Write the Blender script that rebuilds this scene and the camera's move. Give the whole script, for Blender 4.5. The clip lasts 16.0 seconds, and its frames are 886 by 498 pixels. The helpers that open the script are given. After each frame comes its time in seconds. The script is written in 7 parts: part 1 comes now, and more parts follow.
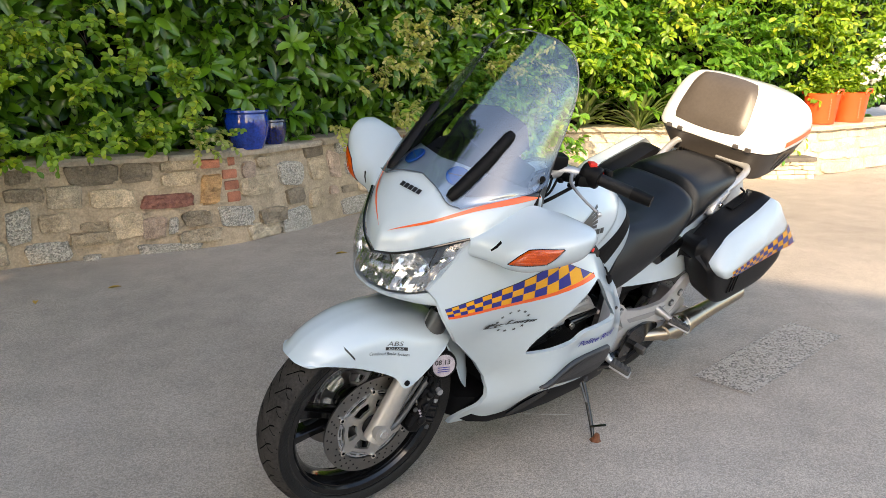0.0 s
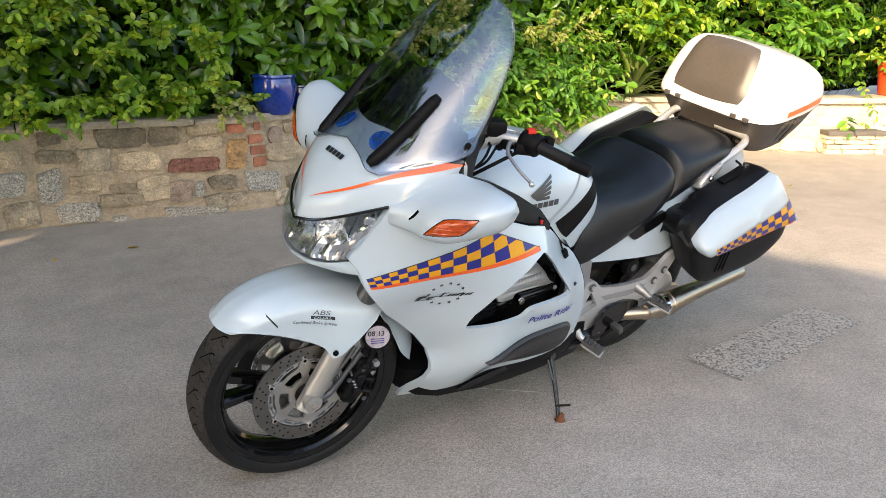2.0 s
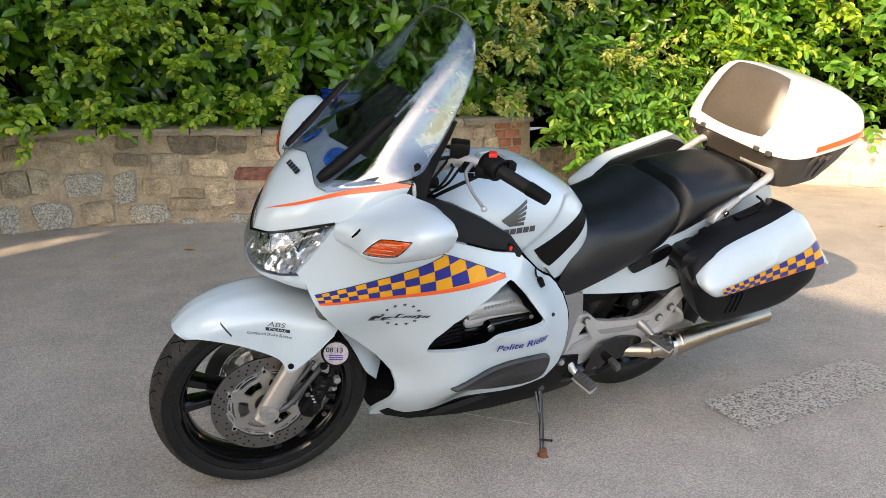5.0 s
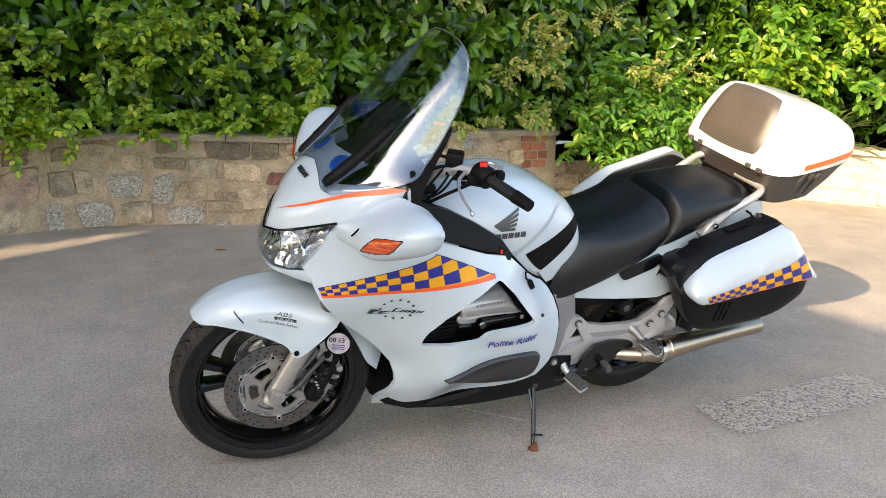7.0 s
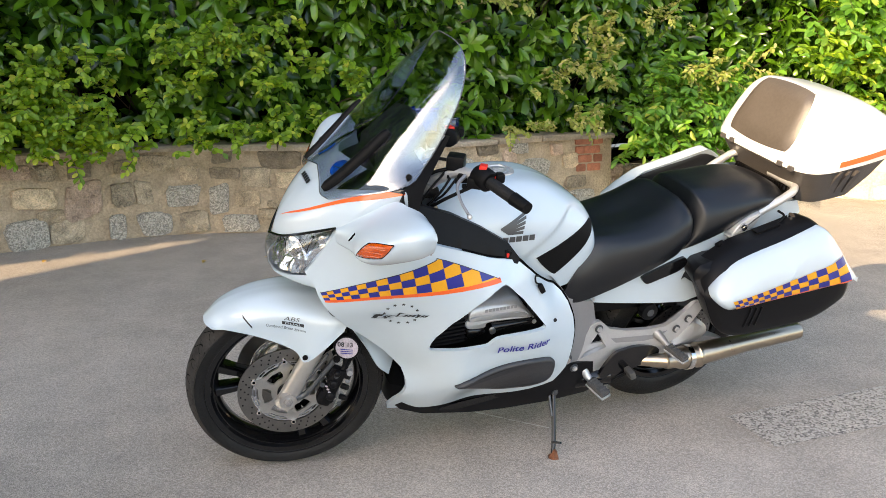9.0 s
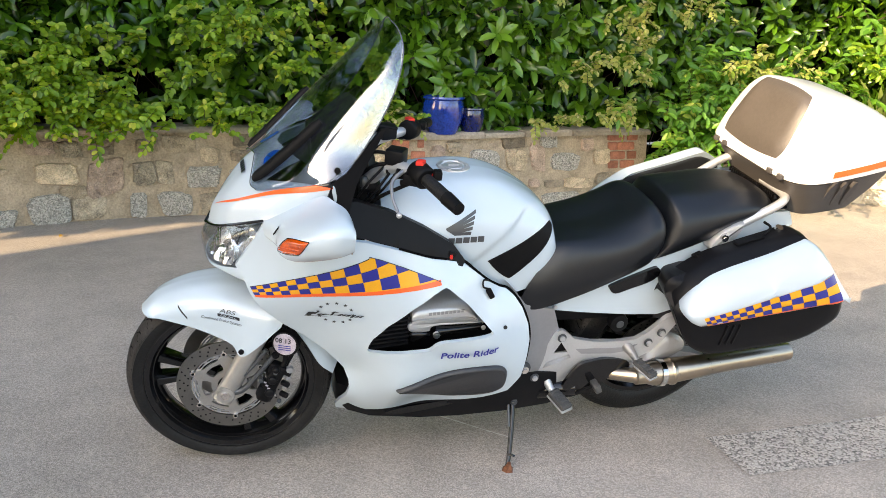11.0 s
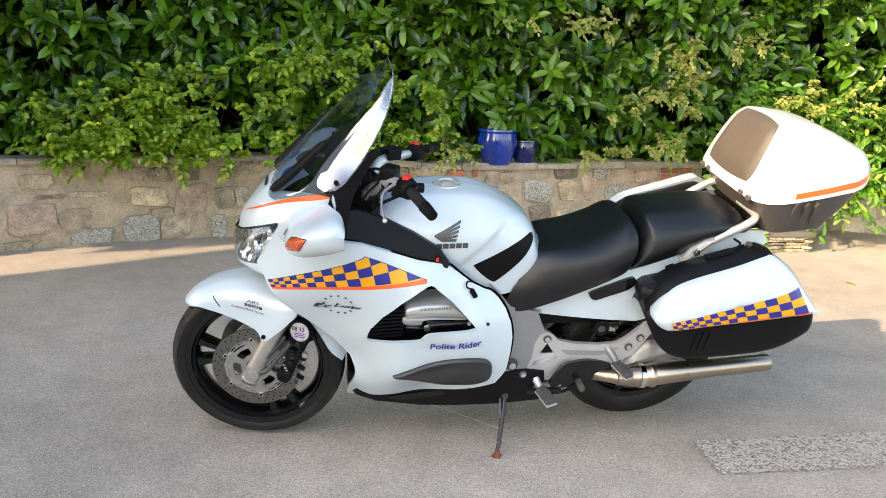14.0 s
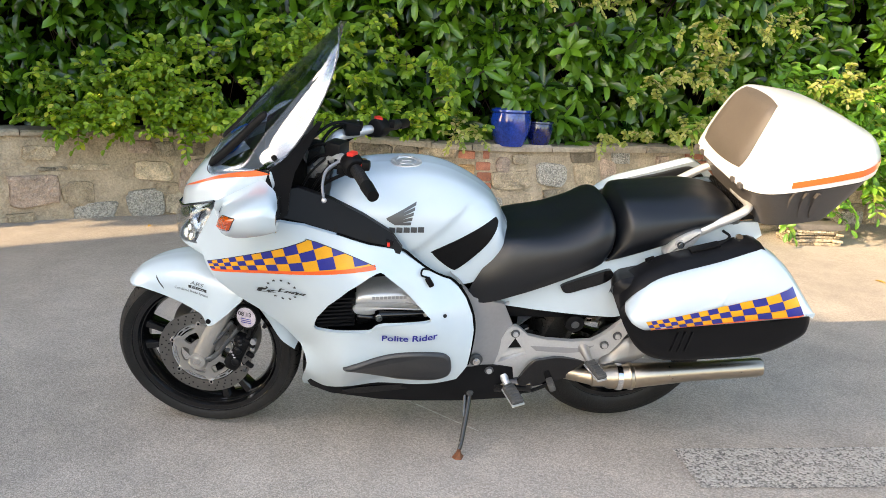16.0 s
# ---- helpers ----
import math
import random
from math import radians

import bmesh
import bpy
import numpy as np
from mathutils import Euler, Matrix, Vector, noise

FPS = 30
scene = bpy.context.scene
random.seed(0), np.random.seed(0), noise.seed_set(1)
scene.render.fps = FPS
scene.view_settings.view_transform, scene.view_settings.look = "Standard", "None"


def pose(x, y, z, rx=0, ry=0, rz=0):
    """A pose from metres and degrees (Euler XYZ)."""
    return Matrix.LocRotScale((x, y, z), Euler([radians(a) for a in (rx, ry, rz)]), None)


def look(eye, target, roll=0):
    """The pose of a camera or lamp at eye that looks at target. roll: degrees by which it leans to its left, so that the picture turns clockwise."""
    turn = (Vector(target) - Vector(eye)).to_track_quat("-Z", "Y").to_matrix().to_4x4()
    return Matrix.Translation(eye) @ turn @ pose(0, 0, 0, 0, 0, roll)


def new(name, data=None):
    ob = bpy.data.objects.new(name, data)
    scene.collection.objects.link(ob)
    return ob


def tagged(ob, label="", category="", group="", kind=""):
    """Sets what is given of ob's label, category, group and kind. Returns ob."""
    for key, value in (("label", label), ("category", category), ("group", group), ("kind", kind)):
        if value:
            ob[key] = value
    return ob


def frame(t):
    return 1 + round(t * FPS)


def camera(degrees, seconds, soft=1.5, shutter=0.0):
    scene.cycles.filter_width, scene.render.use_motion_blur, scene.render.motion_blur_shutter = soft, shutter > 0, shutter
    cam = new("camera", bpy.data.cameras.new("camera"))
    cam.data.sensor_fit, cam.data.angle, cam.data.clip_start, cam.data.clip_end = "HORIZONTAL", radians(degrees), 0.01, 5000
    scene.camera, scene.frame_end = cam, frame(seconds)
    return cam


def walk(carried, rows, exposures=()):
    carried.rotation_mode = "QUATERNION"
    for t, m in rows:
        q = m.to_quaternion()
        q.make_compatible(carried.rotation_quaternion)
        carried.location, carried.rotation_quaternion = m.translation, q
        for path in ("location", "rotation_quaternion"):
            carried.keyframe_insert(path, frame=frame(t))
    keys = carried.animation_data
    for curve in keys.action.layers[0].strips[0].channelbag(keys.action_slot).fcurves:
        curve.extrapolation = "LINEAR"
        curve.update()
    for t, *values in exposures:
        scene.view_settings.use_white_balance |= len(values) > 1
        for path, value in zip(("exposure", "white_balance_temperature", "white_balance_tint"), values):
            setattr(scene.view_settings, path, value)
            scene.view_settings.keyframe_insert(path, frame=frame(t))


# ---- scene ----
cam = camera(59.5, 16.0, 0.6)
METRES, EYE, TILT, LEAN, TURN = 2.6, 1.266, -14.0, 0.0, -40.0
ROWS = [
    (0.0, 0.0, 0.0, 0.0, 0.0, 0.0, -0.0),
    (0.5, 0.0411, 0.0065, -0.0028, 0.79, -0.56, -1.21),
    (1.0, 0.101, 0.0126, -0.0006, 2.26, -1.49, -1.65),
    (1.5, 0.1273, 0.0169, -0.002, 4.33, -2.28, -1.04),
    (2.0, 0.1413, 0.0354, 0.0008, 5.68, -2.3, -1.45),
    (2.5, 0.1644, 0.0699, 0.0034, 6.57, -2.34, -1.77),
    (3.0, 0.1802, 0.0819, 0.0134, 7.22, -1.88, -1.29),
    (3.5, 0.193, 0.0863, 0.0159, 8.89, -1.86, -1.95),
    (4.0, 0.2396, 0.0815, 0.0154, 10.52, -2.15, -4.22),
    (4.5, 0.2757, 0.0812, 0.0125, 12.42, -1.82, -5.26),
    (5.0, 0.2814, 0.0728, 0.0114, 13.78, -1.38, -4.8),
    (7.5, 0.3656, 0.0098, 0.0052, 17.85, -0.53, -6.76),
    (8.0, 0.3929, 0.0147, 0.0051, 20.02, -0.46, -6.27),
    (10.5, 0.4625, 0.1304, 0.0316, 25.28, -1.87, -7.71),
    (11.0, 0.505, 0.1403, 0.0377, 26.92, -2.36, -8.47),
    (11.5, 0.5221, 0.116, 0.0368, 26.01, -1.67, -7.55),
    (12.0, 0.5395, 0.0876, 0.0316, 24.89, -0.58, -7.18),
    (12.5, 0.5576, 0.0831, 0.0272, 26.92, 0.18, -8.03),
    (13.0, 0.6071, 0.0863, 0.0272, 29.76, 0.33, -9.57),
    (13.5, 0.656, 0.0843, 0.026, 32.15, -0.11, -10.17),
    (14.0, 0.6744, 0.0887, 0.0253, 33.92, -0.81, -9.73),
    (14.5, 0.6693, 0.1176, 0.0272, 35.27, -1.24, -9.33),
    (15.0, 0.6637, 0.1581, 0.0355, 35.7, -1.75, -8.89),
    (15.5, 0.6705, 0.1834, 0.0423, 35.7, -2.23, -9.53),
    (16.0, 0.71, 0.2068, 0.0443, 37.1, -2.68, -11.26),
]
walk(cam, [(t, pose(-1.8, -2.0, EYE, TILT, LEAN, TURN) @ pose(METRES * x, METRES * y, METRES * z, 90 + pitch, roll, yaw)) for t, x, y, z, yaw, pitch, roll in ROWS], exposures=[(0.0, 1.80, 7350, 12), (5.0, 1.82, 7350, 12.5), (8.0, 1.96, 7350, 12.5), (11.0, 2.15, 7400, 12), (16.0, 2.21, 7400, 11.5)])

# ---- light ----
SUN_DIR = Vector((0.748, 0.500, -0.434))
sun = new("sun", bpy.data.lights.new("sun", "SUN"))
sun.data.energy, sun.data.angle, sun.data.color = 2.35, radians(0.5), (1.0, 0.82, 0.58)
sun.matrix_world = look((0, 0, 12), Vector((0, 0, 12)) + SUN_DIR)
world = bpy.data.worlds.new("sky")
world.use_nodes = True
scene.world = world
sky = world.node_tree.nodes.new("ShaderNodeTexSky")
sky.sky_type, sky.sun_disc = "NISHITA", False
sky.sun_elevation, sky.sun_rotation = radians(25.7), radians(236.2)
sky.air_density, sky.dust_density = 1.0, 1.5
world.node_tree.links.new(sky.outputs[0], world.node_tree.nodes["Background"].inputs[0])
world.node_tree.nodes["Background"].inputs[1].default_value = 0.15


# ---- materials ----
def material(name, color, rough=0.5, metal=0.0, coat=0.0, vary=0.0, scale=8.0, bump=0.0, bump_scale=60.0, second=None, per_object=0.0, spec=0.5, relief=0.01):
    """A surface with colour variation at two scales and fine relief."""
    m = bpy.data.materials.new(name)
    m.use_nodes = True
    n, l = m.node_tree.nodes, m.node_tree.links
    b = n["Principled BSDF"]
    b.inputs["Base Color"].default_value = (*color, 1)
    b.inputs["Roughness"].default_value, b.inputs["Metallic"].default_value = rough, metal
    b.inputs["Specular IOR Level"].default_value = spec
    b.inputs["Coat Weight"].default_value, b.inputs["Coat Roughness"].default_value = coat, 0.09
    tc = n.new("ShaderNodeTexCoord")
    if vary or second:
        big, small = n.new("ShaderNodeTexNoise"), n.new("ShaderNodeTexNoise")
        big.inputs["Scale"].default_value, small.inputs["Scale"].default_value = scale, scale * 9
        big.inputs["Detail"].default_value = small.inputs["Detail"].default_value = 5
        l.new(tc.outputs["Object"], big.inputs["Vector"]), l.new(tc.outputs["Object"], small.inputs["Vector"])
        mix = n.new("ShaderNodeMix")
        mix.data_type = "RGBA"
        mix.inputs[0].default_value = 0.5
        l.new(big.outputs["Fac"], mix.inputs[6]), l.new(small.outputs["Fac"], mix.inputs[7])
        ramp = n.new("ShaderNodeValToRGB")
        lo, hi = ramp.color_ramp.elements
        lo.position, hi.position = 0.36, 0.66
        lo.color = (*(second or [c * (1 - vary) for c in color]), 1)
        hi.color = (*[min(1, c * (1 + vary)) for c in color], 1)
        l.new(mix.outputs[2], ramp.inputs[0])
        out = ramp.outputs[0]
        if per_object:
            info, hsv, rng = n.new("ShaderNodeObjectInfo"), n.new("ShaderNodeHueSaturation"), n.new("ShaderNodeMapRange")
            rng.inputs[3].default_value, rng.inputs[4].default_value = 1 - per_object, 1 + per_object
            l.new(info.outputs["Random"], rng.inputs[0]), l.new(rng.outputs[0], hsv.inputs["Value"]), l.new(out, hsv.inputs["Color"])
            out = hsv.outputs[0]
        l.new(out, b.inputs["Base Color"])
        rr = n.new("ShaderNodeMapRange")
        rr.inputs[3].default_value, rr.inputs[4].default_value = max(0.02, rough * 0.8), min(1, rough * 1.2)
        l.new(small.outputs["Fac"], rr.inputs[0]), l.new(rr.outputs[0], b.inputs["Roughness"])
    if bump:
        nz, bp = n.new("ShaderNodeTexNoise"), n.new("ShaderNodeBump")
        nz.inputs["Scale"].default_value, nz.inputs["Detail"].default_value = bump_scale, 4
        bp.inputs["Strength"].default_value, bp.inputs["Distance"].default_value = bump, relief
        l.new(tc.outputs["Object"], nz.inputs["Vector"]), l.new(nz.outputs["Fac"], bp.inputs["Height"]), l.new(bp.outputs[0], b.inputs["Normal"])
    return m


def leaf_material(name, low, high, rough=0.32, through_light=0.35, yellow=None):
    m = bpy.data.materials.new(name)
    m.use_nodes = True
    n, l = m.node_tree.nodes, m.node_tree.links
    b = n["Principled BSDF"]
    geo, ramp = n.new("ShaderNodeNewGeometry"), n.new("ShaderNodeValToRGB")
    ramp.color_ramp.elements[0].color, ramp.color_ramp.elements[1].color = (*low, 1), (*high, 1)
    if yellow:
        e = ramp.color_ramp.elements.new(0.86)
        e.color = (*high, 1)
        ramp.color_ramp.elements[2].color = (*yellow, 1)
    l.new(geo.outputs["Random Per Island"], ramp.inputs[0])
    l.new(ramp.outputs[0], b.inputs["Base Color"])
    b.inputs["Roughness"].default_value = rough
    b.inputs["Specular IOR Level"].default_value = 0.5
    t, add = n.new("ShaderNodeBsdfTranslucent"), n.new("ShaderNodeMixShader")
    hsv = n.new("ShaderNodeHueSaturation")
    hsv.inputs["Value"].default_value, hsv.inputs["Saturation"].default_value = 1.6, 1.1
    l.new(ramp.outputs[0], hsv.inputs["Color"]), l.new(hsv.outputs[0], t.inputs["Color"])
    add.inputs[0].default_value = through_light
    l.new(b.outputs[0], add.inputs[1]), l.new(t.outputs[0], add.inputs[2])
    l.new(add.outputs[0], n["Material Output"].inputs[0])
    return m


def glass(name, color, rough=0.0, least=0.05, most=0.75):
    """Thin tinted sheet: part clear, part glossy, glossier at a slant."""
    m = bpy.data.materials.new(name)
    m.use_nodes = True
    n, l = m.node_tree.nodes, m.node_tree.links
    tr, gl, mx, lw = n.new("ShaderNodeBsdfTransparent"), n.new("ShaderNodeBsdfGlossy"), n.new("ShaderNodeMixShader"), n.new("ShaderNodeLayerWeight")
    tr.inputs[0].default_value = (*color, 1)
    gl.inputs["Roughness"].default_value = rough
    pw, rg = n.new("ShaderNodeMath"), n.new("ShaderNodeMapRange")
    pw.operation = "POWER"
    pw.inputs[1].default_value = 3.5
    rg.inputs[3].default_value, rg.inputs[4].default_value = least, most
    l.new(lw.outputs["Facing"], pw.inputs[0]), l.new(pw.outputs[0], rg.inputs[0]), l.new(rg.outputs[0], mx.inputs[0])
    l.new(tr.outputs[0], mx.inputs[1]), l.new(gl.outputs[0], mx.inputs[2])
    l.new(mx.outputs[0], n["Material Output"].inputs[0])
    return m


WHITE = material("pearl_white_paint", (0.495, 0.580, 0.640), 0.34, 0.0, 1.0, 0.012, 3)
WHITE.node_tree.nodes["Principled BSDF"].inputs["Coat Roughness"].default_value = 0.06
BLACK = material("black_plastic", (0.005, 0.005, 0.0055), 0.5, 0, 0, 0.2, 20, 0.08, 400, spec=0.12)
PADGREY = material("dark_grey_rubbing_pad", (0.026, 0.028, 0.033), 0.40, 0, 0, 0.1, 15, 0.05, 300, spec=0.5)
SATIN = material("satin_black_panel", (0.007, 0.007, 0.008), 0.38, 0, 0, 0.1, 15, spec=0.13)
GLOSSBLACK = material("gloss_black_enamel", (0.004, 0.004, 0.0045), 0.12, 0, 0.3, 0.1, 12, spec=0.4)
VINYL = material("black_seat_vinyl", (0.004, 0.0052, 0.0075), 0.38, 0, 0, 0.15, 25, 0.10, 500, spec=0.5)
RUBBER = material("tyre_rubber", (0.0085, 0.0083, 0.0085), 0.55, 0, 0, 0.45, 12, 0.25, 160, spec=0.3)
TREADRUBBER = material("dusty_tread_rubber", (0.034, 0.031, 0.029), 0.85, 0, 0, 0.45, 14, 0.3, 160, spec=0.2)
PEGRUBBER = material("worn_grey_peg_rubber", (0.075, 0.073, 0.07), 0.7, 0, 0, 0.3, 30, 0.2, 200, spec=0.3)
# Near-black for strips, patches and filling that stand for shade in recesses.
RECESS_SHADE = material("recess_shade_black", (0.003, 0.003, 0.003), 0.9, spec=0.05)
ALLOY = material("silver_painted_alloy", (0.55, 0.55, 0.555), 0.36, 0.55, 0.3, 0.06, 18)
GREYPAINT = material("grey_frame_paint", (0.32, 0.32, 0.33), 0.4, 0.45, 0.2, 0.05, 10)
FORK = material("fork_leg_alloy", (0.43, 0.41, 0.385), 0.42, 0.7, 0, 0.06, 18)
STEEL = material("brushed_disc_steel", (0.235, 0.228, 0.218), 0.34, 1.0, 0, 0.1, 40)
CARRIER = material("machined_disc_carrier", (0.50, 0.49, 0.47), 0.32, 0.9, 0, 0.08, 30)
CHROME = material("chrome", (0.75, 0.73, 0.70), 0.12, 1.0, 0, 0.04, 30)
EXHAUST = material("stainless_exhaust", (0.45, 0.375, 0.29), 0.3, 1.0, 0, 0.06, 6)
REFLECT = material("lamp_reflector", (0.90, 0.90, 0.90), 0.12, 0.88)
AMBER = material("amber_lens", (0.54, 0.065, 0.004), 0.10, 0, 1.0, 0.3, 40, 0.4, 70)
RED = material("orange_red_reflective_tape", (0.86, 0.12, 0.02), 0.3, 0, 0.4, 0.05, 30)
REDPLASTIC = material("red_switch", (0.75, 0.03, 0.02), 0.4)
BLUE = material("blue_tape", (0.014, 0.020, 0.22), 0.35, 0, 0.2, 0.06, 30)
YELLOW = material("orange_yellow_tape", (0.80, 0.36, 0.01), 0.35, 0, 0.3, 0.05, 30)
BLUEDOT = material("blue_disc_reflector", (0.002, 0.105, 0.50), 0.25, 0, 0.4, 0.1, 40)
INK = material("blue_lettering", (0.012, 0.016, 0.24), 0.45)
DARKINK = material("dark_lettering", (0.015, 0.016, 0.018), 0.4)
GREYINK = material("dark_grey_emblem", (0.08, 0.085, 0.09), 0.35, 0.4)
PAD = material("taupe_backrest_pad", (0.088, 0.073, 0.062), 0.38, 0, 0, 0.12, 10, 0.08, 300)
BOXGREY = material("dark_grey_box_plastic", (0.068, 0.060, 0.056), 0.5, 0, 0, 0.15, 12, 0.1, 250)
BOXWHITE = material("white_box_lid_paint", (0.70, 0.70, 0.69), 0.3, 0, 0.7, 0.015, 3)
PAPER = material("printed_paper_disc", (0.42, 0.37, 0.41), 0.4, 0, 0.5, 0.4, 90)
RUST = material("rusty_steel", (0.20, 0.075, 0.035), 0.7, 0.3, 0, 0.4, 60, 0.3, 200)
BRASS = material("worn_brass", (0.45, 0.32, 0.14), 0.35, 1.0, 0, 0.2, 50)
SCREEN = glass("tinted_windscreen", (0.83, 0.86, 0.90), 0.0, 0.19, 0.42)
DASH = material("matt_charcoal_dash_plastic", (0.022, 0.022, 0.024), 0.6, 0, 0, 0.15, 20, 0.1, 300, spec=0.3)
SCREENEDGE = material("polished_screen_edge", (0.10, 0.11, 0.12), 0.2, 0, 0.3)
LENS = glass("clear_lamp_lens", (0.93, 0.94, 0.95))



def grains(m, scale, dark, light):
    """A brightness of its own for each small stone grain."""
    n, l = m.node_tree.nodes, m.node_tree.links
    v, sp, r = n.new("ShaderNodeTexVoronoi"), n.new("ShaderNodeSeparateColor"), n.new("ShaderNodeMapRange")
    v.inputs["Scale"].default_value = scale
    r.inputs[3].default_value, r.inputs[4].default_value = dark, light
    l.new(n["Texture Coordinate"].outputs["Object"], v.inputs["Vector"])
    l.new(v.outputs["Color"], sp.inputs[0]), l.new(sp.outputs[0], r.inputs[0])
    return r.outputs[0]


def grainy(m, color, scale, dark, light):
    n, l = m.node_tree.nodes, m.node_tree.links
    mx = n.new("ShaderNodeVectorMath")
    mx.operation = "SCALE"
    mx.inputs[0].default_value = color
    l.new(grains(m, scale, dark, light), mx.inputs["Scale"])
    l.new(mx.outputs[0], n["Principled BSDF"].inputs["Base Color"])
    return m


def tarmac():
    """Worn tarmac: broad stains, mottling and fine stone grains."""
    m = material("worn_tarmac", (0.462, 0.399, 0.339), 0.9, spec=0.25)
    n, l = m.node_tree.nodes, m.node_tree.links
    b, tc = n["Principled BSDF"], n["Texture Coordinate"]
    cols = []
    for scale, detail, lo, hi, dark, light in ((0.55, 4, .35, .7, .84, 1.12), (5, 6, .3, .7, .90, 1.09), (300, 2, .36, .64, .80, 1.18)):
        t, r = n.new("ShaderNodeTexNoise"), n.new("ShaderNodeMapRange")
        t.inputs["Scale"].default_value, t.inputs["Detail"].default_value = scale, detail
        r.inputs[1].default_value, r.inputs[2].default_value, r.inputs[3].default_value, r.inputs[4].default_value = lo, hi, dark, light
        l.new(tc.outputs["Object"], t.inputs["Vector"]), l.new(t.outputs["Fac"], r.inputs[0])
        cols.append((t, r))
    m1, m2, mx = n.new("ShaderNodeMath"), n.new("ShaderNodeMath"), n.new("ShaderNodeVectorMath")
    grain = grains(m, 230, 0.71, 1.29)
    m1.operation = m2.operation = "MULTIPLY"
    mx.operation = "SCALE"
    l.new(cols[0][1].outputs[0], m1.inputs[0]), l.new(cols[1][1].outputs[0], m1.inputs[1])
    l.new(m1.outputs[0], m2.inputs[0]), l.new(cols[2][1].outputs[0], m2.inputs[1])
    mx.inputs[0].default_value = (0.462, 0.399, 0.339)
    m3 = n.new("ShaderNodeMath")
    m3.operation = "MULTIPLY"
    l.new(m2.outputs[0], m3.inputs[0]), l.new(grain, m3.inputs[1])
    l.new(m3.outputs[0], mx.inputs["Scale"]), l.new(mx.outputs[0], b.inputs["Base Color"])
    bp = n.new("ShaderNodeBump")
    bp.inputs["Strength"].default_value, bp.inputs["Distance"].default_value = 0.7, 0.004
    l.new(cols[2][0].outputs["Fac"], bp.inputs["Height"]), l.new(bp.outputs[0], b.inputs["Normal"])
    return m


TARMAC = tarmac()
AGGREGATE = grainy(material("exposed_aggregate_patch", (0.4, 0.38, 0.35), 0.85, 0, 0, 0, 16, 0.6, 150), (0.37, 0.335, 0.295), 190, 0.25, 1.8)
CHIPPING = material("white_stone_chipping", (0.54, 0.50, 0.45), 0.85, 0, 0, 0.25, 60)
SCRATCH = material("chalky_scrape", (0.74, 0.70, 0.64), 0.9)
MORTAR = material("sandy_mortar", (0.44, 0.345, 0.235), 0.95, 0, 0, 0.3, 9, 1.0, 40, relief=0.02)
STONES = [material("tan_sandstone", (0.51, 0.40, 0.265), 0.9, 0, 0, 0.42, 13, 1.0, 38, per_object=0.36, relief=0.035),
          material("grey_brown_stone", (0.39, 0.32, 0.225), 0.9, 0, 0, 0.5, 13, 1.0, 38, per_object=0.40, relief=0.035),
          material("pinkish_stone", (0.45, 0.33, 0.245), 0.9, 0, 0, 0.42, 13, 1.0, 38, per_object=0.2, relief=0.035),
          grainy(material("speckled_grey_stone", (0.5, 0.47, 0.4), 0.9, 0, 0, 0, 22, 1.0, 60, relief=0.03), (0.45, 0.415, 0.35), 130, 0.5, 1.4),
          material("red_sandstone", (0.25, 0.105, 0.075), 0.9, 0, 0, 0.5, 30, 1.0, 38, per_object=0.15, relief=0.035),
          material("dark_brown_stone", (0.27, 0.215, 0.15), 0.9, 0, 0, 0.4, 14, 1.0, 38, per_object=0.2, relief=0.035),
          material("orange_sandstone", (0.46, 0.27, 0.12), 0.9, 0, 0, 0.4, 22, 1.0, 38, per_object=0.1, relief=0.035)]
BRICK = material("old_red_brick", (0.40, 0.15, 0.085), 0.9, 0, 0, 0.35, 20, 0.6, 70, per_object=0.25)
COPING = material("weathered_coping_stone", (0.38, 0.315, 0.235), 0.9, 0, 0, 0.3, 6, 0.7, 50, per_object=0.15)
PALESTONE = material("pale_limestone", (0.58, 0.50, 0.38), 0.9, 0, 0, 0.25, 5, 0.9, 30, per_object=0.15)
SLATE = material("dark_slab", (0.13, 0.115, 0.10), 0.8, 0, 0, 0.2, 8, 0.4, 60)
# Near-black: soil, and the shade painted inside the hedge.
SOIL_SHADE = material("soil_and_hedge_shade", (0.006, 0.006, 0.004), 0.95, 0, 0, 0.4, 6, 0.8, 20, spec=0.02)
GLAZE = material("cobalt_glaze", (0.004, 0.032, 0.25), 0.1, 0, 0.8, 0.5, 7)
# Cobalt glaze darkened: the small pot's shade is put into its colour.
SHADED_GLAZE = material("shaded_cobalt_glaze", (0.003, 0.008, 0.075), 0.1, 0, 0.8, 0.5, 7)
TUB = material("orange_red_plastic_tub", (0.80, 0.085, 0.02), 0.4, 0, 0.1, 0.05, 6)
TWIG = material("brown_twig", (0.07, 0.045, 0.028), 0.9, 0, 0, 0.3, 30)
RENDERWALL = material("added_house_render", (0.55, 0.57, 0.60), 0.9, 0, 0, 0.08, 2)
LAUREL = leaf_material("laurel_leaf", (0.004, 0.022, 0.002), (0.100, 0.235, 0.014), 0.24, 0.22, yellow=(0.17, 0.32, 0.04))
PRIVET = leaf_material("privet_leaf", (0.085, 0.180, 0.012), (0.275, 0.415, 0.031), 0.42, 0.36, yellow=(0.50, 0.50, 0.06))
VARIEGATED = leaf_material("variegated_leaf", (0.20, 0.28, 0.045), (0.40, 0.39, 0.10), 0.45, 0.35, yellow=(0.50, 0.46, 0.24))
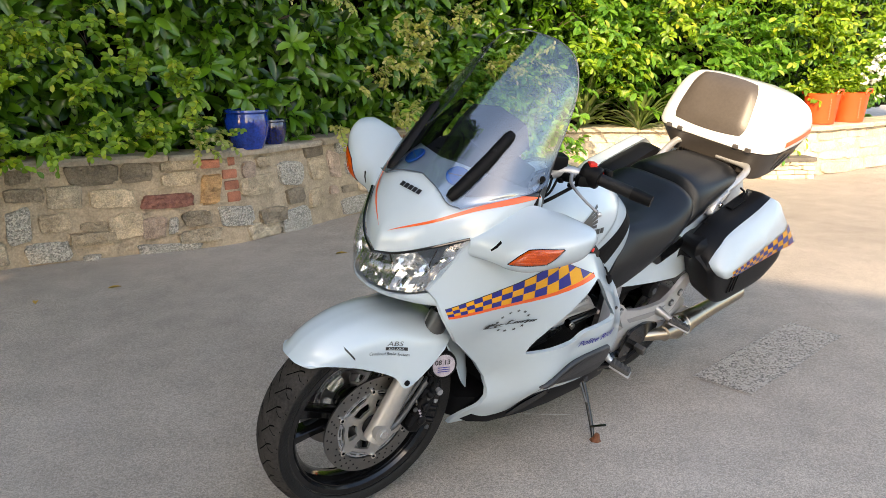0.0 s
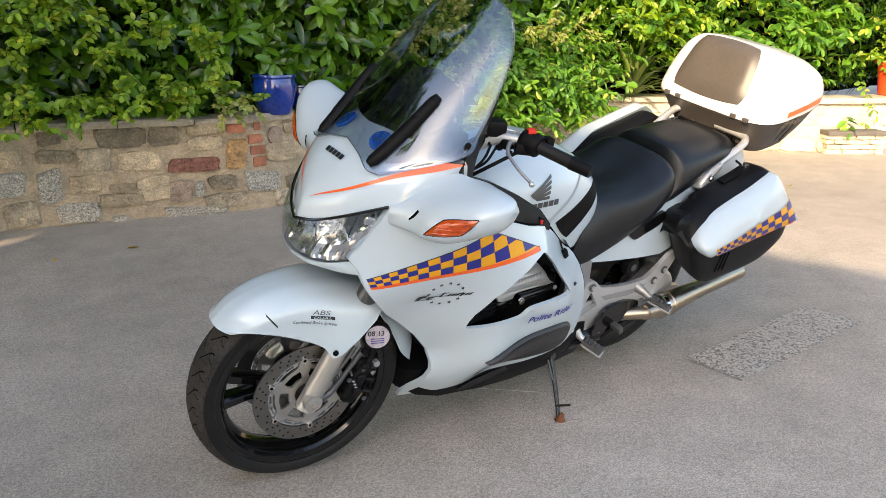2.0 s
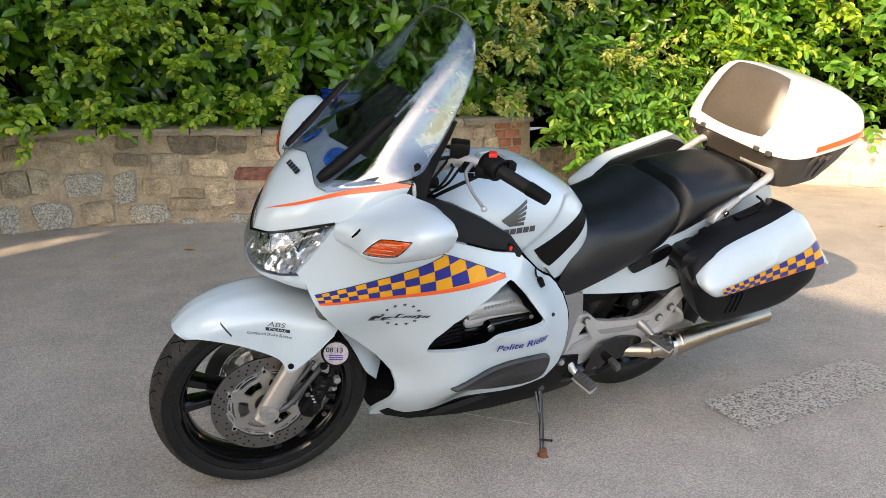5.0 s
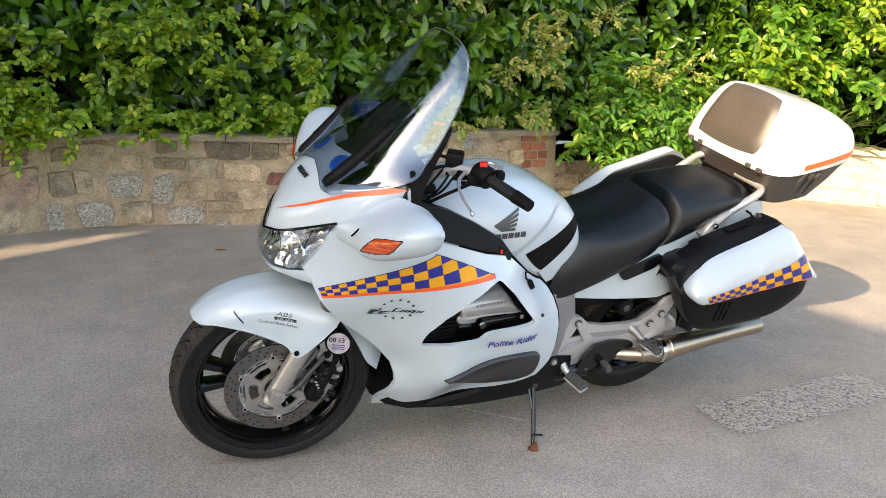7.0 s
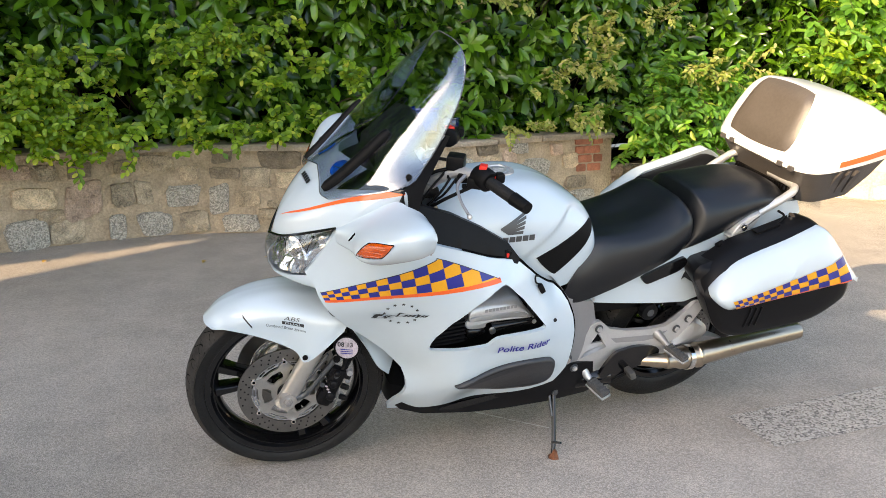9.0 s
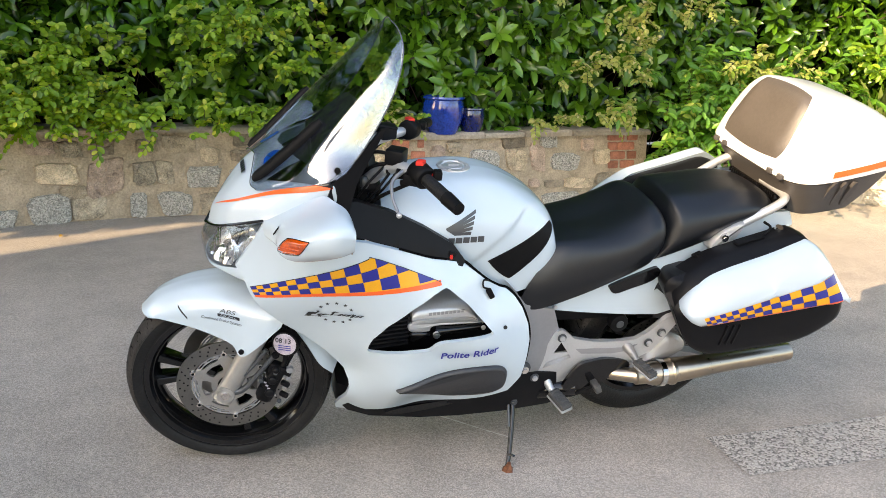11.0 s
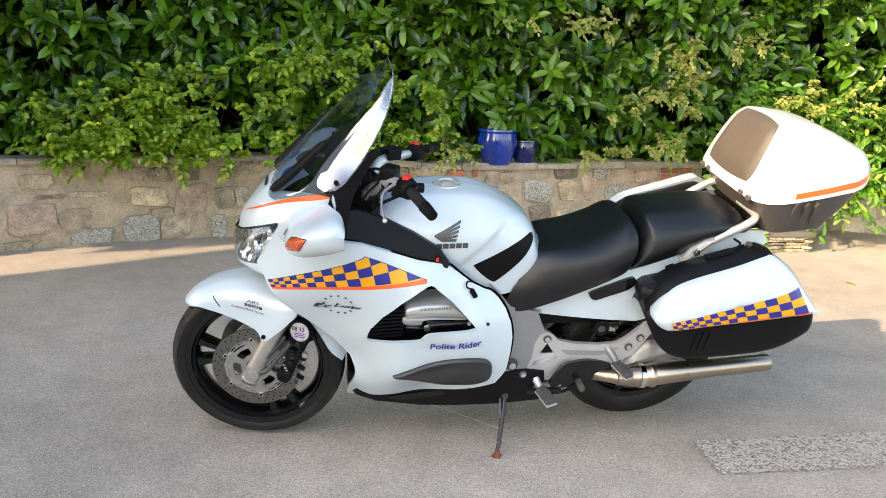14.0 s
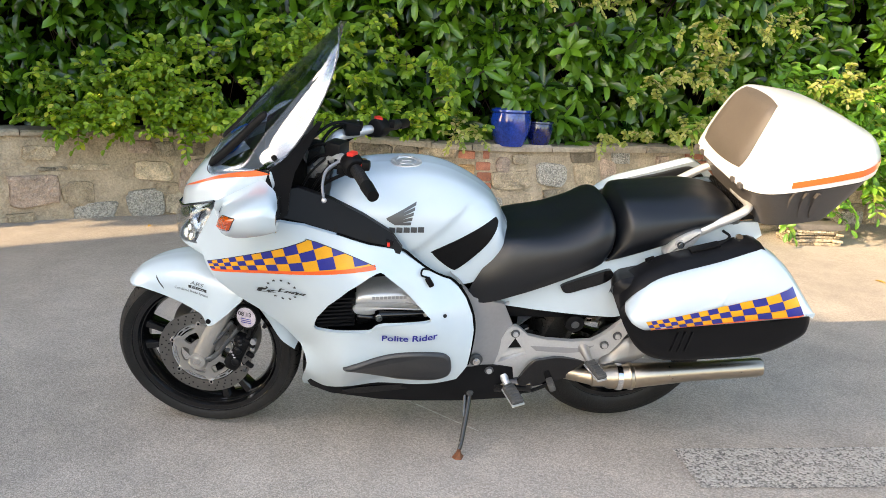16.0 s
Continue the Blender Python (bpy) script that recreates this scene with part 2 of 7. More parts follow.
PINNATE = leaf_material("pinnate_leaf", (0.07, 0.19, 0.022), (0.16, 0.34, 0.035), 0.4, 0.35, yellow=(0.40, 0.46, 0.08))
PETAL = leaf_material("white_petal", (0.70, 0.68, 0.62), (0.80, 0.79, 0.74), 0.5, 0.3)
SWORD = leaf_material("sword_leaf", (0.06, 0.13, 0.03), (0.20, 0.26, 0.07), 0.4, 0.3)
DRY = leaf_material("dry_leaf", (0.45, 0.22, 0.03), (0.55, 0.38, 0.08), 0.6, 0.3)


# ---- mesh tools ----
def part(name, bm, mat, parent=None, label="", smooth=True):
    """One mesh object, under a thing or a part."""
    me = bpy.data.meshes.new(name)
    bmesh.ops.remove_doubles(bm, verts=bm.verts, dist=1e-5)
    bmesh.ops.recalc_face_normals(bm, faces=bm.faces)
    bm.to_mesh(me)
    bm.free()
    me.materials.append(mat)
    if smooth:
        me.polygons.foreach_set("use_smooth", [True] * len(me.polygons))
        me.set_sharp_from_angle(angle=radians(38))
    ob = new(name, me)
    if parent:
        ob.parent = parent
    if label:
        ob["label"] = label
    return ob


def catmull(pts, n, closed=False):
    """n points evenly in parameter along a smooth curve through pts."""
    P = np.array(pts, float)
    k = len(P)
    out = []
    spans = k if closed else k - 1
    for s in np.linspace(0, spans, n, endpoint=not closed):
        i = min(int(s), spans - 1)
        u = s - i
        g = (lambda j: P[j % k]) if closed else (lambda j: P[j] if 0 <= j < k else (2 * P[0] - P[1] if j < 0 else 2 * P[-1] - P[-2]))
        a, b, c, d = g(i - 1), g(i), g(i + 1), g(i + 2)
        out.append(0.5 * (2 * b + (c - a) * u + (2 * a - 5 * b + 4 * c - d) * u * u + (3 * b - a - 3 * c + d) * u ** 3))
    return np.array(out)


def grid_bm(G, close_u=False, close_v=False, bm=None):
    bm = bm or bmesh.new()
    nu, nv = len(G), len(G[0])
    V = [[bm.verts.new(p) for p in row] for row in G]
    for i in range(nu - (not close_u)):
        for j in range(nv - (not close_v)):
            q = (V[i][j], V[(i + 1) % nu][j], V[(i + 1) % nu][(j + 1) % nv], V[i][(j + 1) % nv])
            if len(set(q)) == 4:
                bm.faces.new(q)
    return bm, V


def patch(net, nu=20, nv=20, thick=0.0, mirror=True):
    """A smooth sheet through a net of points; its left half mirrored across the bike's middle."""
    rows = [catmull(r, nv) for r in net]
    G = np.array([catmull([r[j] for r in rows], nu) for j in range(nv)])
    bm, _ = grid_bm(G)
    if mirror:
        H = G.copy()
        H[:, :, 1] *= -1
        grid_bm(H, bm=bm)
        bmesh.ops.remove_doubles(bm, verts=bm.verts, dist=0.0012)
    bmesh.ops.recalc_face_normals(bm, faces=bm.faces)
    if thick:
        bmesh.ops.solidify(bm, geom=bm.faces[:], thickness=thick)
    return bm


def loft(rings, cap=True, closed=True, bm=None):
    bm, V = grid_bm(rings, close_v=closed, bm=bm)
    if cap:
        bm.faces.new(V[0]), bm.faces.new(V[-1][::-1])
    return bm


def tube(path, r, seg=12, n=None, bm=None, cap=True):
    P = catmull(path, n or max(2, 6 * (len(path) - 1))) if len(path) > 2 else np.array(path, float)
    R = np.interp(np.linspace(0, 1, len(P)), np.linspace(0, 1, len(r)), r) if hasattr(r, "__len__") else [r] * len(P)
    rings, side = [], None
    for i, p in enumerate(P):
        d = Vector(P[min(i + 1, len(P) - 1)] - P[max(i - 1, 0)]).normalized()
        if side is None:
            side = d.orthogonal().normalized()
        side = (side - d * side.dot(d)).normalized()
        up = d.cross(side)
        rings.append([Vector(p) + float(R[i]) * (math.cos(a) * side + math.sin(a) * up) for a in np.linspace(0, 2 * math.pi, seg, endpoint=False)])
    return loft(rings, cap, bm=bm)


def lathe(profile, centre=(0, 0, 0), axis="y", seg=48, bm=None, closed=False, turn=None):
    """Turns (radius, along) pairs round an axis."""
    G = []
    for a in np.linspace(0, 2 * math.pi, seg, endpoint=False):
        row = []
        for r, h in profile:
            c, s = r * math.cos(a), r * math.sin(a)
            v = Vector({"y": (c, h, s), "z": (c, s, h), "x": (h, c, s)}[axis])
            if turn:
                v = turn @ v
            row.append(v + Vector(centre))
        G.append(row)
    bm, _ = grid_bm(G, close_u=True, close_v=closed, bm=bm)
    bmesh.ops.remove_doubles(bm, verts=bm.verts, dist=1e-6)
    return bm


def box(size, centre=(0, 0, 0), bevel=0.004, bm=None, turn=None, seg=2):
    tmp = bmesh.new()
    bmesh.ops.create_cube(tmp, size=1)
    bmesh.ops.scale(tmp, vec=size, verts=tmp.verts)
    if bevel:
        bmesh.ops.bevel(tmp, geom=tmp.edges[:], offset=bevel, segments=seg, affect="EDGES", profile=0.6)
    m = Matrix.Translation(centre) @ (turn or Matrix())
    bmesh.ops.transform(tmp, matrix=m, verts=tmp.verts)
    return join(bm, tmp)


def join(bm, tmp):
    if bm is None:
        return tmp
    me = bpy.data.meshes.new("tmp")
    tmp.to_mesh(me)
    tmp.free()
    bm.from_mesh(me)
    bpy.data.meshes.remove(me)
    return bm


def rbf(ctrl):
    """A smooth height over (x, z) through control points (x, z, height)."""
    C = np.array(ctrl, float)
    k = lambda d: np.where(d > 1e-9, d * d * np.log(np.maximum(d, 1e-9)), 0)
    n = len(C)
    A = np.zeros((n + 3, n + 3))
    A[:n, :n] = k(np.hypot(C[:, None, 0] - C[None, :, 0], C[:, None, 1] - C[None, :, 1]))
    A[:n, :n] += np.eye(n) * 1e-4
    A[:n, n:] = np.c_[np.ones(n), C[:, :2]]
    A[n:, :n] = A[:n, n:].T
    w = np.linalg.solve(A, np.r_[C[:, 2], 0, 0, 0])
    return lambda x, z: float(k(np.hypot(x - C[:, 0], z - C[:, 1])) @ w[:n] + w[n] + w[n + 1] * x + w[n + 2] * z)


def sheet(outlines, f, side=1, step=0.03, thick=0.012, lift=0.0, flare=0.0):
    """A flat outline (with holes) in the side view, bent onto the surface y = f(x, z), with a turned-in rim."""
    bm = bmesh.new()
    for o in outlines:
        vs = [bm.verts.new((x, 0, z)) for x, z in o]
        for a, b in zip(vs, vs[1:] + vs[:1]):
            bm.edges.new((a, b))
    bmesh.ops.triangle_fill(bm, use_beauty=True, use_dissolve=False, edges=bm.edges[:], normal=(0, -1, 0))
    xs, zs = [v.co.x for v in bm.verts], [v.co.z for v in bm.verts]
    for ax, lo, hi in ((0, min(xs), max(xs)), (2, min(zs), max(zs))):
        for c in np.arange(lo + step, hi, step):
            co, no = [0, 0, 0], [0, 0, 0]
            co[ax], no[ax] = c, 1
            bmesh.ops.bisect_plane(bm, geom=bm.verts[:] + bm.edges[:] + bm.faces[:], plane_co=co, plane_no=no)
    bmesh.ops.triangulate(bm, faces=[q for q in bm.faces if len(q.verts) > 4])
    for v in bm.verts:
        v.co.y = side * (f(v.co.x, v.co.z) + lift)
    if thick:
        rim = [e for e in bm.edges if len(e.link_faces) == 1]
        made = bmesh.ops.extrude_edge_only(bm, edges=rim)["geom"]
        for v in made:
            if isinstance(v, bmesh.types.BMVert):
                v.co.y -= side * thick
    return bm


def smooth2(pts, n=60, closed=True):
    return [tuple(p) for p in catmull(pts, n, closed)]


def pillow(outline, levels, side=1, n=64, f=None):
    """A cushion over a closed side-view outline: rings at (inset, y), closed outside."""
    O = np.array(smooth2(outline, n))
    T = np.roll(O, -1, 0) - np.roll(O, 1, 0)
    N = np.c_[-T[:, 1], T[:, 0]] / np.linalg.norm(T, axis=1)[:, None]
    area = 0.5 * np.sum(O[:, 0] * np.roll(O[:, 1], -1) - np.roll(O[:, 0], -1) * O[:, 1])
    if area < 0:
        N = -N
    c = O.mean(0)
    rings = []
    for inset, y in levels:
        far = np.linalg.norm(O - c, axis=1)
        s = np.minimum(inset, far * 0.92)
        Q = O + N * np.minimum(inset, 0.02)[None] if inset < 0.02 else c + (O - c) * (1 - s / far)[:, None]
        rings.append([(q[0], side * (y + (f(q[0], q[1]) if f else 0)), q[1]) for q in Q])
    return loft(rings, True)


def lettering(body, size, mapped, shear=0.0, bold=0.0):
    """Letters as a thin mesh; mapped turns flat (u, v) into a place on a surface."""
    cu = bpy.data.curves.new("letters", "FONT")
    cu.body, cu.size, cu.shear, cu.offset = body, size, shear, bold
    cu.resolution_u = 3
    ob = new("letters", cu)
    dg = bpy.context.evaluated_depsgraph_get()
    me = bpy.data.meshes.new_from_object(ob.evaluated_get(dg))
    bpy.data.objects.remove(ob)
    bm = bmesh.new()
    bm.from_mesh(me)
    bpy.data.meshes.remove(me)
    for v in bm.verts:
        v.co = mapped(v.co.x, v.co.y)
    return bm


# ---- ground ----
def ground_sheet():
    bm = bmesh.new()
    bmesh.ops.create_grid(bm, x_segments=60, y_segments=60, size=1)
    for v in bm.verts:
        x, y = v.co.x, v.co.y
        v.co = (math.copysign(abs(x) ** 2.2 * 400, x), math.copysign(abs(y) ** 2.2 * 400, y), 0)
    tagged(part("ground", bm, TARMAC), "worn grey-brown tarmac driveway sheet", "ground", kind="structure")


def ground_patch():
    rng = random.Random(3)
    bm = bmesh.new()
    rim = []
    corners = [(.865, -.405), (.875, -.655), (1.80, -.592), (1.805, -.337)]
    for (x0, y0), (x1, y1) in zip(corners, corners[1:] + corners[:1]):
        for k in range(14):
            rim.append((x0 + (x1 - x0) * k / 14 + rng.uniform(-.004, .004), y0 + (y1 - y0) * k / 14 + rng.uniform(-.004, .004)))
    V = [bm.verts.new((x, y, 0.004)) for x, y in rim]
    bm.faces.new(V)
    tagged(part("tarmac_repair_patch", bm, AGGREGATE), "pale exposed-aggregate repair patch set in the tarmac", "repair patch", kind="structure")
    # loose pale chippings pressed into the patch
    bm = bmesh.new()
    for _ in range(1500):
        u, w = rng.random(), rng.random()
        x, y, s = .88 + u * .91, -.41 - w * .235 + u * .07, rng.uniform(.0022, .0058)
        h = [bm.verts.new((x + s * math.cos(a) * rng.uniform(.7, 1.2), y + s * math.sin(a) * rng.uniform(.7, 1.2), .0045 + (.0022 if k else 0))) for k in (0, 1) for a in (0, 1.3, 2.6, 3.9, 5.2)]
        bm.faces.new(h[5:])
        for i in range(5):
            bm.faces.new((h[i], h[(i + 1) % 5], h[5 + (i + 1) % 5], h[5 + i]))
    tagged(part("patch_chippings", bm, CHIPPING, smooth=False), "pale stone chippings pressed into the repair patch", "chippings", kind="stuff")


def scrape():
    rng = random.Random(4)
    bm = bmesh.new()
    P = catmull([(-.10, -.035), (.0, -.122), (.13, -.243), (.215, -.318)], 26)
    for i in range(25):
        if rng.random() < .15:
            continue
        a, b, w = P[i], P[i + 1], rng.uniform(.0015, .004)
        t = (b - a) / np.linalg.norm(b - a)
        nrm = np.array((-t[1], t[0])) * w
        bm.faces.new([bm.verts.new((*q, .003)) for q in (a - nrm, b - nrm, b + nrm, a + nrm)])
    tagged(part("scrape_mark", bm, SCRATCH), "thin chalky scrape mark across the tarmac", "scrape", kind="structure")


ground_sheet(), ground_patch(), scrape()

# ---- garden wall ----
WALL = [(-4.6, 1.2), (-3.6, 2.05), (-2.9, 2.56), (-2.1, 3.0), (-1.2, 3.22), (-0.4, 3.12), (0.1, 3.0), (0.47, 2.93), (1.0, 3.06), (1.6, 3.25), (2.36, 3.40), (2.50, 3.43)]
LOW = [(2.54, 3.62), (2.9, 3.62), (3.6, 3.75), (4.3, 3.9)]
FAR = [(3.9, 4.0), (4.7, 3.35), (5.4, 2.75), (6.2, 2.05), (7.2, 1.75), (9.5, 1.55), (12.0, 1.4)]


class Line:
    """A plan line by its length, with its outward side to the camera."""

    def __init__(self, pts):
        self.P = catmull(pts, 160)
        self.S = np.r_[0, np.cumsum(np.linalg.norm(np.diff(self.P, axis=0), axis=1))]
        self.length = self.S[-1]

    def at(self, s, out=0.0, z=0.0):
        s = min(max(s, 0.0), self.length)
        p = np.array([np.interp(s, self.S, self.P[:, i]) for i in (0, 1)])
        q = np.array([np.interp(min(s + .02, self.length), self.S, self.P[:, i]) - np.interp(max(s - .02, 0), self.S, self.P[:, i]) for i in (0, 1)])
        q = q / np.linalg.norm(q)
        return Vector((p[0] + q[1] * out, p[1] - q[0] * out, z))

    def s_of(self, x):
        return float(np.interp(x, self.P[:, 0], self.S))


def wall_core(line, h, depth, mat, name, label, batter=.03):
    n = int(line.length / .06)
    prof = [(0.0, -.02), (-.004, h * .3), (-.01, h * .6), (-batter, h), (-depth, h), (-depth, -.02)]
    rings = []
    for s in np.linspace(0, line.length, n):
        rings.append([line.at(s, o + (.012 * noise.noise((s * 6, z * 7, 1)) if i < 4 else 0), z) for i, (o, z) in enumerate(prof)])
    return tagged(part(name, loft(rings), mat), label, "wall", kind="structure")


def stone(line, s, z, w, h, rng, mat, parent, batter, name="stone", proud=.022, square=False):
    """One rough stone, bedded in the mortar."""
    n = 12 if square else 18
    e = .22 if square else rng.uniform(.30, .52)
    skew, lean = (0, 0) if square else (rng.uniform(-.16, .16), rng.uniform(-.14, .14))
    seed, rough = rng.uniform(0, 90), .03 if square else .15
    raw = []
    for k in range(n):
        a = 2 * math.pi * k / n + .26
        c, d = math.cos(a), math.sin(a)
        q = 1 + rough * noise.noise((c * 1.6 + seed, d * 1.6, 2)) + rough * .9 * noise.noise((c * 5 + seed, d * 5, 7))
        u, v = math.copysign(abs(c) ** e, c) * w / 2 * q, math.copysign(abs(d) ** e, d) * h / 2 * q
        raw.append((u + skew * v, v + lean * u * h / w))
    rings = []
    rag = 0 if square else .011
    for scale, out in ((1.02, -.03), (1.0, proud * .5), (.95, proud * .95), (.78, proud), (.52, proud * 1.05), (.22, proud * 1.05)):
        ring = []
        for u, v in raw:
            p = (u * 30 * scale + seed, v * 30 * scale, 1.5)
            ring.append(line.at(s + u * scale, out + (0 if out < 0 else rag * (noise.noise(p) + .5 * noise.noise((p[0] * 2.3, p[1] * 2.3, 4)))) - batter * (z + v * scale), max(.0, z + v * scale)))
        rings.append(ring)
    return part(name, loft(rings), mat, parent)


def laid_stones(line, rows, parent, seed):
    """Stones laid one by one: (along the wall, height, width, tall, kind)."""
    rng = random.Random(seed)
    kinds = dict(zip("TGPSRDO", STONES))
    for s, z, w, h, kind in rows:
        if kind == "B":
            stone(line, s, z, w, h * .92, rng, BRICK, parent, .05, "brick", .016, True)
        else:
            stone(line, s, z, w * 1.04, h * 1.06, rng, kinds[kind], parent, .05, "stone", rng.uniform(.020, .040))


def stone_wall(line, h, parent, seed, batter, palette, skip=(), course=(.13, .24), width=(.15, .40), name="stone"):
    """Rough courses of stones of uneven size, some two courses split, with wide joints."""
    rng = random.Random(seed)
    z = .0
    while z < h - .05:
        ch = min(rng.uniform(*course) if z > 0 else course[1] * .85, h - z)
        if h - z - ch < .07:
            ch = h - z
        s = rng.uniform(0, .1)
        while s < line.length - .05:
            w = rng.uniform(*width) * (1.1 if z < .12 else 1)
            x = line.at(s + w / 2).x
            if not any(a < x < b for a, b in skip) and -4.4 < x < 9.0:
                pal = [2, 2, 1, 6, 0, 1, 0] if z < .05 else palette
                mat = PALESTONE if name == "pale_stone" else rng.choices(STONES, pal)[0]
                cells = [(s + w / 2, z + ch / 2, w, ch)]
                if ch > .15 and rng.random() < .45:
                    k = rng.uniform(.38, .62)
                    cells = [(s + w / 2, z + ch * k / 2, w, ch * k), (s + w / 2, z + ch * (1 + k) / 2, w, ch * (1 - k))]
                for cs, cz, cw, cc in cells:
                    hh = max(.04, (cc - rng.uniform(.0, .02)) * rng.uniform(.95, 1.12))
                    stone(line, cs, cz + rng.uniform(-.012, .012), cw - rng.uniform(-.01, .03), hh, rng, mat, parent, batter, name, rng.uniform(.010, .032))
                    mat = PALESTONE if name == "pale_stone" else rng.choices(STONES, palette)[0]
            s += w
        z += ch


def coping(line, h, parent, seed, depth, mat=COPING, size=(.28, .62), thick=.045):
    rng = random.Random(seed)
    s = 0
    while s < line.length:
        w = min(rng.uniform(*size), line.length - s)
        if w > .06:
            z0, t = h + rng.uniform(0, .004), thick * rng.uniform(.75, 1.1)
            rings = []
            for u in np.linspace(s + .004, s + w - .004, 5):
                o = .012 + rng.uniform(-.012, .012)
                rings.append([line.at(u, o, z0), line.at(u, o + .004, z0 + t * .6), line.at(u, o - .012, z0 + t), line.at(u, -depth, z0 + t), line.at(u, -depth, z0)])
            part("coping_stone", loft(rings), mat, parent)
        s += w


main_line, low_line, far_line = Line(WALL), Line(LOW), Line(FAR)
garden_wall = wall_core(main_line, .60, .34, MORTAR, "wall_garden", "rubble garden wall of mixed tan, pink and grey stones in sandy mortar")
lower_wall = wall_core(low_line, .34, .3, MORTAR, "wall_low", "low rubble wall under hanging foliage")
pale_wall = wall_core(far_line, .48, .4, PALESTONE, "wall_pale", "low sunlit pale limestone garden wall", .05)


# Unseen bed added to fill a pale gap, near-black like the hedge's shade.
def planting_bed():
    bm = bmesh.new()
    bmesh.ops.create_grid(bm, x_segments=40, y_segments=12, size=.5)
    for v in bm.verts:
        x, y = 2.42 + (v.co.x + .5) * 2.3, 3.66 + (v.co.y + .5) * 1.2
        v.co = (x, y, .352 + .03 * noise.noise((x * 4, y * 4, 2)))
    tagged(part("planting_bed", bm, SOIL_SHADE), "near-black soil bed added behind the low wall", "soil", kind="structure")


planting_bed()


# ---- plants ----
def leaves(P, D, N, L, W, droop, fold=.25):
    """Many leaves at once: bases P, ways D, upper sides N, lengths L, widths W."""
    P, D, N = (np.asarray(a, float) for a in (P, D, N))
    L, W = np.asarray(L, float)[:, None], np.asarray(W, float)[:, None]
    D /= np.linalg.norm(D, axis=1)[:, None]
    S = np.cross(D, N)
    S /= np.maximum(np.linalg.norm(S, axis=1)[:, None], 1e-6)
    N = np.cross(S, D)
    down = -droop * L * N
    mid = [P, P + D * L * .40 + down * .10, P + D * L * .75 + down * .45, P + D * L + down]
    lift = N * W * fold
    sides = []
    for sg in (-1, 1):
        sides += [P + D * L * .20 + down * .03 + sg * S * W * .32 + lift * .7, P + D * L * .52 + down * .2 + sg * S * W * .50 + lift, P + D * L * .84 + down * .6 + sg * S * W * .40 + lift * .7]
    V = np.stack(mid + sides, 1).reshape(-1, 3)
    F = np.array([(0, 1, 4), (4, 1, 5), (1, 2, 5), (5, 2, 6), (2, 3, 6), (0, 7, 1), (7, 8, 1), (1, 8, 2), (8, 9, 2), (2, 9, 3)])
    faces = (np.arange(len(P))[:, None, None] * 10 + F[None]).reshape(-1, 3)
    return V, faces


def foliage(name, chunks, mat, parent, label=""):
    V, F, k = [], [], 0
    for v, f in chunks:
        V.append(v), F.append(f + k)
        k += len(v)
    V, F = np.concatenate(V), np.concatenate(F)
    me = bpy.data.meshes.new(name)
    me.from_pydata(V, [], F)
    me.materials.append(mat)
    me.polygons.foreach_set("use_smooth", [True] * len(me.polygons))
    ob = new(name, me)
    ob.parent = parent
    ob["kind"] = "stuff"
    if label:
        ob["label"] = label
    return ob


def rosettes(tips, ways, rng, size, count=8, spread=1.0, ratio=.36, droop=.25):
    """Whorls of broad leaves at shoot tips."""
    n = len(tips)
    tips, ways = np.repeat(tips, count, 0), np.repeat(ways, count, 0)
    k = np.tile(np.arange(count), n)
    ways = ways / np.linalg.norm(ways, axis=1)[:, None]
    ref = np.where(np.abs(ways[:, 2:3]) < .9, [[0, 0, 1.0]], [[1.0, 0, 0]])
    a = np.cross(ways, ref)
    a /= np.linalg.norm(a, axis=1)[:, None]
    b = np.cross(ways, a)
    ang = k * 2.4 + np.repeat(rng.uniform(0, 6.3, n), count)
    tilt = rng.uniform(.35, 1.35, n * count) * spread
    rad = np.cos(ang)[:, None] * a + np.sin(ang)[:, None] * b
    D = ways * np.cos(tilt)[:, None] + rad * np.sin(tilt)[:, None] + rng.normal(0, .12, (n * count, 3)) + np.array([[0, 0, -.14]])
    N = ways * np.sin(tilt)[:, None] - rad * np.cos(tilt)[:, None] + np.array([[0, -.55, .55]])
    L = size * rng.uniform(.65, 1.2, n * count)
    base = tips - ways * (k * size * .09)[:, None]
    return leaves(base, D, N, L, L * ratio * rng.uniform(.85, 1.15, n * count), droop)


def sprays(bases, ways, rng, length, leaf, pairs=6, ratio=.55, droop=.2, terminal=True):
    """Arching stems with paired leaves. Returns the leaves and the stems' lines."""
    n = len(bases)
    P, D, N, L, stems = [], [], [], [], []
    for i in range(n):
        w = np.array(ways[i]) / np.linalg.norm(ways[i])
        ln = length * rng.uniform(.6, 1.25)
        side = np.cross(w, [0, 0, 1])
        side /= max(np.linalg.norm(side), 1e-6)
        side = side + rng.normal(0, .3, 3)
        pts = []
        for k in range(pairs + 1):
            t = (k + .6) / (pairs + .6)
            p = bases[i] + w * ln * t + np.array([0, 0, -1]) * ln * .16 * t * t
            pts.append(p)
            tan = w + np.array([0, 0, -.9 * t])
            sz = leaf * (1.05 - .4 * abs(t - .5)) * rng.uniform(.8, 1.2)
            for sg in ((-1, 1) if k < pairs else (0,)):
                P.append(p), D.append(tan * (.55 if sg else 1) + sg * side * .85 + rng.normal(0, .28, 3)), L.append(sz)
                N.append(np.array([0, -.75, .85]) + rng.normal(0, .35, 3))
        stems.append((bases[i], pts[len(pts) // 2], pts[-1]))
    L = np.array(L)
    return leaves(P, D, N, L, L * ratio, droop), stems


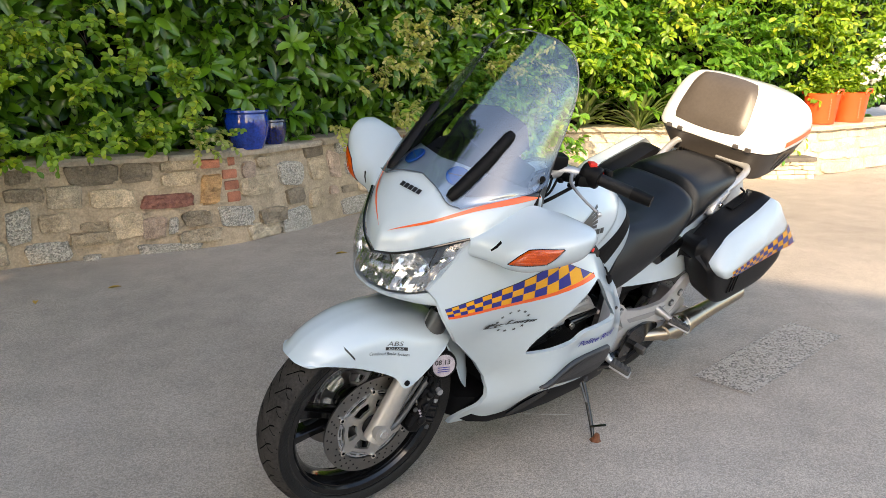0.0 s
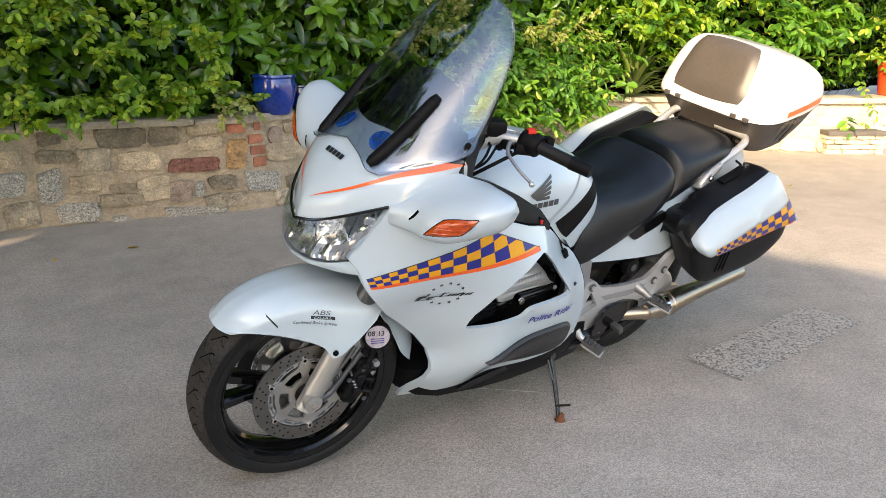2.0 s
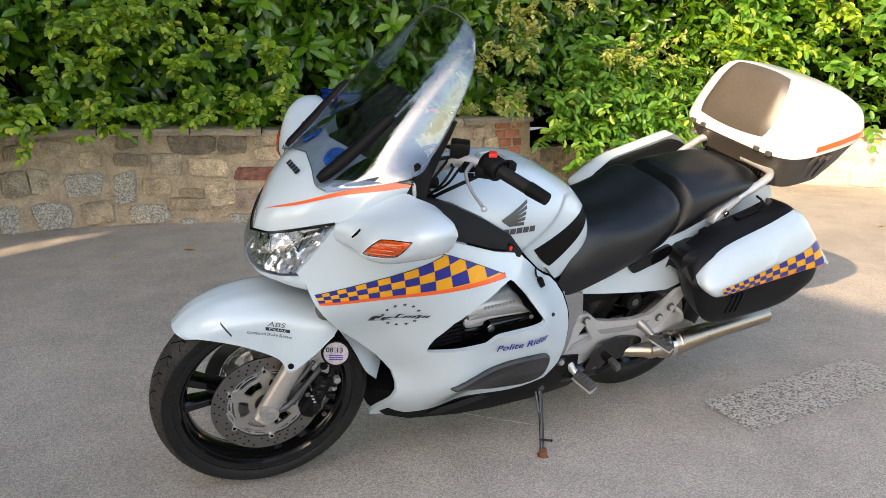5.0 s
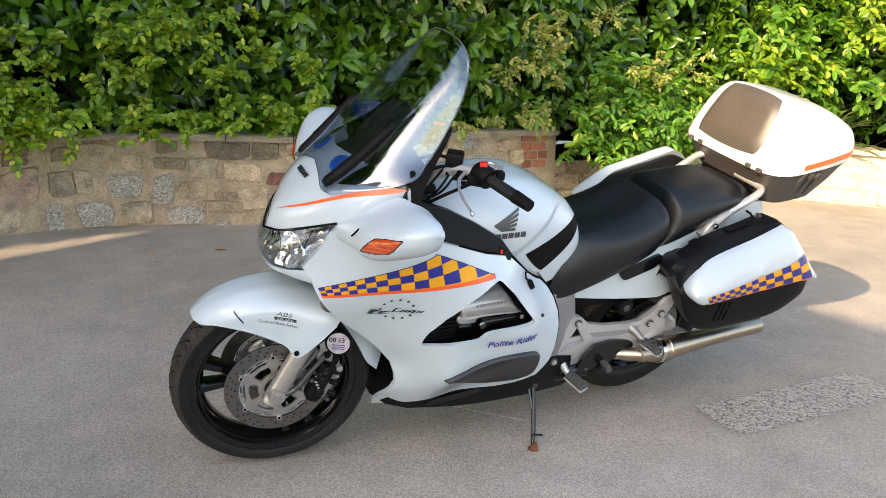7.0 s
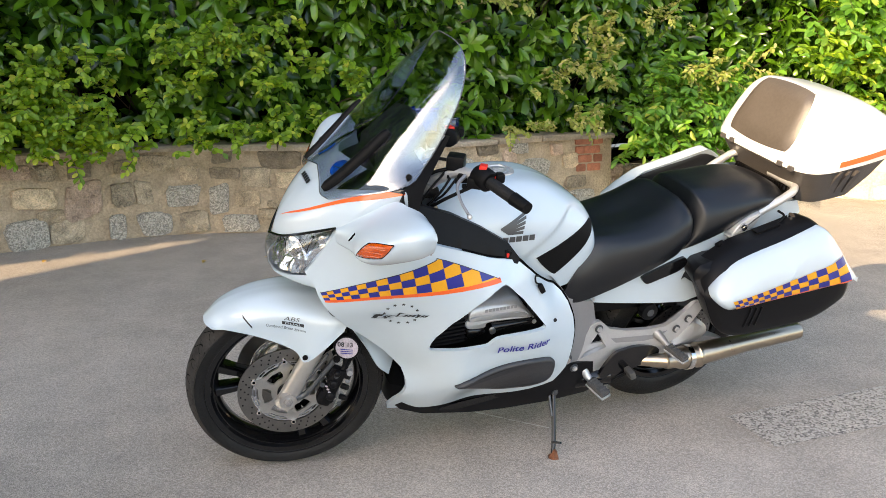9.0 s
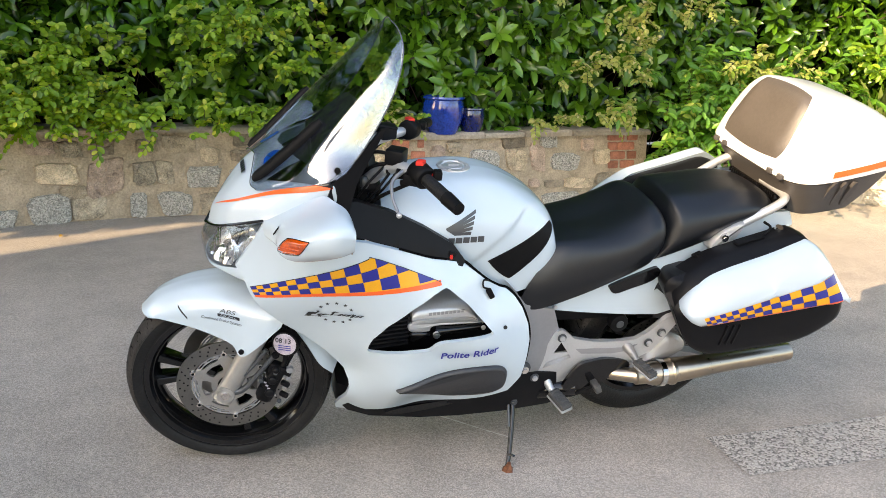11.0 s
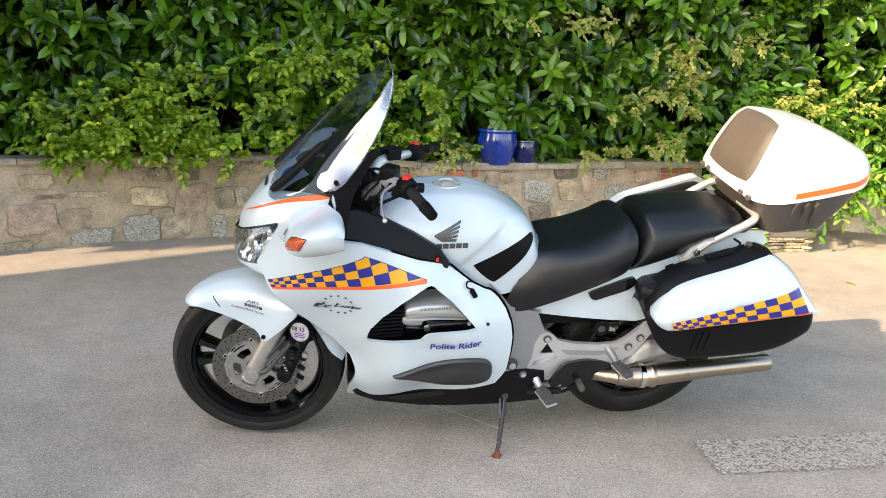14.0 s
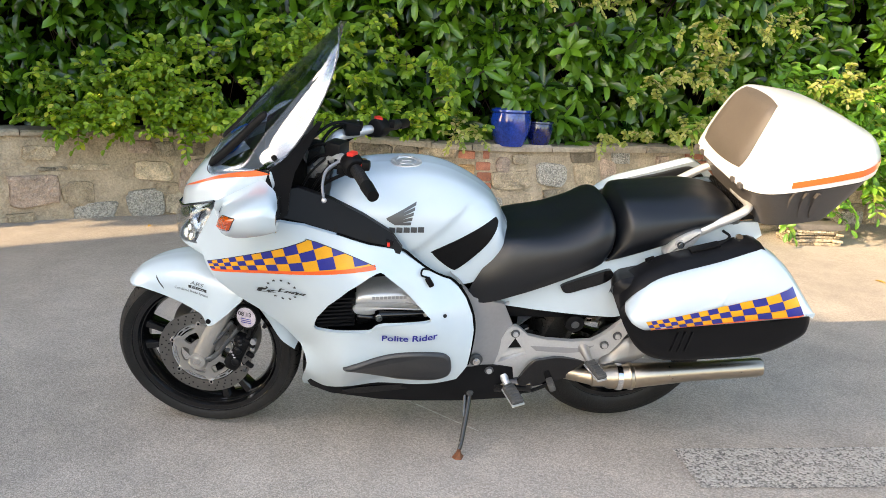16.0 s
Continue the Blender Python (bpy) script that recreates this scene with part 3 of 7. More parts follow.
def twigs(name, lines, radius, parent):
    bm = bmesh.new()
    for ln in lines:
        tube([tuple(p) for p in ln], [radius, radius * .7, radius * .4], 4, 5, bm, False)
    ob = part(name, bm, TWIG, parent)
    ob["kind"] = "stuff"
    return ob


def empty(name, at=(0, 0, 0)):
    e = new(name)
    e.location = at
    return e


def wall_y(x):
    return float(np.interp(x, [p[0] for p in WALL] + [2.9, 3.6, 4.3, 5.2, 6.2, 7.5, 10, 14], [p[1] for p in WALL] + [3.6, 3.75, 3.95, 3.6, 3.0, 2.6, 2.5, 2.5]))


def front(x, z):
    """The hedge's uneven face."""
    bulge = .26 * noise.noise((x * .9, z * 1.3, 3)) + .16 * noise.noise((x * 2.6, z * 2.6, 8))
    # Above 2.9 m it leans out, unseen, to block sky over the ground.
    return wall_y(x) + .20 - .14 * min(max(z - .75, 0), 1.2) + bulge - .60 * max(min(z, 5.6) - 2.9, 0)


def laurel(x0, x1, z0, z1, seed, label, step=.12, size=.158):
    rng = np.random.default_rng(seed)
    root = tagged(empty("laurel_shrub", ((x0 + x1) / 2, wall_y((x0 + x1) / 2) + .6, 0)), label, "shrub", "laurel shrubs")
    tips, ways = [], []
    for layer, (back, dens) in enumerate(((0, 1.05), (.13, 1.0), (.28, .6), (.45, .35))):
        m = int((x1 - x0) * (z1 - z0) / step ** 2 * dens)
        for x, z in zip(rng.uniform(x0, x1, m), rng.uniform(z0, z1, m)):
            if noise.noise((x * 2.6, z * 2.6, seed)) < -.22 and layer < 3:
                continue
            tips.append((x, front(x, z) + back + rng.normal(0, .045), z))
            ways.append((rng.normal(0, .5), -1.0, rng.normal(.25, .45)))
    tips, ways = np.array(tips), np.array(ways)
    fol = foliage("foliage", [rosettes(tips, ways, rng, size, 9, 1.0, .345, .26)], LAUREL, root)
    br = []
    for i in rng.choice(len(tips), len(tips) // 5):
        t = tips[i]
        br.append((t, t + np.array([rng.normal(0, .1), .22, -.12]), t + np.array([rng.normal(0, .15), .5, -.45])))
    tw = twigs("twig_mass", br, .007, root)
    for ob in (fol, tw):
        ob.matrix_parent_inverse = Matrix.Translation(-root.location)
    return root


def spray_shrub(name, spots, mat, seed, label, category, length=.22, leaf=.04, pairs=6, ratio=.55, out=-1.0, up=.35, group=""):
    """spots: (x, y, z, spread x, spread z, count)."""
    rng = np.random.default_rng(seed)
    c = np.mean([s[:3] for s in spots], 0)
    root = tagged(empty(name, (c[0], c[1] + .3, 0)), label, category, group)
    B, Wy = [], []
    for x, y, z, sx, sz, cnt in spots:
        for _ in range(cnt):
            B.append((x + rng.normal(0, sx), y + rng.normal(0, .07) + .05, z + rng.normal(0, sz)))
            Wy.append((rng.normal(0, .8), out, rng.normal(up, .7)))
    lv, stems = sprays(np.array(B), np.array(Wy), rng, length, leaf, pairs, ratio)
    obs = [foliage("foliage", [lv], mat, root), twigs("twig_mass", stems, .0022, root)]
    for ob in obs:
        ob.matrix_parent_inverse = Matrix.Translation(-root.location)
    return root


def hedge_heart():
    """A near-black sheet that paints the shade inside the hedge, behind the leaves."""
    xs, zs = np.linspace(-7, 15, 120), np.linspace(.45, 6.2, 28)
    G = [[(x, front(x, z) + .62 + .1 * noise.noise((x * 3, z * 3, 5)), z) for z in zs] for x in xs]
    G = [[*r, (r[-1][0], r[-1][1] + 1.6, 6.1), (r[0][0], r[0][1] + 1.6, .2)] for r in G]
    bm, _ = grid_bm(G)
    tagged(part("hedge_heart", bm, SOIL_SHADE), "near-black sheet standing for the shade inside the garden hedge", "hedge", kind="structure")


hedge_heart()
laurel(-4.8, -1.5, .72, 2.7, 11, "dark glossy laurel shrub above the garden wall", .13)
laurel(-1.5, 1.0, .68, 2.7, 12, "dark glossy laurel shrub behind the blue pots", .115)
laurel(1.0, 3.4, .66, 2.7, 13, "dark glossy laurel shrub above the brick pier", .115)
laurel(3.4, 6.0, .75, 2.7, 14, "sunlit glossy laurel shrub beside the pale wall", .13)
laurel(6.0, 11.0, .6, 2.8, 15, "sunlit broad-leaved shrub behind the pale wall", .17, .12)
# Unseen upper growth, added for its reflections and to shade the ground.
laurel(-5.5, 0.5, 2.7, 6.4, 16, "tall dark laurel rising above the hedge", .26, .27)
laurel(.5, 6.5, 2.7, 6.2, 17, "tall glossy laurel rising above the hedge", .26, .27)
laurel(6.5, 12.0, 2.8, 5.4, 18, "tall sunlit laurel rising above the pale wall", .30, .27)
spray_shrub("privet_shrub", [(-2.0, 2.78, .93, .30, .13, 165), (-2.25, 2.68, .72, .22, .06, 70), (-1.65, 2.86, .76, .2, .07, 70), (-1.75, 2.85, 1.16, .2, .07, 24)], PRIVET, 21, "yellow-green privet shrub spilling over the garden wall", "shrub", .17, .05, ratio=.62, group="privet shrubs")
spray_shrub("privet_shrub", [(-.78, 2.84, 1.33, .20, .10, 52), (-.35, 2.84, 1.15, .12, .1, 24), (-1.05, 2.86, 1.1, .10, .08, 18), (-.2, 2.84, .8, .3, .06, 26), (.15, 2.84, 1.1, .05, .06, 12), (-.9, 2.84, .76, .25, .05, 24)], PRIVET, 22, "yellow-green privet shrub among the laurel", "shrub", .17, .05, ratio=.62, group="privet shrubs")
spray_shrub("variegated_shrub", [(2.02, 2.86, 1.5, .06, .07, 17), (2.1, 2.88, 1.33, .07, .06, 14), (1.9, 2.86, 1.22, .10, .03, 12), (2.12, 2.88, 1.08, .04, .02, 6), (1.6, 2.86, 1.1, .07, .05, 9), (1.98, 2.9, .80, .16, .03, 20), (1.15, 2.84, 1.72, .22, .05, 22), (.28, 2.86, .72, .08, .02, 11), (1.45, 2.96, .74, .14, .03, 14), (2.5, 2.9, 1.6, .12, .06, 14)], VARIEGATED, 23, "cream and yellow variegated shrub trailing over the wall", "shrub", .15, .038, ratio=.6)
spray_shrub("pinnate_shrub", [(2.85, 3.05, .95, .26, .16, 84), (3.35, 3.1, .75, .28, .18, 80), (2.75, 3.1, .52, .16, .12, 36), (3.5, 3.0, .42, .2, .08, 26)], PINNATE, 24, "light green pinnate-leaved shrub hanging over the low wall", "shrub", .36, .085, 7, .42)
spray_shrub("variegated_shrub", [(3.1, 2.92, 1.16, .16, .05, 30)], VARIEGATED, 25, "yellow-leaved shrub tip above the pinnate shrub", "shrub", .18, .045)
spray_shrub("sunlit_shrub", [(7.4, 2.1, 1.5, .6, .4, 120), (9.0, 2.0, 1.4, .7, .5, 100), (4.5, 3.0, 1.25, .22, .14, 40), (5.6, 2.7, 1.75, .4, .2, 60)], PRIVET, 26, "bright yellow-green sunlit shrub behind the pale wall", "shrub", .3, .085, 7, .5)
spray_shrub("sunlit_shrub", [(6.1, 2.45, 1.25, .45, .28, 95), (5.0, 3.0, 1.5, .5, .35, 80), (8.2, 2.1, 1.1, .5, .3, 60)], PINNATE, 28, "mid-green broad-leaved sunlit shrub behind the pale wall", "shrub", .3, .11, 6, .48)
spray_shrub("white_flowered_shrub", [(7.75, 1.75, 1.05, .14, .14, 16), (8.1, 1.75, 1.3, .15, .12, 12)], PETAL, 27, "white-flowered border plant above the pale wall", "shrub", .14, .05, 3, .8)


def yucca(at, seed):
    rng = np.random.default_rng(seed)
    root = tagged(empty("sword_leaved_plant", at), "clump of long sword-shaped leaves in the border", "plant", "sword-leaved plants")
    n = 46
    az = rng.uniform(0, 2 * math.pi, n)
    el = rng.uniform(.25, 1.4, n)
    D = np.c_[np.cos(az) * np.cos(el), np.sin(az) * np.cos(el), np.sin(el)]
    N = np.c_[-np.cos(az) * np.sin(el), -np.sin(az) * np.sin(el), np.cos(el)]
    L = rng.uniform(.4, .65, n)
    foliage("leaf_clump", [leaves(np.zeros((n, 3)), D, N, L, L * .07, .35)], SWORD, root)
    return root


yucca((4.6, 3.35, .55), 31)
yucca((3.95, 3.45, .45), 32)
yucca((5.1, 3.0, .5), 33)


# ---- pots, bench, edging ----
def glazed_pot(at, r, h, label, glaze):
    root = tagged(empty("glazed_pot", at), label, "plant pot", "blue glazed pots")
    prof = [(0, .004), (r * .60, .004), (r * .66, 0), (r * .70, .012), (r * .85, h * .28), (r * .95, h * .52), (r * .975, h * .70), (r * .93, h * .86), (r * .92, h * .90), (r * .97, h * .925), (r, h * .95), (r * .99, h), (r * .88, h), (r * .84, h * .9), (r * .8, h * .8), (0, h * .8)]
    part("pot_body", lathe(prof, seg=40, axis="z"), glaze, root)
    part("potting_soil", lathe([(0, h * .84), (r * .8, h * .82)], seg=24, axis="z"), SOIL_SHADE, root)
    return root


glazed_pot((.645, 3.03, .640), .158, .268, "large cobalt-blue glazed pot standing on the wall", GLAZE)
glazed_pot((.872, 3.10, .646), .107, .178, "small blue glazed pot beside the large one, shade darkened into its glaze", SHADED_GLAZE)


def flexi_tub(at):
    root = tagged(empty("flexible_tub", at), "orange-red flexible plastic tub on the pale wall", "tub", "orange-red tubs")
    prof = [(0, 0), (.14, 0), (.15, .01), (.185, .30), (.195, .33), (.19, .335), (.178, .31), (.14, .03), (0, .03)]
    part("tub_body", lathe(prof, seg=36, axis="z"), TUB, root)
    for sg in (-1, 1):
        part("handle", tube([(-.07, sg * .185, .32), (-.05, sg * .20, .37), (.05, sg * .20, .37), (.07, sg * .185, .32)], .012, 8), TUB, root)
    for k in range(8):
        part("rib_mark", box((.014, .004, .012), (.17 * math.cos(-2.2), .166 * math.sin(-2.2) - .008 - k * .0012, .06 + k * .03), .001), PALESTONE, root)
    rng = np.random.default_rng(int(at[0] * 10))
    B = rng.normal(0, .07, (40, 3)) + np.array([0, 0, .34])
    lv, _ = sprays(B, rng.normal(0, .5, (40, 3)) + np.array([0, 0, 1.0]), rng, .3, .05, 6)
    foliage("tub_plant", [lv], PRIVET, root, "leafy green plant growing in the tub")
    return root


flexi_tub((7.05, 2.0, .53))
flexi_tub((7.55, 1.9, .53))


def slab_bench(at, w, d, h, turn, label, mat=None, rows=4):
    root = tagged(empty("stone_bench", at), label, "bench", "stone blocks")
    root.rotation_euler = (0, 0, radians(turn))
    rng = random.Random(int(at[0] * 7))
    rh = (h - .04) / rows
    for r in range(rows):
        x = -w / 2 + rng.uniform(0, .03)
        while x < w / 2 - .05:
            ww = min(rng.uniform(.08, .22), w / 2 - x)
            bm = box((ww - .006, d - .05 + rng.uniform(-.05, .03), rh - .004), (x + ww / 2, 0, rh * (r + .5)), .008, turn=Matrix.Rotation(rng.uniform(-.05, .05), 4, "Y"))
            for v in bm.verts:
                v.co += Vector((0, .02, .008)) * noise.noise(v.co * 14 + Vector((at[0], r, 0)))
                v.co.z = max(v.co.z, 0)
            part("stone", bm, mat or PALESTONE, root)
            x += ww
    part("slab", box((w, d, .045), (0, 0, h - .022), .008), SLATE, root)
    return root


slab_bench((3.0, 2.98, 0), .40, .30, .17, 2, "low dry-stone block of rough tan stones under a slab", STONES[1], 5)
slab_bench((6.27, 1.98, 0), .58, .30, .23, -33, "stone bench block with a dark slab at the pale wall's foot")


def fallen_leaf(at, turn):
    ob = foliage("fallen_leaf", [leaves(np.zeros((1, 3)), [(math.cos(turn), math.sin(turn), .05)], [(0, .1, 1)], [.075], [.03], .1)], DRY, None)
    ob.location = at
    tagged(ob, "dry yellow fallen leaf on the tarmac", "leaf", "fallen leaves")
    del ob["kind"]


for k, (x, y) in enumerate(((-.57, 2.38), (-.95, 2.33), (.9, 2.2), (1.5, 2.6), (2.9, 1.9), (4.2, 1.3), (-1.9, 2.6))):
    fallen_leaf((x, y, .006), k * 1.3)


# ---- unseen house block, added behind the camera to shade the drive ----
def house():
    d = np.array((0.831, 0.556))
    e = np.array((-0.316, 0.949))
    S, k = 13.0, 0.481
    tops = [(-2.4, 0.0), (1.2, 0.0), (4.3, 1.6)]
    root = tagged(empty("house", (-11, -10, 0)), "unseen pale house block added to shade the drive", "house")
    F, B = [], []
    for u, rise in tops:
        p = np.array((2.42, .28)) + u * e - S * d
        F.append((*p, S * k + rise))
        B.append((*(p - d * 6), S * k + rise))
    bm = bmesh.new()
    top_f, top_b = [bm.verts.new(p) for p in F], [bm.verts.new(p) for p in B]
    low_f, low_b = [bm.verts.new((p[0], p[1], -.1)) for p in F], [bm.verts.new((p[0], p[1], -.1)) for p in B]
    for i in range(2):
        bm.faces.new((low_f[i], low_f[i + 1], top_f[i + 1], top_f[i]))
        bm.faces.new((low_b[i], top_b[i], top_b[i + 1], low_b[i + 1]))
        bm.faces.new((top_f[i], top_f[i + 1], top_b[i + 1], top_b[i]))
    for i in (0, 2):
        bm.faces.new((low_f[i], top_f[i], top_b[i], low_b[i]))
    ob = part("wall", bm, RENDERWALL, root, smooth=False)
    ob.matrix_parent_inverse = Matrix.Translation(-root.location)


house()


# Unseen trees, added to throw dappled shade on the wall and hedge.
def shade_tree(at, crown_low, crown_high, radius, seed, count=275):
    rng = np.random.default_rng(seed)
    root = tagged(empty("tree", at), "unseen broad-leaved tree added for its dappled shade", "tree", "garden trees")
    part("trunk", tube([(0, 0, -.05), (.05, .02, 1.2), (0, .08, crown_low + .4), (.1, 0, crown_low + 2.2)], [.035 + .07 * radius, .03 + .055 * radius, .02 + .045 * radius, .07], 14, 20), TWIG, root)
    mid = (crown_low + crown_high) / 2
    for k in range(9):
        a = k * 2.4
        part("limb", tube([(0, .05, crown_low + .2 + k * .2), (radius * .4 * math.cos(a), radius * .4 * math.sin(a), crown_low + .9 + k * .22), (radius * .8 * math.cos(a), radius * .8 * math.sin(a), mid + .3 * (k % 3))], [.09, .06, .02], 8, 12), TWIG, root)
    clumps = rng.normal(0, 1, (count, 3))
    clumps /= np.linalg.norm(clumps, axis=1)[:, None]
    clumps *= rng.uniform(.35, 1.0, count)[:, None] ** .6
    clumps = clumps * np.array([radius, radius, (crown_high - crown_low) / 2]) + np.array([0, 0, mid])
    tips = np.repeat(clumps, 7, 0) + rng.normal(0, .28, (count * 7, 3))
    tips = tips[tips[:, 2] > crown_low]
    foliage("crown", [rosettes(tips, rng.normal(0, 1, tips.shape), rng, .24, 6, 1.0, .5)], LAUREL, root)


shade_tree((-8.6, .3, 0), 3.5, 8.2, 2.9, 51)
shade_tree((-6.6, -1.5, 0), 4.4, 7.6, 1.05, 52, 250)


# ---- motorcycle: x ahead, y to its left, z up from the ground, before it leans on its side stand ----
from mathutils.bvhtree import BVHTree

bike = tagged(new("motorcycle"), "pale white touring motorcycle leaning on its side stand, with panniers", "motorcycle")
bike.matrix_world = pose(0.035, -0.22, -0.012, 0, 0, 183.83) @ pose(0, 0, 0, -13.1)
AXIS = Vector((-math.sin(radians(26)), 0, math.cos(radians(26))))
STEER = Matrix.Translation((.843, 0, 0)) @ Matrix.Rotation(radians(-7.0), 4, AXIS) @ Matrix.Translation((-.843, 0, 0))


TOP = Vector((0, 0, .97))
STEER = Matrix.Translation(TOP) @ Matrix.Rotation(radians(-1.9), 4, "X") @ Matrix.Translation(-TOP) @ STEER
REAR = Matrix.Translation(TOP) @ Matrix.Rotation(radians(-3.9), 4, "X") @ Matrix.Translation(-TOP)


def rear_set(bm):
    bmesh.ops.transform(bm, matrix=REAR, verts=bm.verts)
    return bm


def steered(bm):
    bmesh.ops.transform(bm, matrix=STEER, verts=bm.verts)
    return bm


def tree_of(bm):
    bm.normal_update()
    return BVHTree.FromBMesh(bm)


def surface(bm):
    """The height of a mesh's left (side 1) or right (-1) face over the side view."""
    tree = tree_of(bm)

    def height(x, z, side=1):
        hit = tree.ray_cast(Vector((x, side * 2, z)), Vector((0, -side, 0)))[0]
        if hit is None:
            hit = tree.find_nearest(Vector((x, side * .25, z)))[0]
        return side * hit.y
    return height


def drop(tree, p, way, lift):
    """The place on a mesh under p, coming against way, lifted off it."""
    w = Vector(way).normalized()
    hit, nrm, _, _ = tree.ray_cast(Vector(p) + w * .12, -w)
    if hit is None:
        hit, nrm, _, _ = tree.find_nearest(Vector(p))
    return hit + (nrm if nrm.dot(w) > 0 else -nrm) * lift


def disc_bm(r, at, depth, seg=24, normal=(0, 1, 0), bm=None, dome=0.0):
    q = Vector((0, 0, 1)).rotation_difference(Vector(normal)).to_matrix()
    return lathe([(0, depth + dome), (r * .7, depth + dome * .6), (r * .94, depth), (r, depth * .6), (r, 0), (0, 0)], at, "z", seg, bm, turn=q)


def bolt(at, r, parent, normal=(0, 1, 0), mat=None, f=None):
    bm = disc_bm(r, at, r * .6, 10, normal)
    disc_bm(r * .55, Vector(at) + Vector(normal) * r * .6, r * .12, 6, normal, bm)
    return part("bolt", f(bm) if f else bm, mat or ALLOY, parent)


# -- wheels --
def wheel(cx, cz, R, half, rim_r, front_wheel):
    tf = steered if front_wheel else rear_set
    w = part("front_wheel" if front_wheel else "rear_wheel", tf(lathe([(rim_r + .006, half * .78), (rim_r + .004, half * .84), (rim_r - .012, half * .80), (rim_r - .02, half * .6), (rim_r - .034, half * .3), (rim_r - .036, 0), (rim_r - .034, -half * .3), (rim_r - .02, -half * .6), (rim_r - .012, -half * .80), (rim_r + .004, -half * .84), (rim_r + .006, -half * .78), (rim_r - .008, 0)], (cx, 0, cz), seg=72, closed=True)), GLOSSBLACK, bike, "gloss black cast wheel rim")
    prof = [(rim_r - .002, .76), (rim_r + .006, .90), (rim_r + .022, .985), ((R + rim_r) / 2 + .004, 1.0), (R - .024, .93), (R - .010, .72), (R - .003, .40), (R, 0)]
    prof = [(r, y * half) for r, y in prof]
    prof += [(r, -y) for r, y in prof[-2::-1]]
    tyre = part("tyre", tf(lathe(prof, (cx, 0, cz), seg=96)), RUBBER, w)
    band = [(R - .0235, .932), (R - .0165, .86), (R - .0092, .72), (R - .0022, .40), (R + .0008, 0)]
    band = [(r, y * half) for r, y in band]
    part("tread", tf(lathe(band + [(r, -y) for r, y in band[-2::-1]], (cx, 0, cz), seg=96)), TREADRUBBER, tyre, "dusty grey tread")
    for sg in (-1, 1):
        part("rim_lip", tf(lathe([(rim_r + .007 - .004 * math.cos(a), sg * (half * .84 + .004 * math.sin(a))) for a in np.linspace(0, 2 * math.pi, 9)[:-1]], (cx, 0, cz), seg=72, closed=True)), GLOSSBLACK, w)
        part("rim_bead", tf(lathe([(rim_r - .0205 - .003 * math.cos(a), sg * (half * .62 + .003 * math.sin(a))) for a in np.linspace(0, 2 * math.pi, 7)[:-1]], (cx, 0, cz), seg=72, closed=True)), GLOSSBLACK, w)
    # tread sipes: short slanted dark strips on the tread paint the cuts' shade
    bm = bmesh.new()
    n = 34
    for k in range(n):
        a0 = 2 * math.pi * k / n
        for sg in (-1, 1):
            pts = []
            for y, da in ((.06, 0), (.30, .055), (.50, .11), (.66, .125), (.82, .105), (.93, .08)):
                r = np.interp(y, [0, .40, .72, .93], [R, R - .003, R - .010, R - .024]) + .0019
                a = a0 + da + (.09 if sg > 0 else 0)
                pts.append((a, y * half * sg, r))
            for j, ((a, y, r), (b, y2, r2)) in enumerate(zip(pts, pts[1:])):
                w0, w1 = (.009, .007) if j < 3 else (.006, .004)
                q = [(a - w0, y, r), (a + w0, y, r), (b + w1, y2, r2), (b - w1, y2, r2)]
                bm.faces.new([bm.verts.new((cx + rr * math.cos(t), yy, cz + rr * math.sin(t))) for t, yy, rr in q])
    for k in range(n):
        for sg in (-1, 1):
            a0 = 2 * math.pi * (k + .5) / n + (.09 if sg > 0 else 0)
            pts = [(a0 - da, y * half * sg, np.interp(y, [0, .40, .72, .93], [R, R - .003, R - .010, R - .024]) + .0019) for y, da in ((.34, -.05), (.55, .02), (.74, .05), (.90, .055))]
            for (a, y, r), (b, y2, r2) in zip(pts, pts[1:]):
                q = [(a - .004, y, r), (a + .004, y, r), (b + .004, y2, r2), (b - .004, y2, r2)]
                bm.faces.new([bm.verts.new((cx + rr * math.cos(t), yy, cz + rr * math.sin(t))) for t, yy, rr in q])
    part("tread_pattern", tf(bm), RECESS_SHADE, w)["kind"] = "stuff"
    part("hub", tf(lathe([(.02, .075), (.045, .07), (.05, .045), (.042, .03), (.042, -.03), (.05, -.045), (.045, -.07), (.02, -.075)], (cx, 0, cz), seg=32, closed=True)), GLOSSBLACK, w)
    for k in range(3):
        for sp in (-.2, .2):
            a0, a1 = 2.2 + k * 2.094 + sp * .4, 2.2 + k * 2.094 + sp
            rings = []
            for r, a, wd, dp in ((.035, a0, .016, .03), (.09, a0 + (a1 - a0) * .4, .014, .026), (.15, a0 + (a1 - a0) * .8, .013, .024), (rim_r - .025, a1, .018, .026)):
                c, s = math.cos(a), math.sin(a)
                rings.append([(cx + r * c - t * wd * s, y * dp, cz + r * s + t * wd * c) for t, y in ((-1, -.7), (-.6, -1), (.6, -1), (1, -.7), (1, .7), (.6, 1), (-.6, 1), (-1, .7))])
            part("spoke", tf(loft(rings)), GLOSSBLACK, w)
    return w


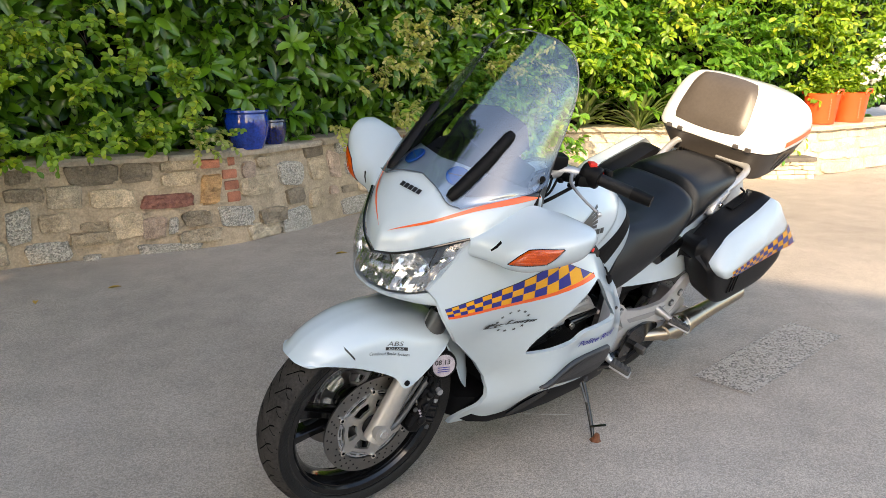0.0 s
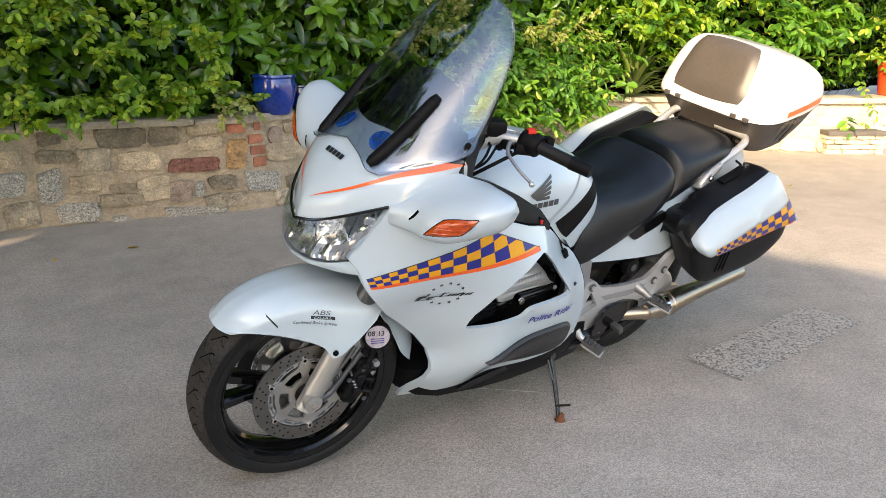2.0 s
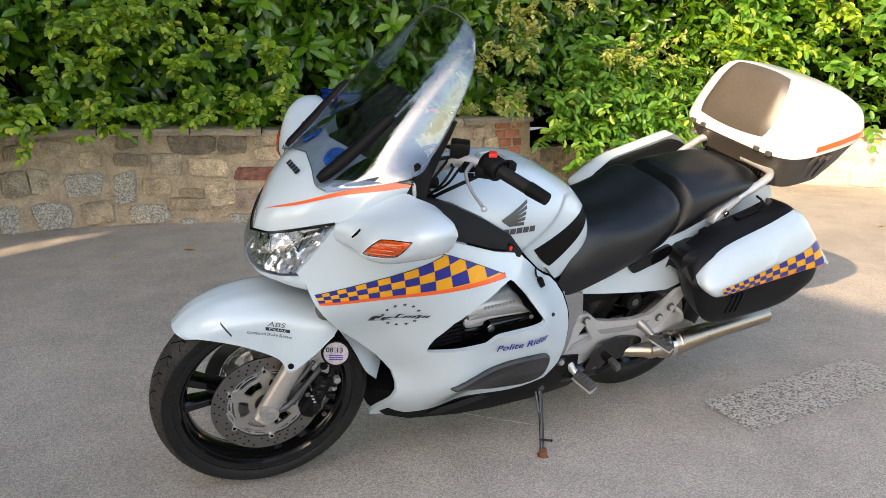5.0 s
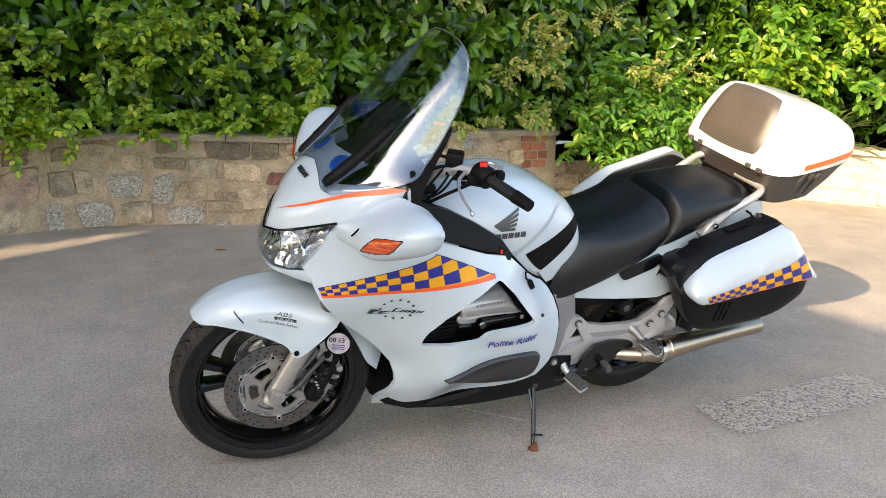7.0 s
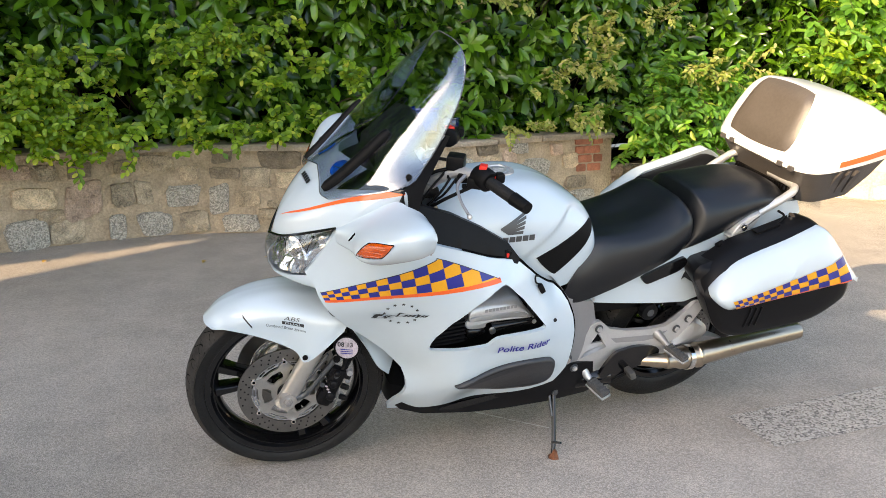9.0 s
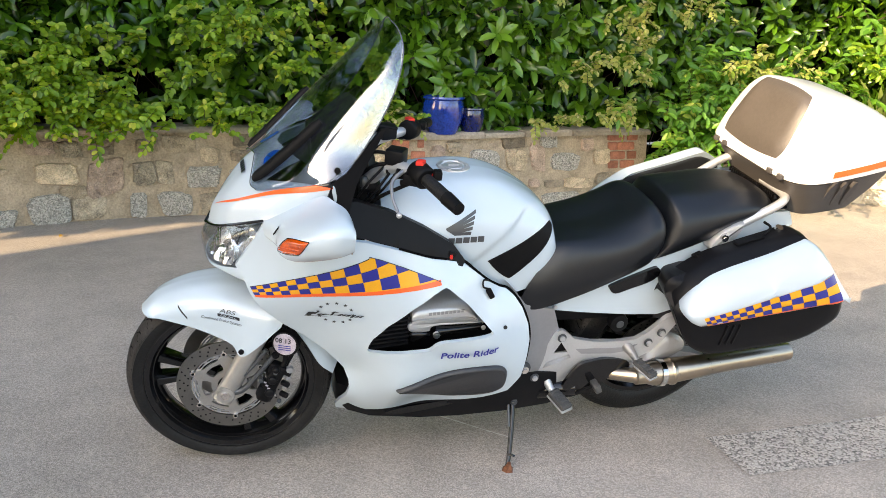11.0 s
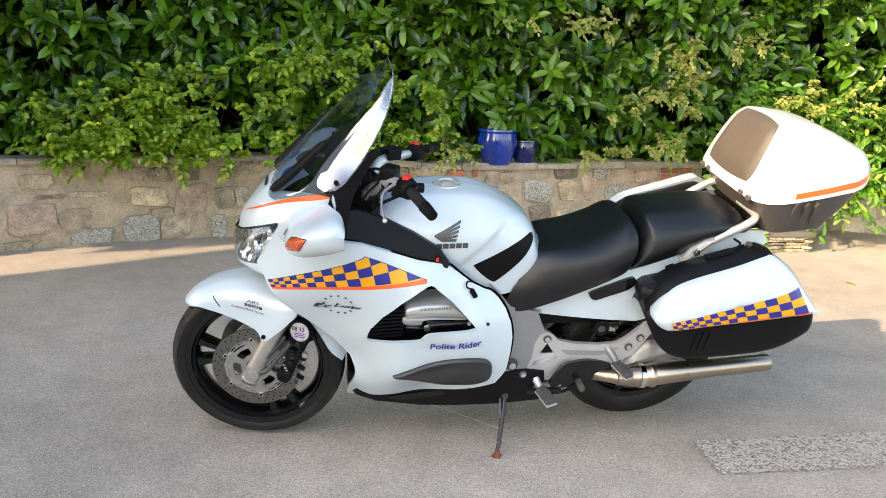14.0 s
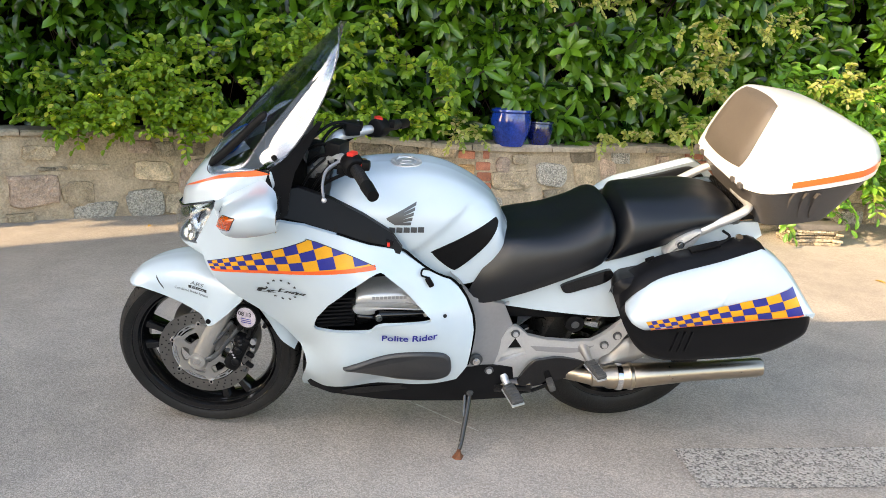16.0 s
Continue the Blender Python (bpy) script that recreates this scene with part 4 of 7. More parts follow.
def brake_disc(cx, cz, y, side, tf, parent, r=.155):
    d = part("brake_disc", tf(lathe([(r, .0025), (r, -.0025), (r * .735, -.0025), (r * .735, .0025)], (cx, y, cz), seg=64, closed=True)), STEEL, parent, "drilled brushed steel brake disc")
    # Black pucks on the face paint the dark of the drilled holes.
    bm = bmesh.new()
    for row, (rr, cnt) in enumerate(((.79, 30), (.86, 30), (.94, 30))):
        for k in range(cnt):
            a = 2 * math.pi * (k + row * .33) / cnt
            if k % 5 == 4 - row:
                continue
            disc_bm(.0028, (cx + r * rr * math.cos(a), y + side * .0022, cz + r * rr * math.sin(a)), .0009, 8, (0, side, 0), bm)
    part("disc_drilling", tf(bm), BLACK, d)["kind"] = "stuff"
    def ring(radius, n, wave=0.0, lobes=6):
        out = []
        for k in range(n):
            a = 2 * math.pi * k / n
            q = radius * r + wave * r * max(0, math.cos(lobes * (a - .4))) ** 1.5
            out.append((cx + q * math.cos(a), cz + q * math.sin(a)))
        return out
    def slot(r0, r1, a, spread):
        m = [(r0, -spread), (r0, 0), (r0, spread), ((r0 + r1) / 2, spread * 1.15), (r1, spread), (r1, 0), (r1, -spread), ((r0 + r1) / 2, -spread * 1.15)]
        return [(cx + q * r * math.cos(a + d), cz + q * r * math.sin(a + d)) for q, d in m]
    star = [ring(.60, 72, .13), ring(.22, 24)] + [slot(.35, .53, .4 + (k + .5) * math.pi / 3, .33) for k in range(6)]
    part("disc_carrier", tf(sheet(star, lambda x, z: side * y + .004, side, .05, .007)), CARRIER, d, "silver star-shaped disc carrier")
    band = [ring(.715, 60), ring(.635, 60)] + [slot(.658, .692, k * math.pi / 9, .11) for k in range(18)]
    part("sensor_ring", tf(sheet(band, lambda x, z: side * y - .001, side, .05, .004)), GREYPAINT, d, "slotted silver sensor ring")
    for k in range(6):
        a = k * 1.047 + .4
        part("bobbin", tf(disc_bm(.0085, (cx + .74 * r * math.cos(a), y + side * .003, cz + .74 * r * math.sin(a)), .005, 12, (0, side, 0))), CHROME, d)
        # Near-black disc on the bobbin paints the dark of its hole.
        part("bobbin_hole", tf(disc_bm(.0042, (cx + .74 * r * math.cos(a), y + side * .0082, cz + .74 * r * math.sin(a)), .0006, 10, (0, side, 0))), RECESS_SHADE, d)
    return d


FC, RC = (.733, .314), (-.648, .331)



def front_end():
    w = wheel(*FC, .298, .060, .240, True)
    for side in (1, -1):
        brake_disc(*FC, side * .069, side, steered, w, .150)
    part("hub_cap", steered(lathe([(.012, .088), (.026, .086), (.034, .078), (.036, .06)], (FC[0], 0, FC[1]), seg=28)), BLACK, w)
    for side in (1, -1):
        y = side * .104
        path = [(.747, y, .298), (.738, y, .318), (.742 - .438 * .30, y, .3125 + .899 * .30)]
        leg = part("fork_leg", steered(tube(path, [.021, .030, .0285, .028, .027], 20, 14)), FORK, bike, "silver fork lower leg")
        part("axle_clamp", steered(disc_bm(.026, (.739, y + side * .010, .322), .020, 24, (0, side, 0))), FORK, leg)
        part("axle_end", steered(disc_bm(.014, (.739, y + side * .028, .322), .006, 6, (0, side, 0))), CHROME, leg)
        part("dust_collar", steered(tube([(.742 - .438 * .30, y, .3125 + .899 * .30), (.742 - .438 * .37, y, .3125 + .899 * .37)], [.030, .031], 20)), GREYINK, leg)
        part("stanchion", steered(tube([(.742 - .438 * .36, y, .3125 + .899 * .36), (.742 - .438 * .70, y, .3125 + .899 * .70)], .0225, 16)), SATIN, leg)
        part("collar_clamp", steered(tube([(.742 - .438 * .325, y * .96, .3125 + .899 * .325), (.742 - .438 * .36, y * .96, .3125 + .899 * .36)], .029, 24)), ALLOY, leg, "silver fork collar clamp")
        # caliper behind the leg, with its bracket
        t = Matrix.Rotation(radians(-24), 4, "Y")
        cal = part("brake_caliper", steered(box((.042, .052, .125), (.614, side * .108, .352), .014, turn=t, seg=3)), BLACK, bike, "dark grey brake caliper behind the fork leg")
        bm = box((.052, .022, .036), (.628, side * .122, .325), .008, turn=t)
        part("piston_housing", steered(bm), SATIN, cal)
        part("piston_housing", steered(box((.05, .03, .03), (.596, side * .115, .405), .008, None, t)), SATIN, cal)
        for k in range(3):
            part("caliper_bolt", steered(disc_bm(.009, (.585 - k * .004, side * .115, .315 + k * .038), .022, 10, (-.6, side * .5, 0))), SATIN, cal)
        for k, (dx, dz, r) in enumerate(((-.004, .022, .013), (.004, -.020, .014), (-.014, .058, .010))):
            part("piston_boss", steered(disc_bm(r, (.612 + dx, side * .128, .352 + dz), .012, 18, (0, side, 0), dome=.004)), SATIN, cal)
        for x, z in ((.590, .300), (.600, .398), (.640, .372)):
            bolt((x, side * .130, z), .007, cal, (0, side, 0), GREYINK, steered)
        part("pad_pin", steered(tube([(.632, side * .118, .395), (.60, side * .120, .31)], .004, 8)), CHROME, cal)
        part("hose_union", steered(disc_bm(.010, (.560, side * .118, .405), .014, 12, (0, side, 0))), GREYPAINT, cal)
        bars = bmesh.new()
        for k in range(4):
            box((.008, .001, .005), (.615 + k * .0045, side * .1352, .335 + k * .011), 0, bars, t)
        part("maker_mark", steered(bars), PAPER, cal, "pale maker's mark in plain bars")
        bm = bmesh.new()
        tube([(.732, side * .118, .325), (.69, side * .12, .335), (.64, side * .12, .40), (.60, side * .118, .455)], [.013, .009, .007, .009], 10, 18, bm)
        tube([(.715, side * .12, .355), (.66, side * .122, .42), (.625, side * .12, .47)], .006, 8, 12, bm)
        part("caliper_bracket", steered(bm), GREYINK, cal)
        part("brake_hose", steered(tube([(.57, side * .11, .41), (.55, side * .11, .47), (.57, side * .10, .56), (.56, side * .06, .68)], .0055, 8, 16)), BLACK, cal)
        bolt((.565, side * .12, .375), .008, cal, (-.2, side, 0), GREYPAINT, steered)
        bolt((.60, side * .124, .455), .011, cal, (-.2, side, .1), BLACK, steered)
    # mudguard
    net = [[(.972, 0, .548), (.968, .03, .545), (.957, .055, .545), (.945, .070, .548)],
           [(.925, 0, .595), (.920, .045, .588), (.900, .082, .568), (.885, .092, .546)],
           [(.850, 0, .627), (.845, .052, .622), (.825, .098, .590), (.805, .105, .526)],
           [(.765, 0, .643), (.760, .057, .637), (.740, .111, .598), (.722, .121, .491)],
           [(.685, 0, .640), (.680, .062, .634), (.665, .131, .590), (.692, .142, .461)],
           [(.615, 0, .630), (.610, .064, .626), (.605, .141, .594), (.638, .150, .505)],
           [(.560, 0, .614), (.558, .058, .610), (.566, .134, .592), (.586, .150, .562)]]
    bm = steered(patch(net, 34, 26, .004))
    g = part("front_mudguard", bm.copy(), WHITE, bike, "pale pearl-white front mudguard")
    skin = bm
    net = [[(.555, 0, .600), (.553, .06, .596), (.560, .120, .560)], [(.50, 0, .565), (.496, .065, .557), (.512, .120, .485)], [(.45, 0, .510), (.445, .066, .500), (.475, .116, .415)], [(.415, 0, .44), (.413, .055, .425), (.437, .100, .372)]]
    part("rear_mudguard_flap", steered(patch(net, 16, 14, .004)), WHITE, g)
    bolt((.692, .141, .478), .008, g, (0, 1, 0), BLACK, steered)
    height = surface(skin)

    def on_guard(u, v, u0, v0, tilt):
        x, z = u0 - u * math.cos(tilt) + v * math.sin(tilt) * 0.2, v0 - u * math.sin(tilt) + v
        p = STEER @ Vector((x, .11, z))
        return Vector((p.x, height(p.x, p.z) + .0012, p.z))
    part("guard_lettering", lettering("ABS", .0165, lambda u, v: on_guard(u * 1.5, v, .751, .588, .09), .3), GREYINK, g, "small dark lettering")
    part("guard_lettering", lettering("Combined Brake System", .0125, lambda u, v: on_guard(u * .86, v, .800, .568, .12), .3), DARKINK, g, "small dark lettering")
    bm, _ = grid_bm([[on_guard(.058 * s, v, .755, .5765, .1) for v in (0, .009)] for s in np.linspace(0, 1, 7)])
    part("guard_bar", bm, DARKINK, g)
    part("guard_lettering", lettering("DUAL", .0085, lambda u, v: on_guard(u * 2.0 + .006, v + .0015, .755, .5765, .1) + Vector((0, .0006, 0)), .2), WHITE, g, "small white lettering on a dark bar")
    bm, _ = grid_bm([[on_guard(.001 + .024 * s, .030 * (1 - s) + w * .0035, .860, .561, 0) for w in (-1, 0, 1)] for s in np.linspace(0, 1, 7)])
    part("guard_slit", bm, DARKINK, g)
    # permit disc on its bracket
    nrm = Vector((.28, .95, .12)).normalized()
    holder = part("permit_holder", steered(disc_bm(.040, (.569, .126, .500), .018, 36, nrm)), BLACK, bike, "round black permit holder with a printed paper disc")
    part("paper_disc", steered(disc_bm(.0325, Vector((.569, .126, .500)) + nrm * .0175, .0012, 36, nrm)), PAPER, holder)
    ex = Vector((-1, 0, 0)) - nrm * (-nrm.x)
    ex.normalize()
    ez = ex.cross(nrm) * -1
    ez = ez if ez.z > 0 else -ez
    c0 = Vector((.569, .126, .500)) + nrm * .0192
    part("permit_digits", steered(lettering("08 13", .020, lambda u, v: c0 + ex * (u - .027) + ez * (v + .004), 0, .0004)), DARKINK, holder)
    bm = bmesh.new()
    for k in range(3):
        bm.faces.new([bm.verts.new(c0 + ex * a + ez * b) for a, b in ((-.018, -.006 - k * .006), (.018, -.006 - k * .006), (.018, -.0035 - k * .006), (-.018, -.0035 - k * .006))])
    part("permit_print", steered(bm), BLUE, holder)
    part("holder_bracket", steered(tube([(.572, .11, .46), (.575, .115, .42), (.60, .12, .40)], .008, 8)), BLACK, holder)


front_end()


# -- rear wheel, swing arm, exhaust --
def rear_end():
    w = wheel(*RC, .306, .081, .206, False)
    brake_disc(*RC, .096, 1, rear_set, w, .145)
    part("swing_arm", loft([[(x, y + dy, z + dz) for dy, dz in ((-.02, -hz), (.02, -hz), (.022, 0), (.02, hz), (-.02, hz), (-.022, 0))] for x, y, z, hz in ((-.20, .10, .36, .035), (-.40, .118, .37, .04), (-.60, .122, .355, .042), (-.745, .122, .32, .045), (-.80, .122, .31, .03))]), ALLOY, bike, "silver alloy swing arm")
    net = [[(-.50, 0, .60), (-.50, .06, .59), (-.505, .10, .55), (-.515, .112, .50)], [(-.60, 0, .655), (-.60, .07, .64), (-.60, .11, .59), (-.60, .12, .50)], [(-.70, 0, .67), (-.70, .07, .66), (-.70, .115, .60), (-.70, .125, .47)], [(-.80, 0, .67), (-.80, .06, .66), (-.80, .10, .62), (-.79, .11, .58)]]
    part("rear_hugger", patch(net, 14, 14, .004), GLOSSBLACK, bike)
    out = [(-.535, .355), (-.56, .40), (-.61, .455), (-.65, .45), (-.69, .415), (-.68, .385), (-.61, .352)]
    part("drive_housing", pillow(out, [(0, .08), (0, .145), (.012, .16), (.05, .168)], n=48), GREYPAINT, bike, "silver final-drive housing")
    for side in (1, -1):
        y = side * .20
        pipe = part("exhaust", tube([(-.30, side * .09, .290), (-.38, side * .115, .308), (-.45, side * .165, .328), (-.51, y, .340)], [.019, .019, .021, .026], 20, 20), EXHAUST, bike, "bronze-tinted stainless exhaust with a slender silencer")
        part("collector", lathe([(.022, 0), (.028, .004), (.030, .04), (.038, .06), (.040, .12), (.044, .125), (.044, .135), (.038, .14)], (-.495, y, .340), "x", 32, turn=Matrix.Rotation(math.pi, 3, "Z") @ Matrix.Rotation(radians(-3), 3, "Y")), EXHAUST, pipe)
        part("silencer", lathe([(.037, 0), (.040, .006), (.036, .10), (.0315, .20), (.031, .41), (.029, .43), (.020, .432), (.020, .40)], (-.63, y, .349), "x", 36, turn=Matrix.Rotation(math.pi, 3, "Z") @ Matrix.Rotation(radians(-5), 3, "Y")), EXHAUST, pipe, "polished stainless silencer can")
        part("clamp_band", lathe([(.041, 0), (.044, .001), (.044, .018), (.041, .019)], (-.575, y, .345), "x", 28, turn=Matrix.Rotation(math.pi, 3, "Z")), CHROME, pipe)


rear_end()


# -- engine, frame, belly --
def engine():
    core = part("engine", box((.42, .28, .34), (.14, 0, .50), .03), BLACK, bike, "dark engine block seen through the fairing opening")
    rings = []
    for x, top in ((.256, .644), (.250, .652), (.236, .657), (.16, .662), (.122, .666), (.100, .660), (.080, .640), (.066, .614)):
        h = top - .604
        rings.append([(x, y, .604 + h * f) for y, f in ((.12, 0), (.221, 0), (.2245, .08), (.225, .30), (.2205, .33), (.220, .55), (.212, .78), (.196, .94), (.165, 1.0), (.12, 1.0))])
    part("cam_cover", loft(rings), ALLOY, core, "silver cam cover")
    bm = bmesh.new()
    for k in range(9):
        box((.009, .0015, .009), (.205 - k * .0115, .2195, .6345 + k * .0006), 0, bm)
    part("cover_mark", bm, GREYPAINT, core, "raised maker's mark in plain bars")
    step = [(.257, .608), (.16, .604), (.062, .600), (.050, .592), (.12, .594), (.192, .592), (.205, .577), (.256, .579)]
    part("cover_flange", pillow(step, [(0, .12), (0, .215), (.002, .219), (.004, .220)], n=56), ALLOY, core, "silver flange below the cam cover")
    low = [(.256, .575), (.205, .574), (.192, .556), (.214, .541), (.254, .537)]
    part("ignition_cover", pillow(low, [(0, .12), (0, .20), (.006, .212), (.012, .216)], n=48), GLOSSBLACK, core)
    arm = part("cover_strip", tube([(.186, .222, .579), (.15, .224, .582), (.10, .224, .585), (.052, .220, .587)], [.015, .011, .0095, .010], 14, 16), GLOSSBLACK, core)
    bolt((.188, .236, .578), .011, arm, (0, 1, 0), CHROME)
    bolt((.050, .229, .587), .007, arm, (0, 1, 0), ALLOY)
    for x in (.263, .04):
        part("cover_bracket", box((.010, .05, .055), (x, .19, .60), .004), GLOSSBLACK, core)
    for k in range(8):
        part("radiator_fin", box((.11, .06, .006), (.315, .185, .535 + k * .013), .001, turn=Matrix.Rotation(radians(4), 4, "Y")), SATIN, core)
    for side in (1, -1):
        bm = tube([(.34, side * .05, .30), (.10, side * .09, .25), (-.15, side * .11, .25), (-.32, side * .15, .28)], .03, 14, 20)
        part("header_pipe", bm, GLOSSBLACK, core)
    # black belly pan
    rings = []
    for x, hw, zb, zt in ((.428, .055, .222, .30), (.40, .105, .212, .32), (.334, .132, .197, .34), (.18, .150, .182, .35), (.06, .158, .179, .36), (-.10, .158, .180, .36), (-.25, .145, .186, .34), (-.33, .12, .20, .31)):
        rings.append([(x, y * hw, zb + (zt - zb) * t) for y, t in ((-1, 1), (-1.02, .5), (-.9, .12), (-.5, 0), (.5, 0), (.9, .12), (1.02, .5), (1, 1))])
    belly = part("belly_pan", loft(rings), SATIN, bike, "black plastic belly pan")
    part("belly_vent", sheet([smooth2([(.295, .253), (.22, .268), (.105, .278), (.035, .284), (.09, .262), (.24, .243)], 30)], lambda x, z: .158, 1, .03, .006), GLOSSBLACK, belly)
    # inner frame and dark filling, so that no light shows through
    part("inner_frame", box((.62, .22, .20), (-.40, 0, .60), .03), BLACK, bike)
    part("battery_side", box((.42, .14, .10), (-.10, 0, .70), .02), BLACK, bike)
    part("steering_head", box((.16, .12, .34), (.44, 0, .86), .03), BLACK, bike)
    part("radiator", box((.05, .26, .26), (.36, 0, .50), .01), BLACK, bike)
    for side in (1, -1):
        f = rbf([(-.07, .62, .168), (-.2, .57, .150), (-.12, .40, .165), (-.15, .28, .14), (-.06, .30, .15), (-.22, .49, .135), (-.10, .5, .168)])
        o = [(-.02, .70), (-.06, .66), (-.075, .60), (-.07, .50), (-.06, .40), (-.04, .30), (-.09, .265), (-.155, .262), (-.18, .315), (-.24, .49), (-.20, .58), (-.10, .61)]
        part("frame_side_cover", sheet([o], f, side, .025, .02), GREYPAINT, bike, "grey painted side cover")
        f2 = rbf([(-.236, .486, .140), (-.16, .34, .142), (-.24, .28, .142), (-.45, .42, .165), (-.60, .54, .185), (-.36, .40, .155), (-.55, .45, .18)])
        o2 = [(-.236, .490), (-.222, .478), (-.194, .420), (-.159, .342), (-.163, .318), (-.20, .298), (-.239, .278), (-.262, .272), (-.324, .322), (-.379, .366), (-.446, .380), (-.50, .385), (-.55, .42), (-.575, .46), (-.615, .535), (-.601, .556), (-.575, .545), (-.522, .487), (-.49, .462), (-.43, .452), (-.348, .452), (-.29, .462), (-.262, .486), (-.25, .493)]
        plate = part("footrest_plate", sheet([o2, [(-.250, .450), (-.200, .355), (-.290, .393)]], f2, side, .025, .016), ALLOY, bike, "silver cast footrest plate with a triangular opening")
        # Black plate added behind the opening to paint its dark hollow.
        part("plate_backing", box((.12, .004, .13), (-.25, side * .118, .40), .001), BLACK, plate)
        part("plate_groove", sheet([[(-.30, .425), (-.45, .430), (-.50, .445), (-.47, .418), (-.42, .408), (-.32, .408)]], f2, side, .04, .002, .0015), GREYPAINT, plate)
        for x, z in ((-.248, .468), (-.174, .333), (-.53, .452), (-.565, .49)):
            up = .016 if x > -.2 else .006
            bolt((x, side * (f2(x, z) + up), z), .009, plate, (0, side, 0))
            # Raised dark grey disc paints the shade of a recess round the bolt.
            part("bolt_recess", disc_bm(.0145, (x, side * (f2(x, z) + up - .004), z), .004, 20, (0, side, 0)), GREYINK, plate)
        bolt((-.125, side * .176, .385), .013, plate, (0, side, 0), CHROME)
        part("bolt_recess", disc_bm(.022, (-.125, side * .168, .385), .006, 24, (0, side, 0)), GREYINK, plate)
        # rider's and pillion's pegs
        peg = part("footpeg", tube([(-.225, side * .138, .305), (-.234, side * .155, .288), (-.240, side * .165, .283)], [.016, .012, .012], 10, 8), ALLOY, plate, "alloy footpeg with a ribbed rubber")
        pt = Matrix.Rotation(radians(side * 22), 4, "Z") @ Matrix.Rotation(radians(side * -14), 4, "X")
        part("peg_rubber", box((.042, .074, .018), (-.252, side * .200, .2715), .006, turn=pt), PEGRUBBER, peg)
        part("peg_frame", box((.046, .078, .008), (-.253, side * .200, .2625), .003, turn=pt), ALLOY, peg)
        for k in range(5):
            part("rubber_rib", box((.036, .006, .005), Vector((-.252, side * .200, .2715)) + pt @ Vector((0, side * (-.028 + k * .014), .010)), .002, turn=pt), PEGRUBBER, peg)
        peg2 = part("pillion_peg", tube([(-.468, side * .155, .432), (-.474, side * .19, .424), (-.478, side * .225, .415)], [.020, .014, .010], 10, 8), FORK, plate, "alloy pillion footpeg with a ribbed rubber")
        pt = Matrix.Rotation(radians(side * 22), 4, "Z") @ Matrix.Rotation(radians(side * -10), 4, "X")
        part("peg_rubber", box((.034, .078, .016), (-.490, side * .253, .409), .006, turn=pt), PEGRUBBER, peg2)
        part("peg_frame", box((.037, .080, .007), (-.490, side * .253, .401), .003, turn=pt), ALLOY, peg2)
        for k in range(5):
            part("rubber_rib", box((.030, .006, .005), Vector((-.490, side * .253, .409)) + pt @ Vector((0, side * (-.030 + k * .015), .009)), .002, turn=pt), PEGRUBBER, peg2)
        part("heel_guard", sheet([smooth2([(-.268, .300), (-.309, .374), (-.35, .389), (-.40, .395), (-.471, .383), (-.488, .355), (-.44, .325), (-.385, .303), (-.31, .282)], 40)], lambda x, z: .172, side, .04, .012), GLOSSBLACK, plate, "gloss black heel guard")
        part("gear_pedal", tube([(-.20, side * .15, .27), (-.30, side * .165, .258), (-.372, side * .18, .298)], .006, 8), BLACK, plate)
        part("pedal_rubber", box((.022, .045, .03), (-.374, side * .19, .305), .006, turn=Matrix.Rotation(radians(25), 4, "Y")), PEGRUBBER, plate)
    # spring preload knob
    knob = part("preload_knob", lathe([(0, .15), (.018, .15), (.030, .146), (.032, .12), (.014, .115), (.014, .06)], (-.435, 0, .507), seg=12), BLACK, bike, "ribbed black adjuster knob")
    part("knob_cap", lathe([(0, .153), (.012, .152), (.014, .148)], (-.435, 0, .507), seg=16), GREYINK, knob)
    # side stand
    st = part("side_stand", tube([(-.118, .115, .262), (-.119, .15, .225), (-.094, .235, .115), (-.081, .262, .082)], [.012, .0085, .0075, .006], 12, 16), GLOSSBLACK, bike, "black side stand with a rusty foot")
    part("stand_foot", loft([[(-.081 + a * s, .262 + b * s + .012, .082 - h) for a, b in ((-.022, -.01), (-.01, -.022), (.012, -.02), (.024, 0), (.016, .024), (-.012, .026))] for s, h in ((.28, -.022), (.5, -.004), (.85, .006), (.9, .010))]), RUST, st, "rusty stand foot")
    part("stand_tang", tube([(-.088, .238, .107), (-.085, .270, .133), (-.083, .293, .151)], .004, 8), GLOSSBLACK, st)
    part("stand_spring", tube([(-.106, .130, .250), (-.100, .190, .175)], .0045, 10), GREYINK, st)
    bm = box((.13, .03, .05), (-.11, .118, .262), .008)
    box((.024, .035, .045), (-.085, .125, .262), .008, bm)
    box((.026, .03, .055), (-.140, .128, .256), .008, bm)
    part("stand_bracket", bm, BLACK, st)
    bolt((-.119, .150, .242), .012, st, (0, 1, 0), GREYINK)
    bolt((-.140, .145, .262), .008, st, (0, 1, 0), GREYINK)


engine()


# -- fairing --
FAIR = rbf([(.715, .772, .145), (.64, .922, .190), (.678, .722, .180), (.66, .68, .185), (.207, .773, .272), (.376, .54, .232), (.194, .747, .290), (.046, .595, .284), (.289, .407, .250), (.139, .788, .235),
            (.181, .524, .267), (.43, .33, .135), (.415, .42, .150), (.2, .302, .165), (.02, .33, .210), (-.075, .43, .240), (-.085, .57, .222), (-.02, .70, .180), (.43, .20, .045), (.42, .27, .100), (.37, .235, .105), (.3, .262, .150), (.60, .62, .175), (.5, .74, .242), (.385, .835, .268), (.46, .885, .262), (.32, .855, .25), (.50, .55, .165), (.47, .62, .205)])


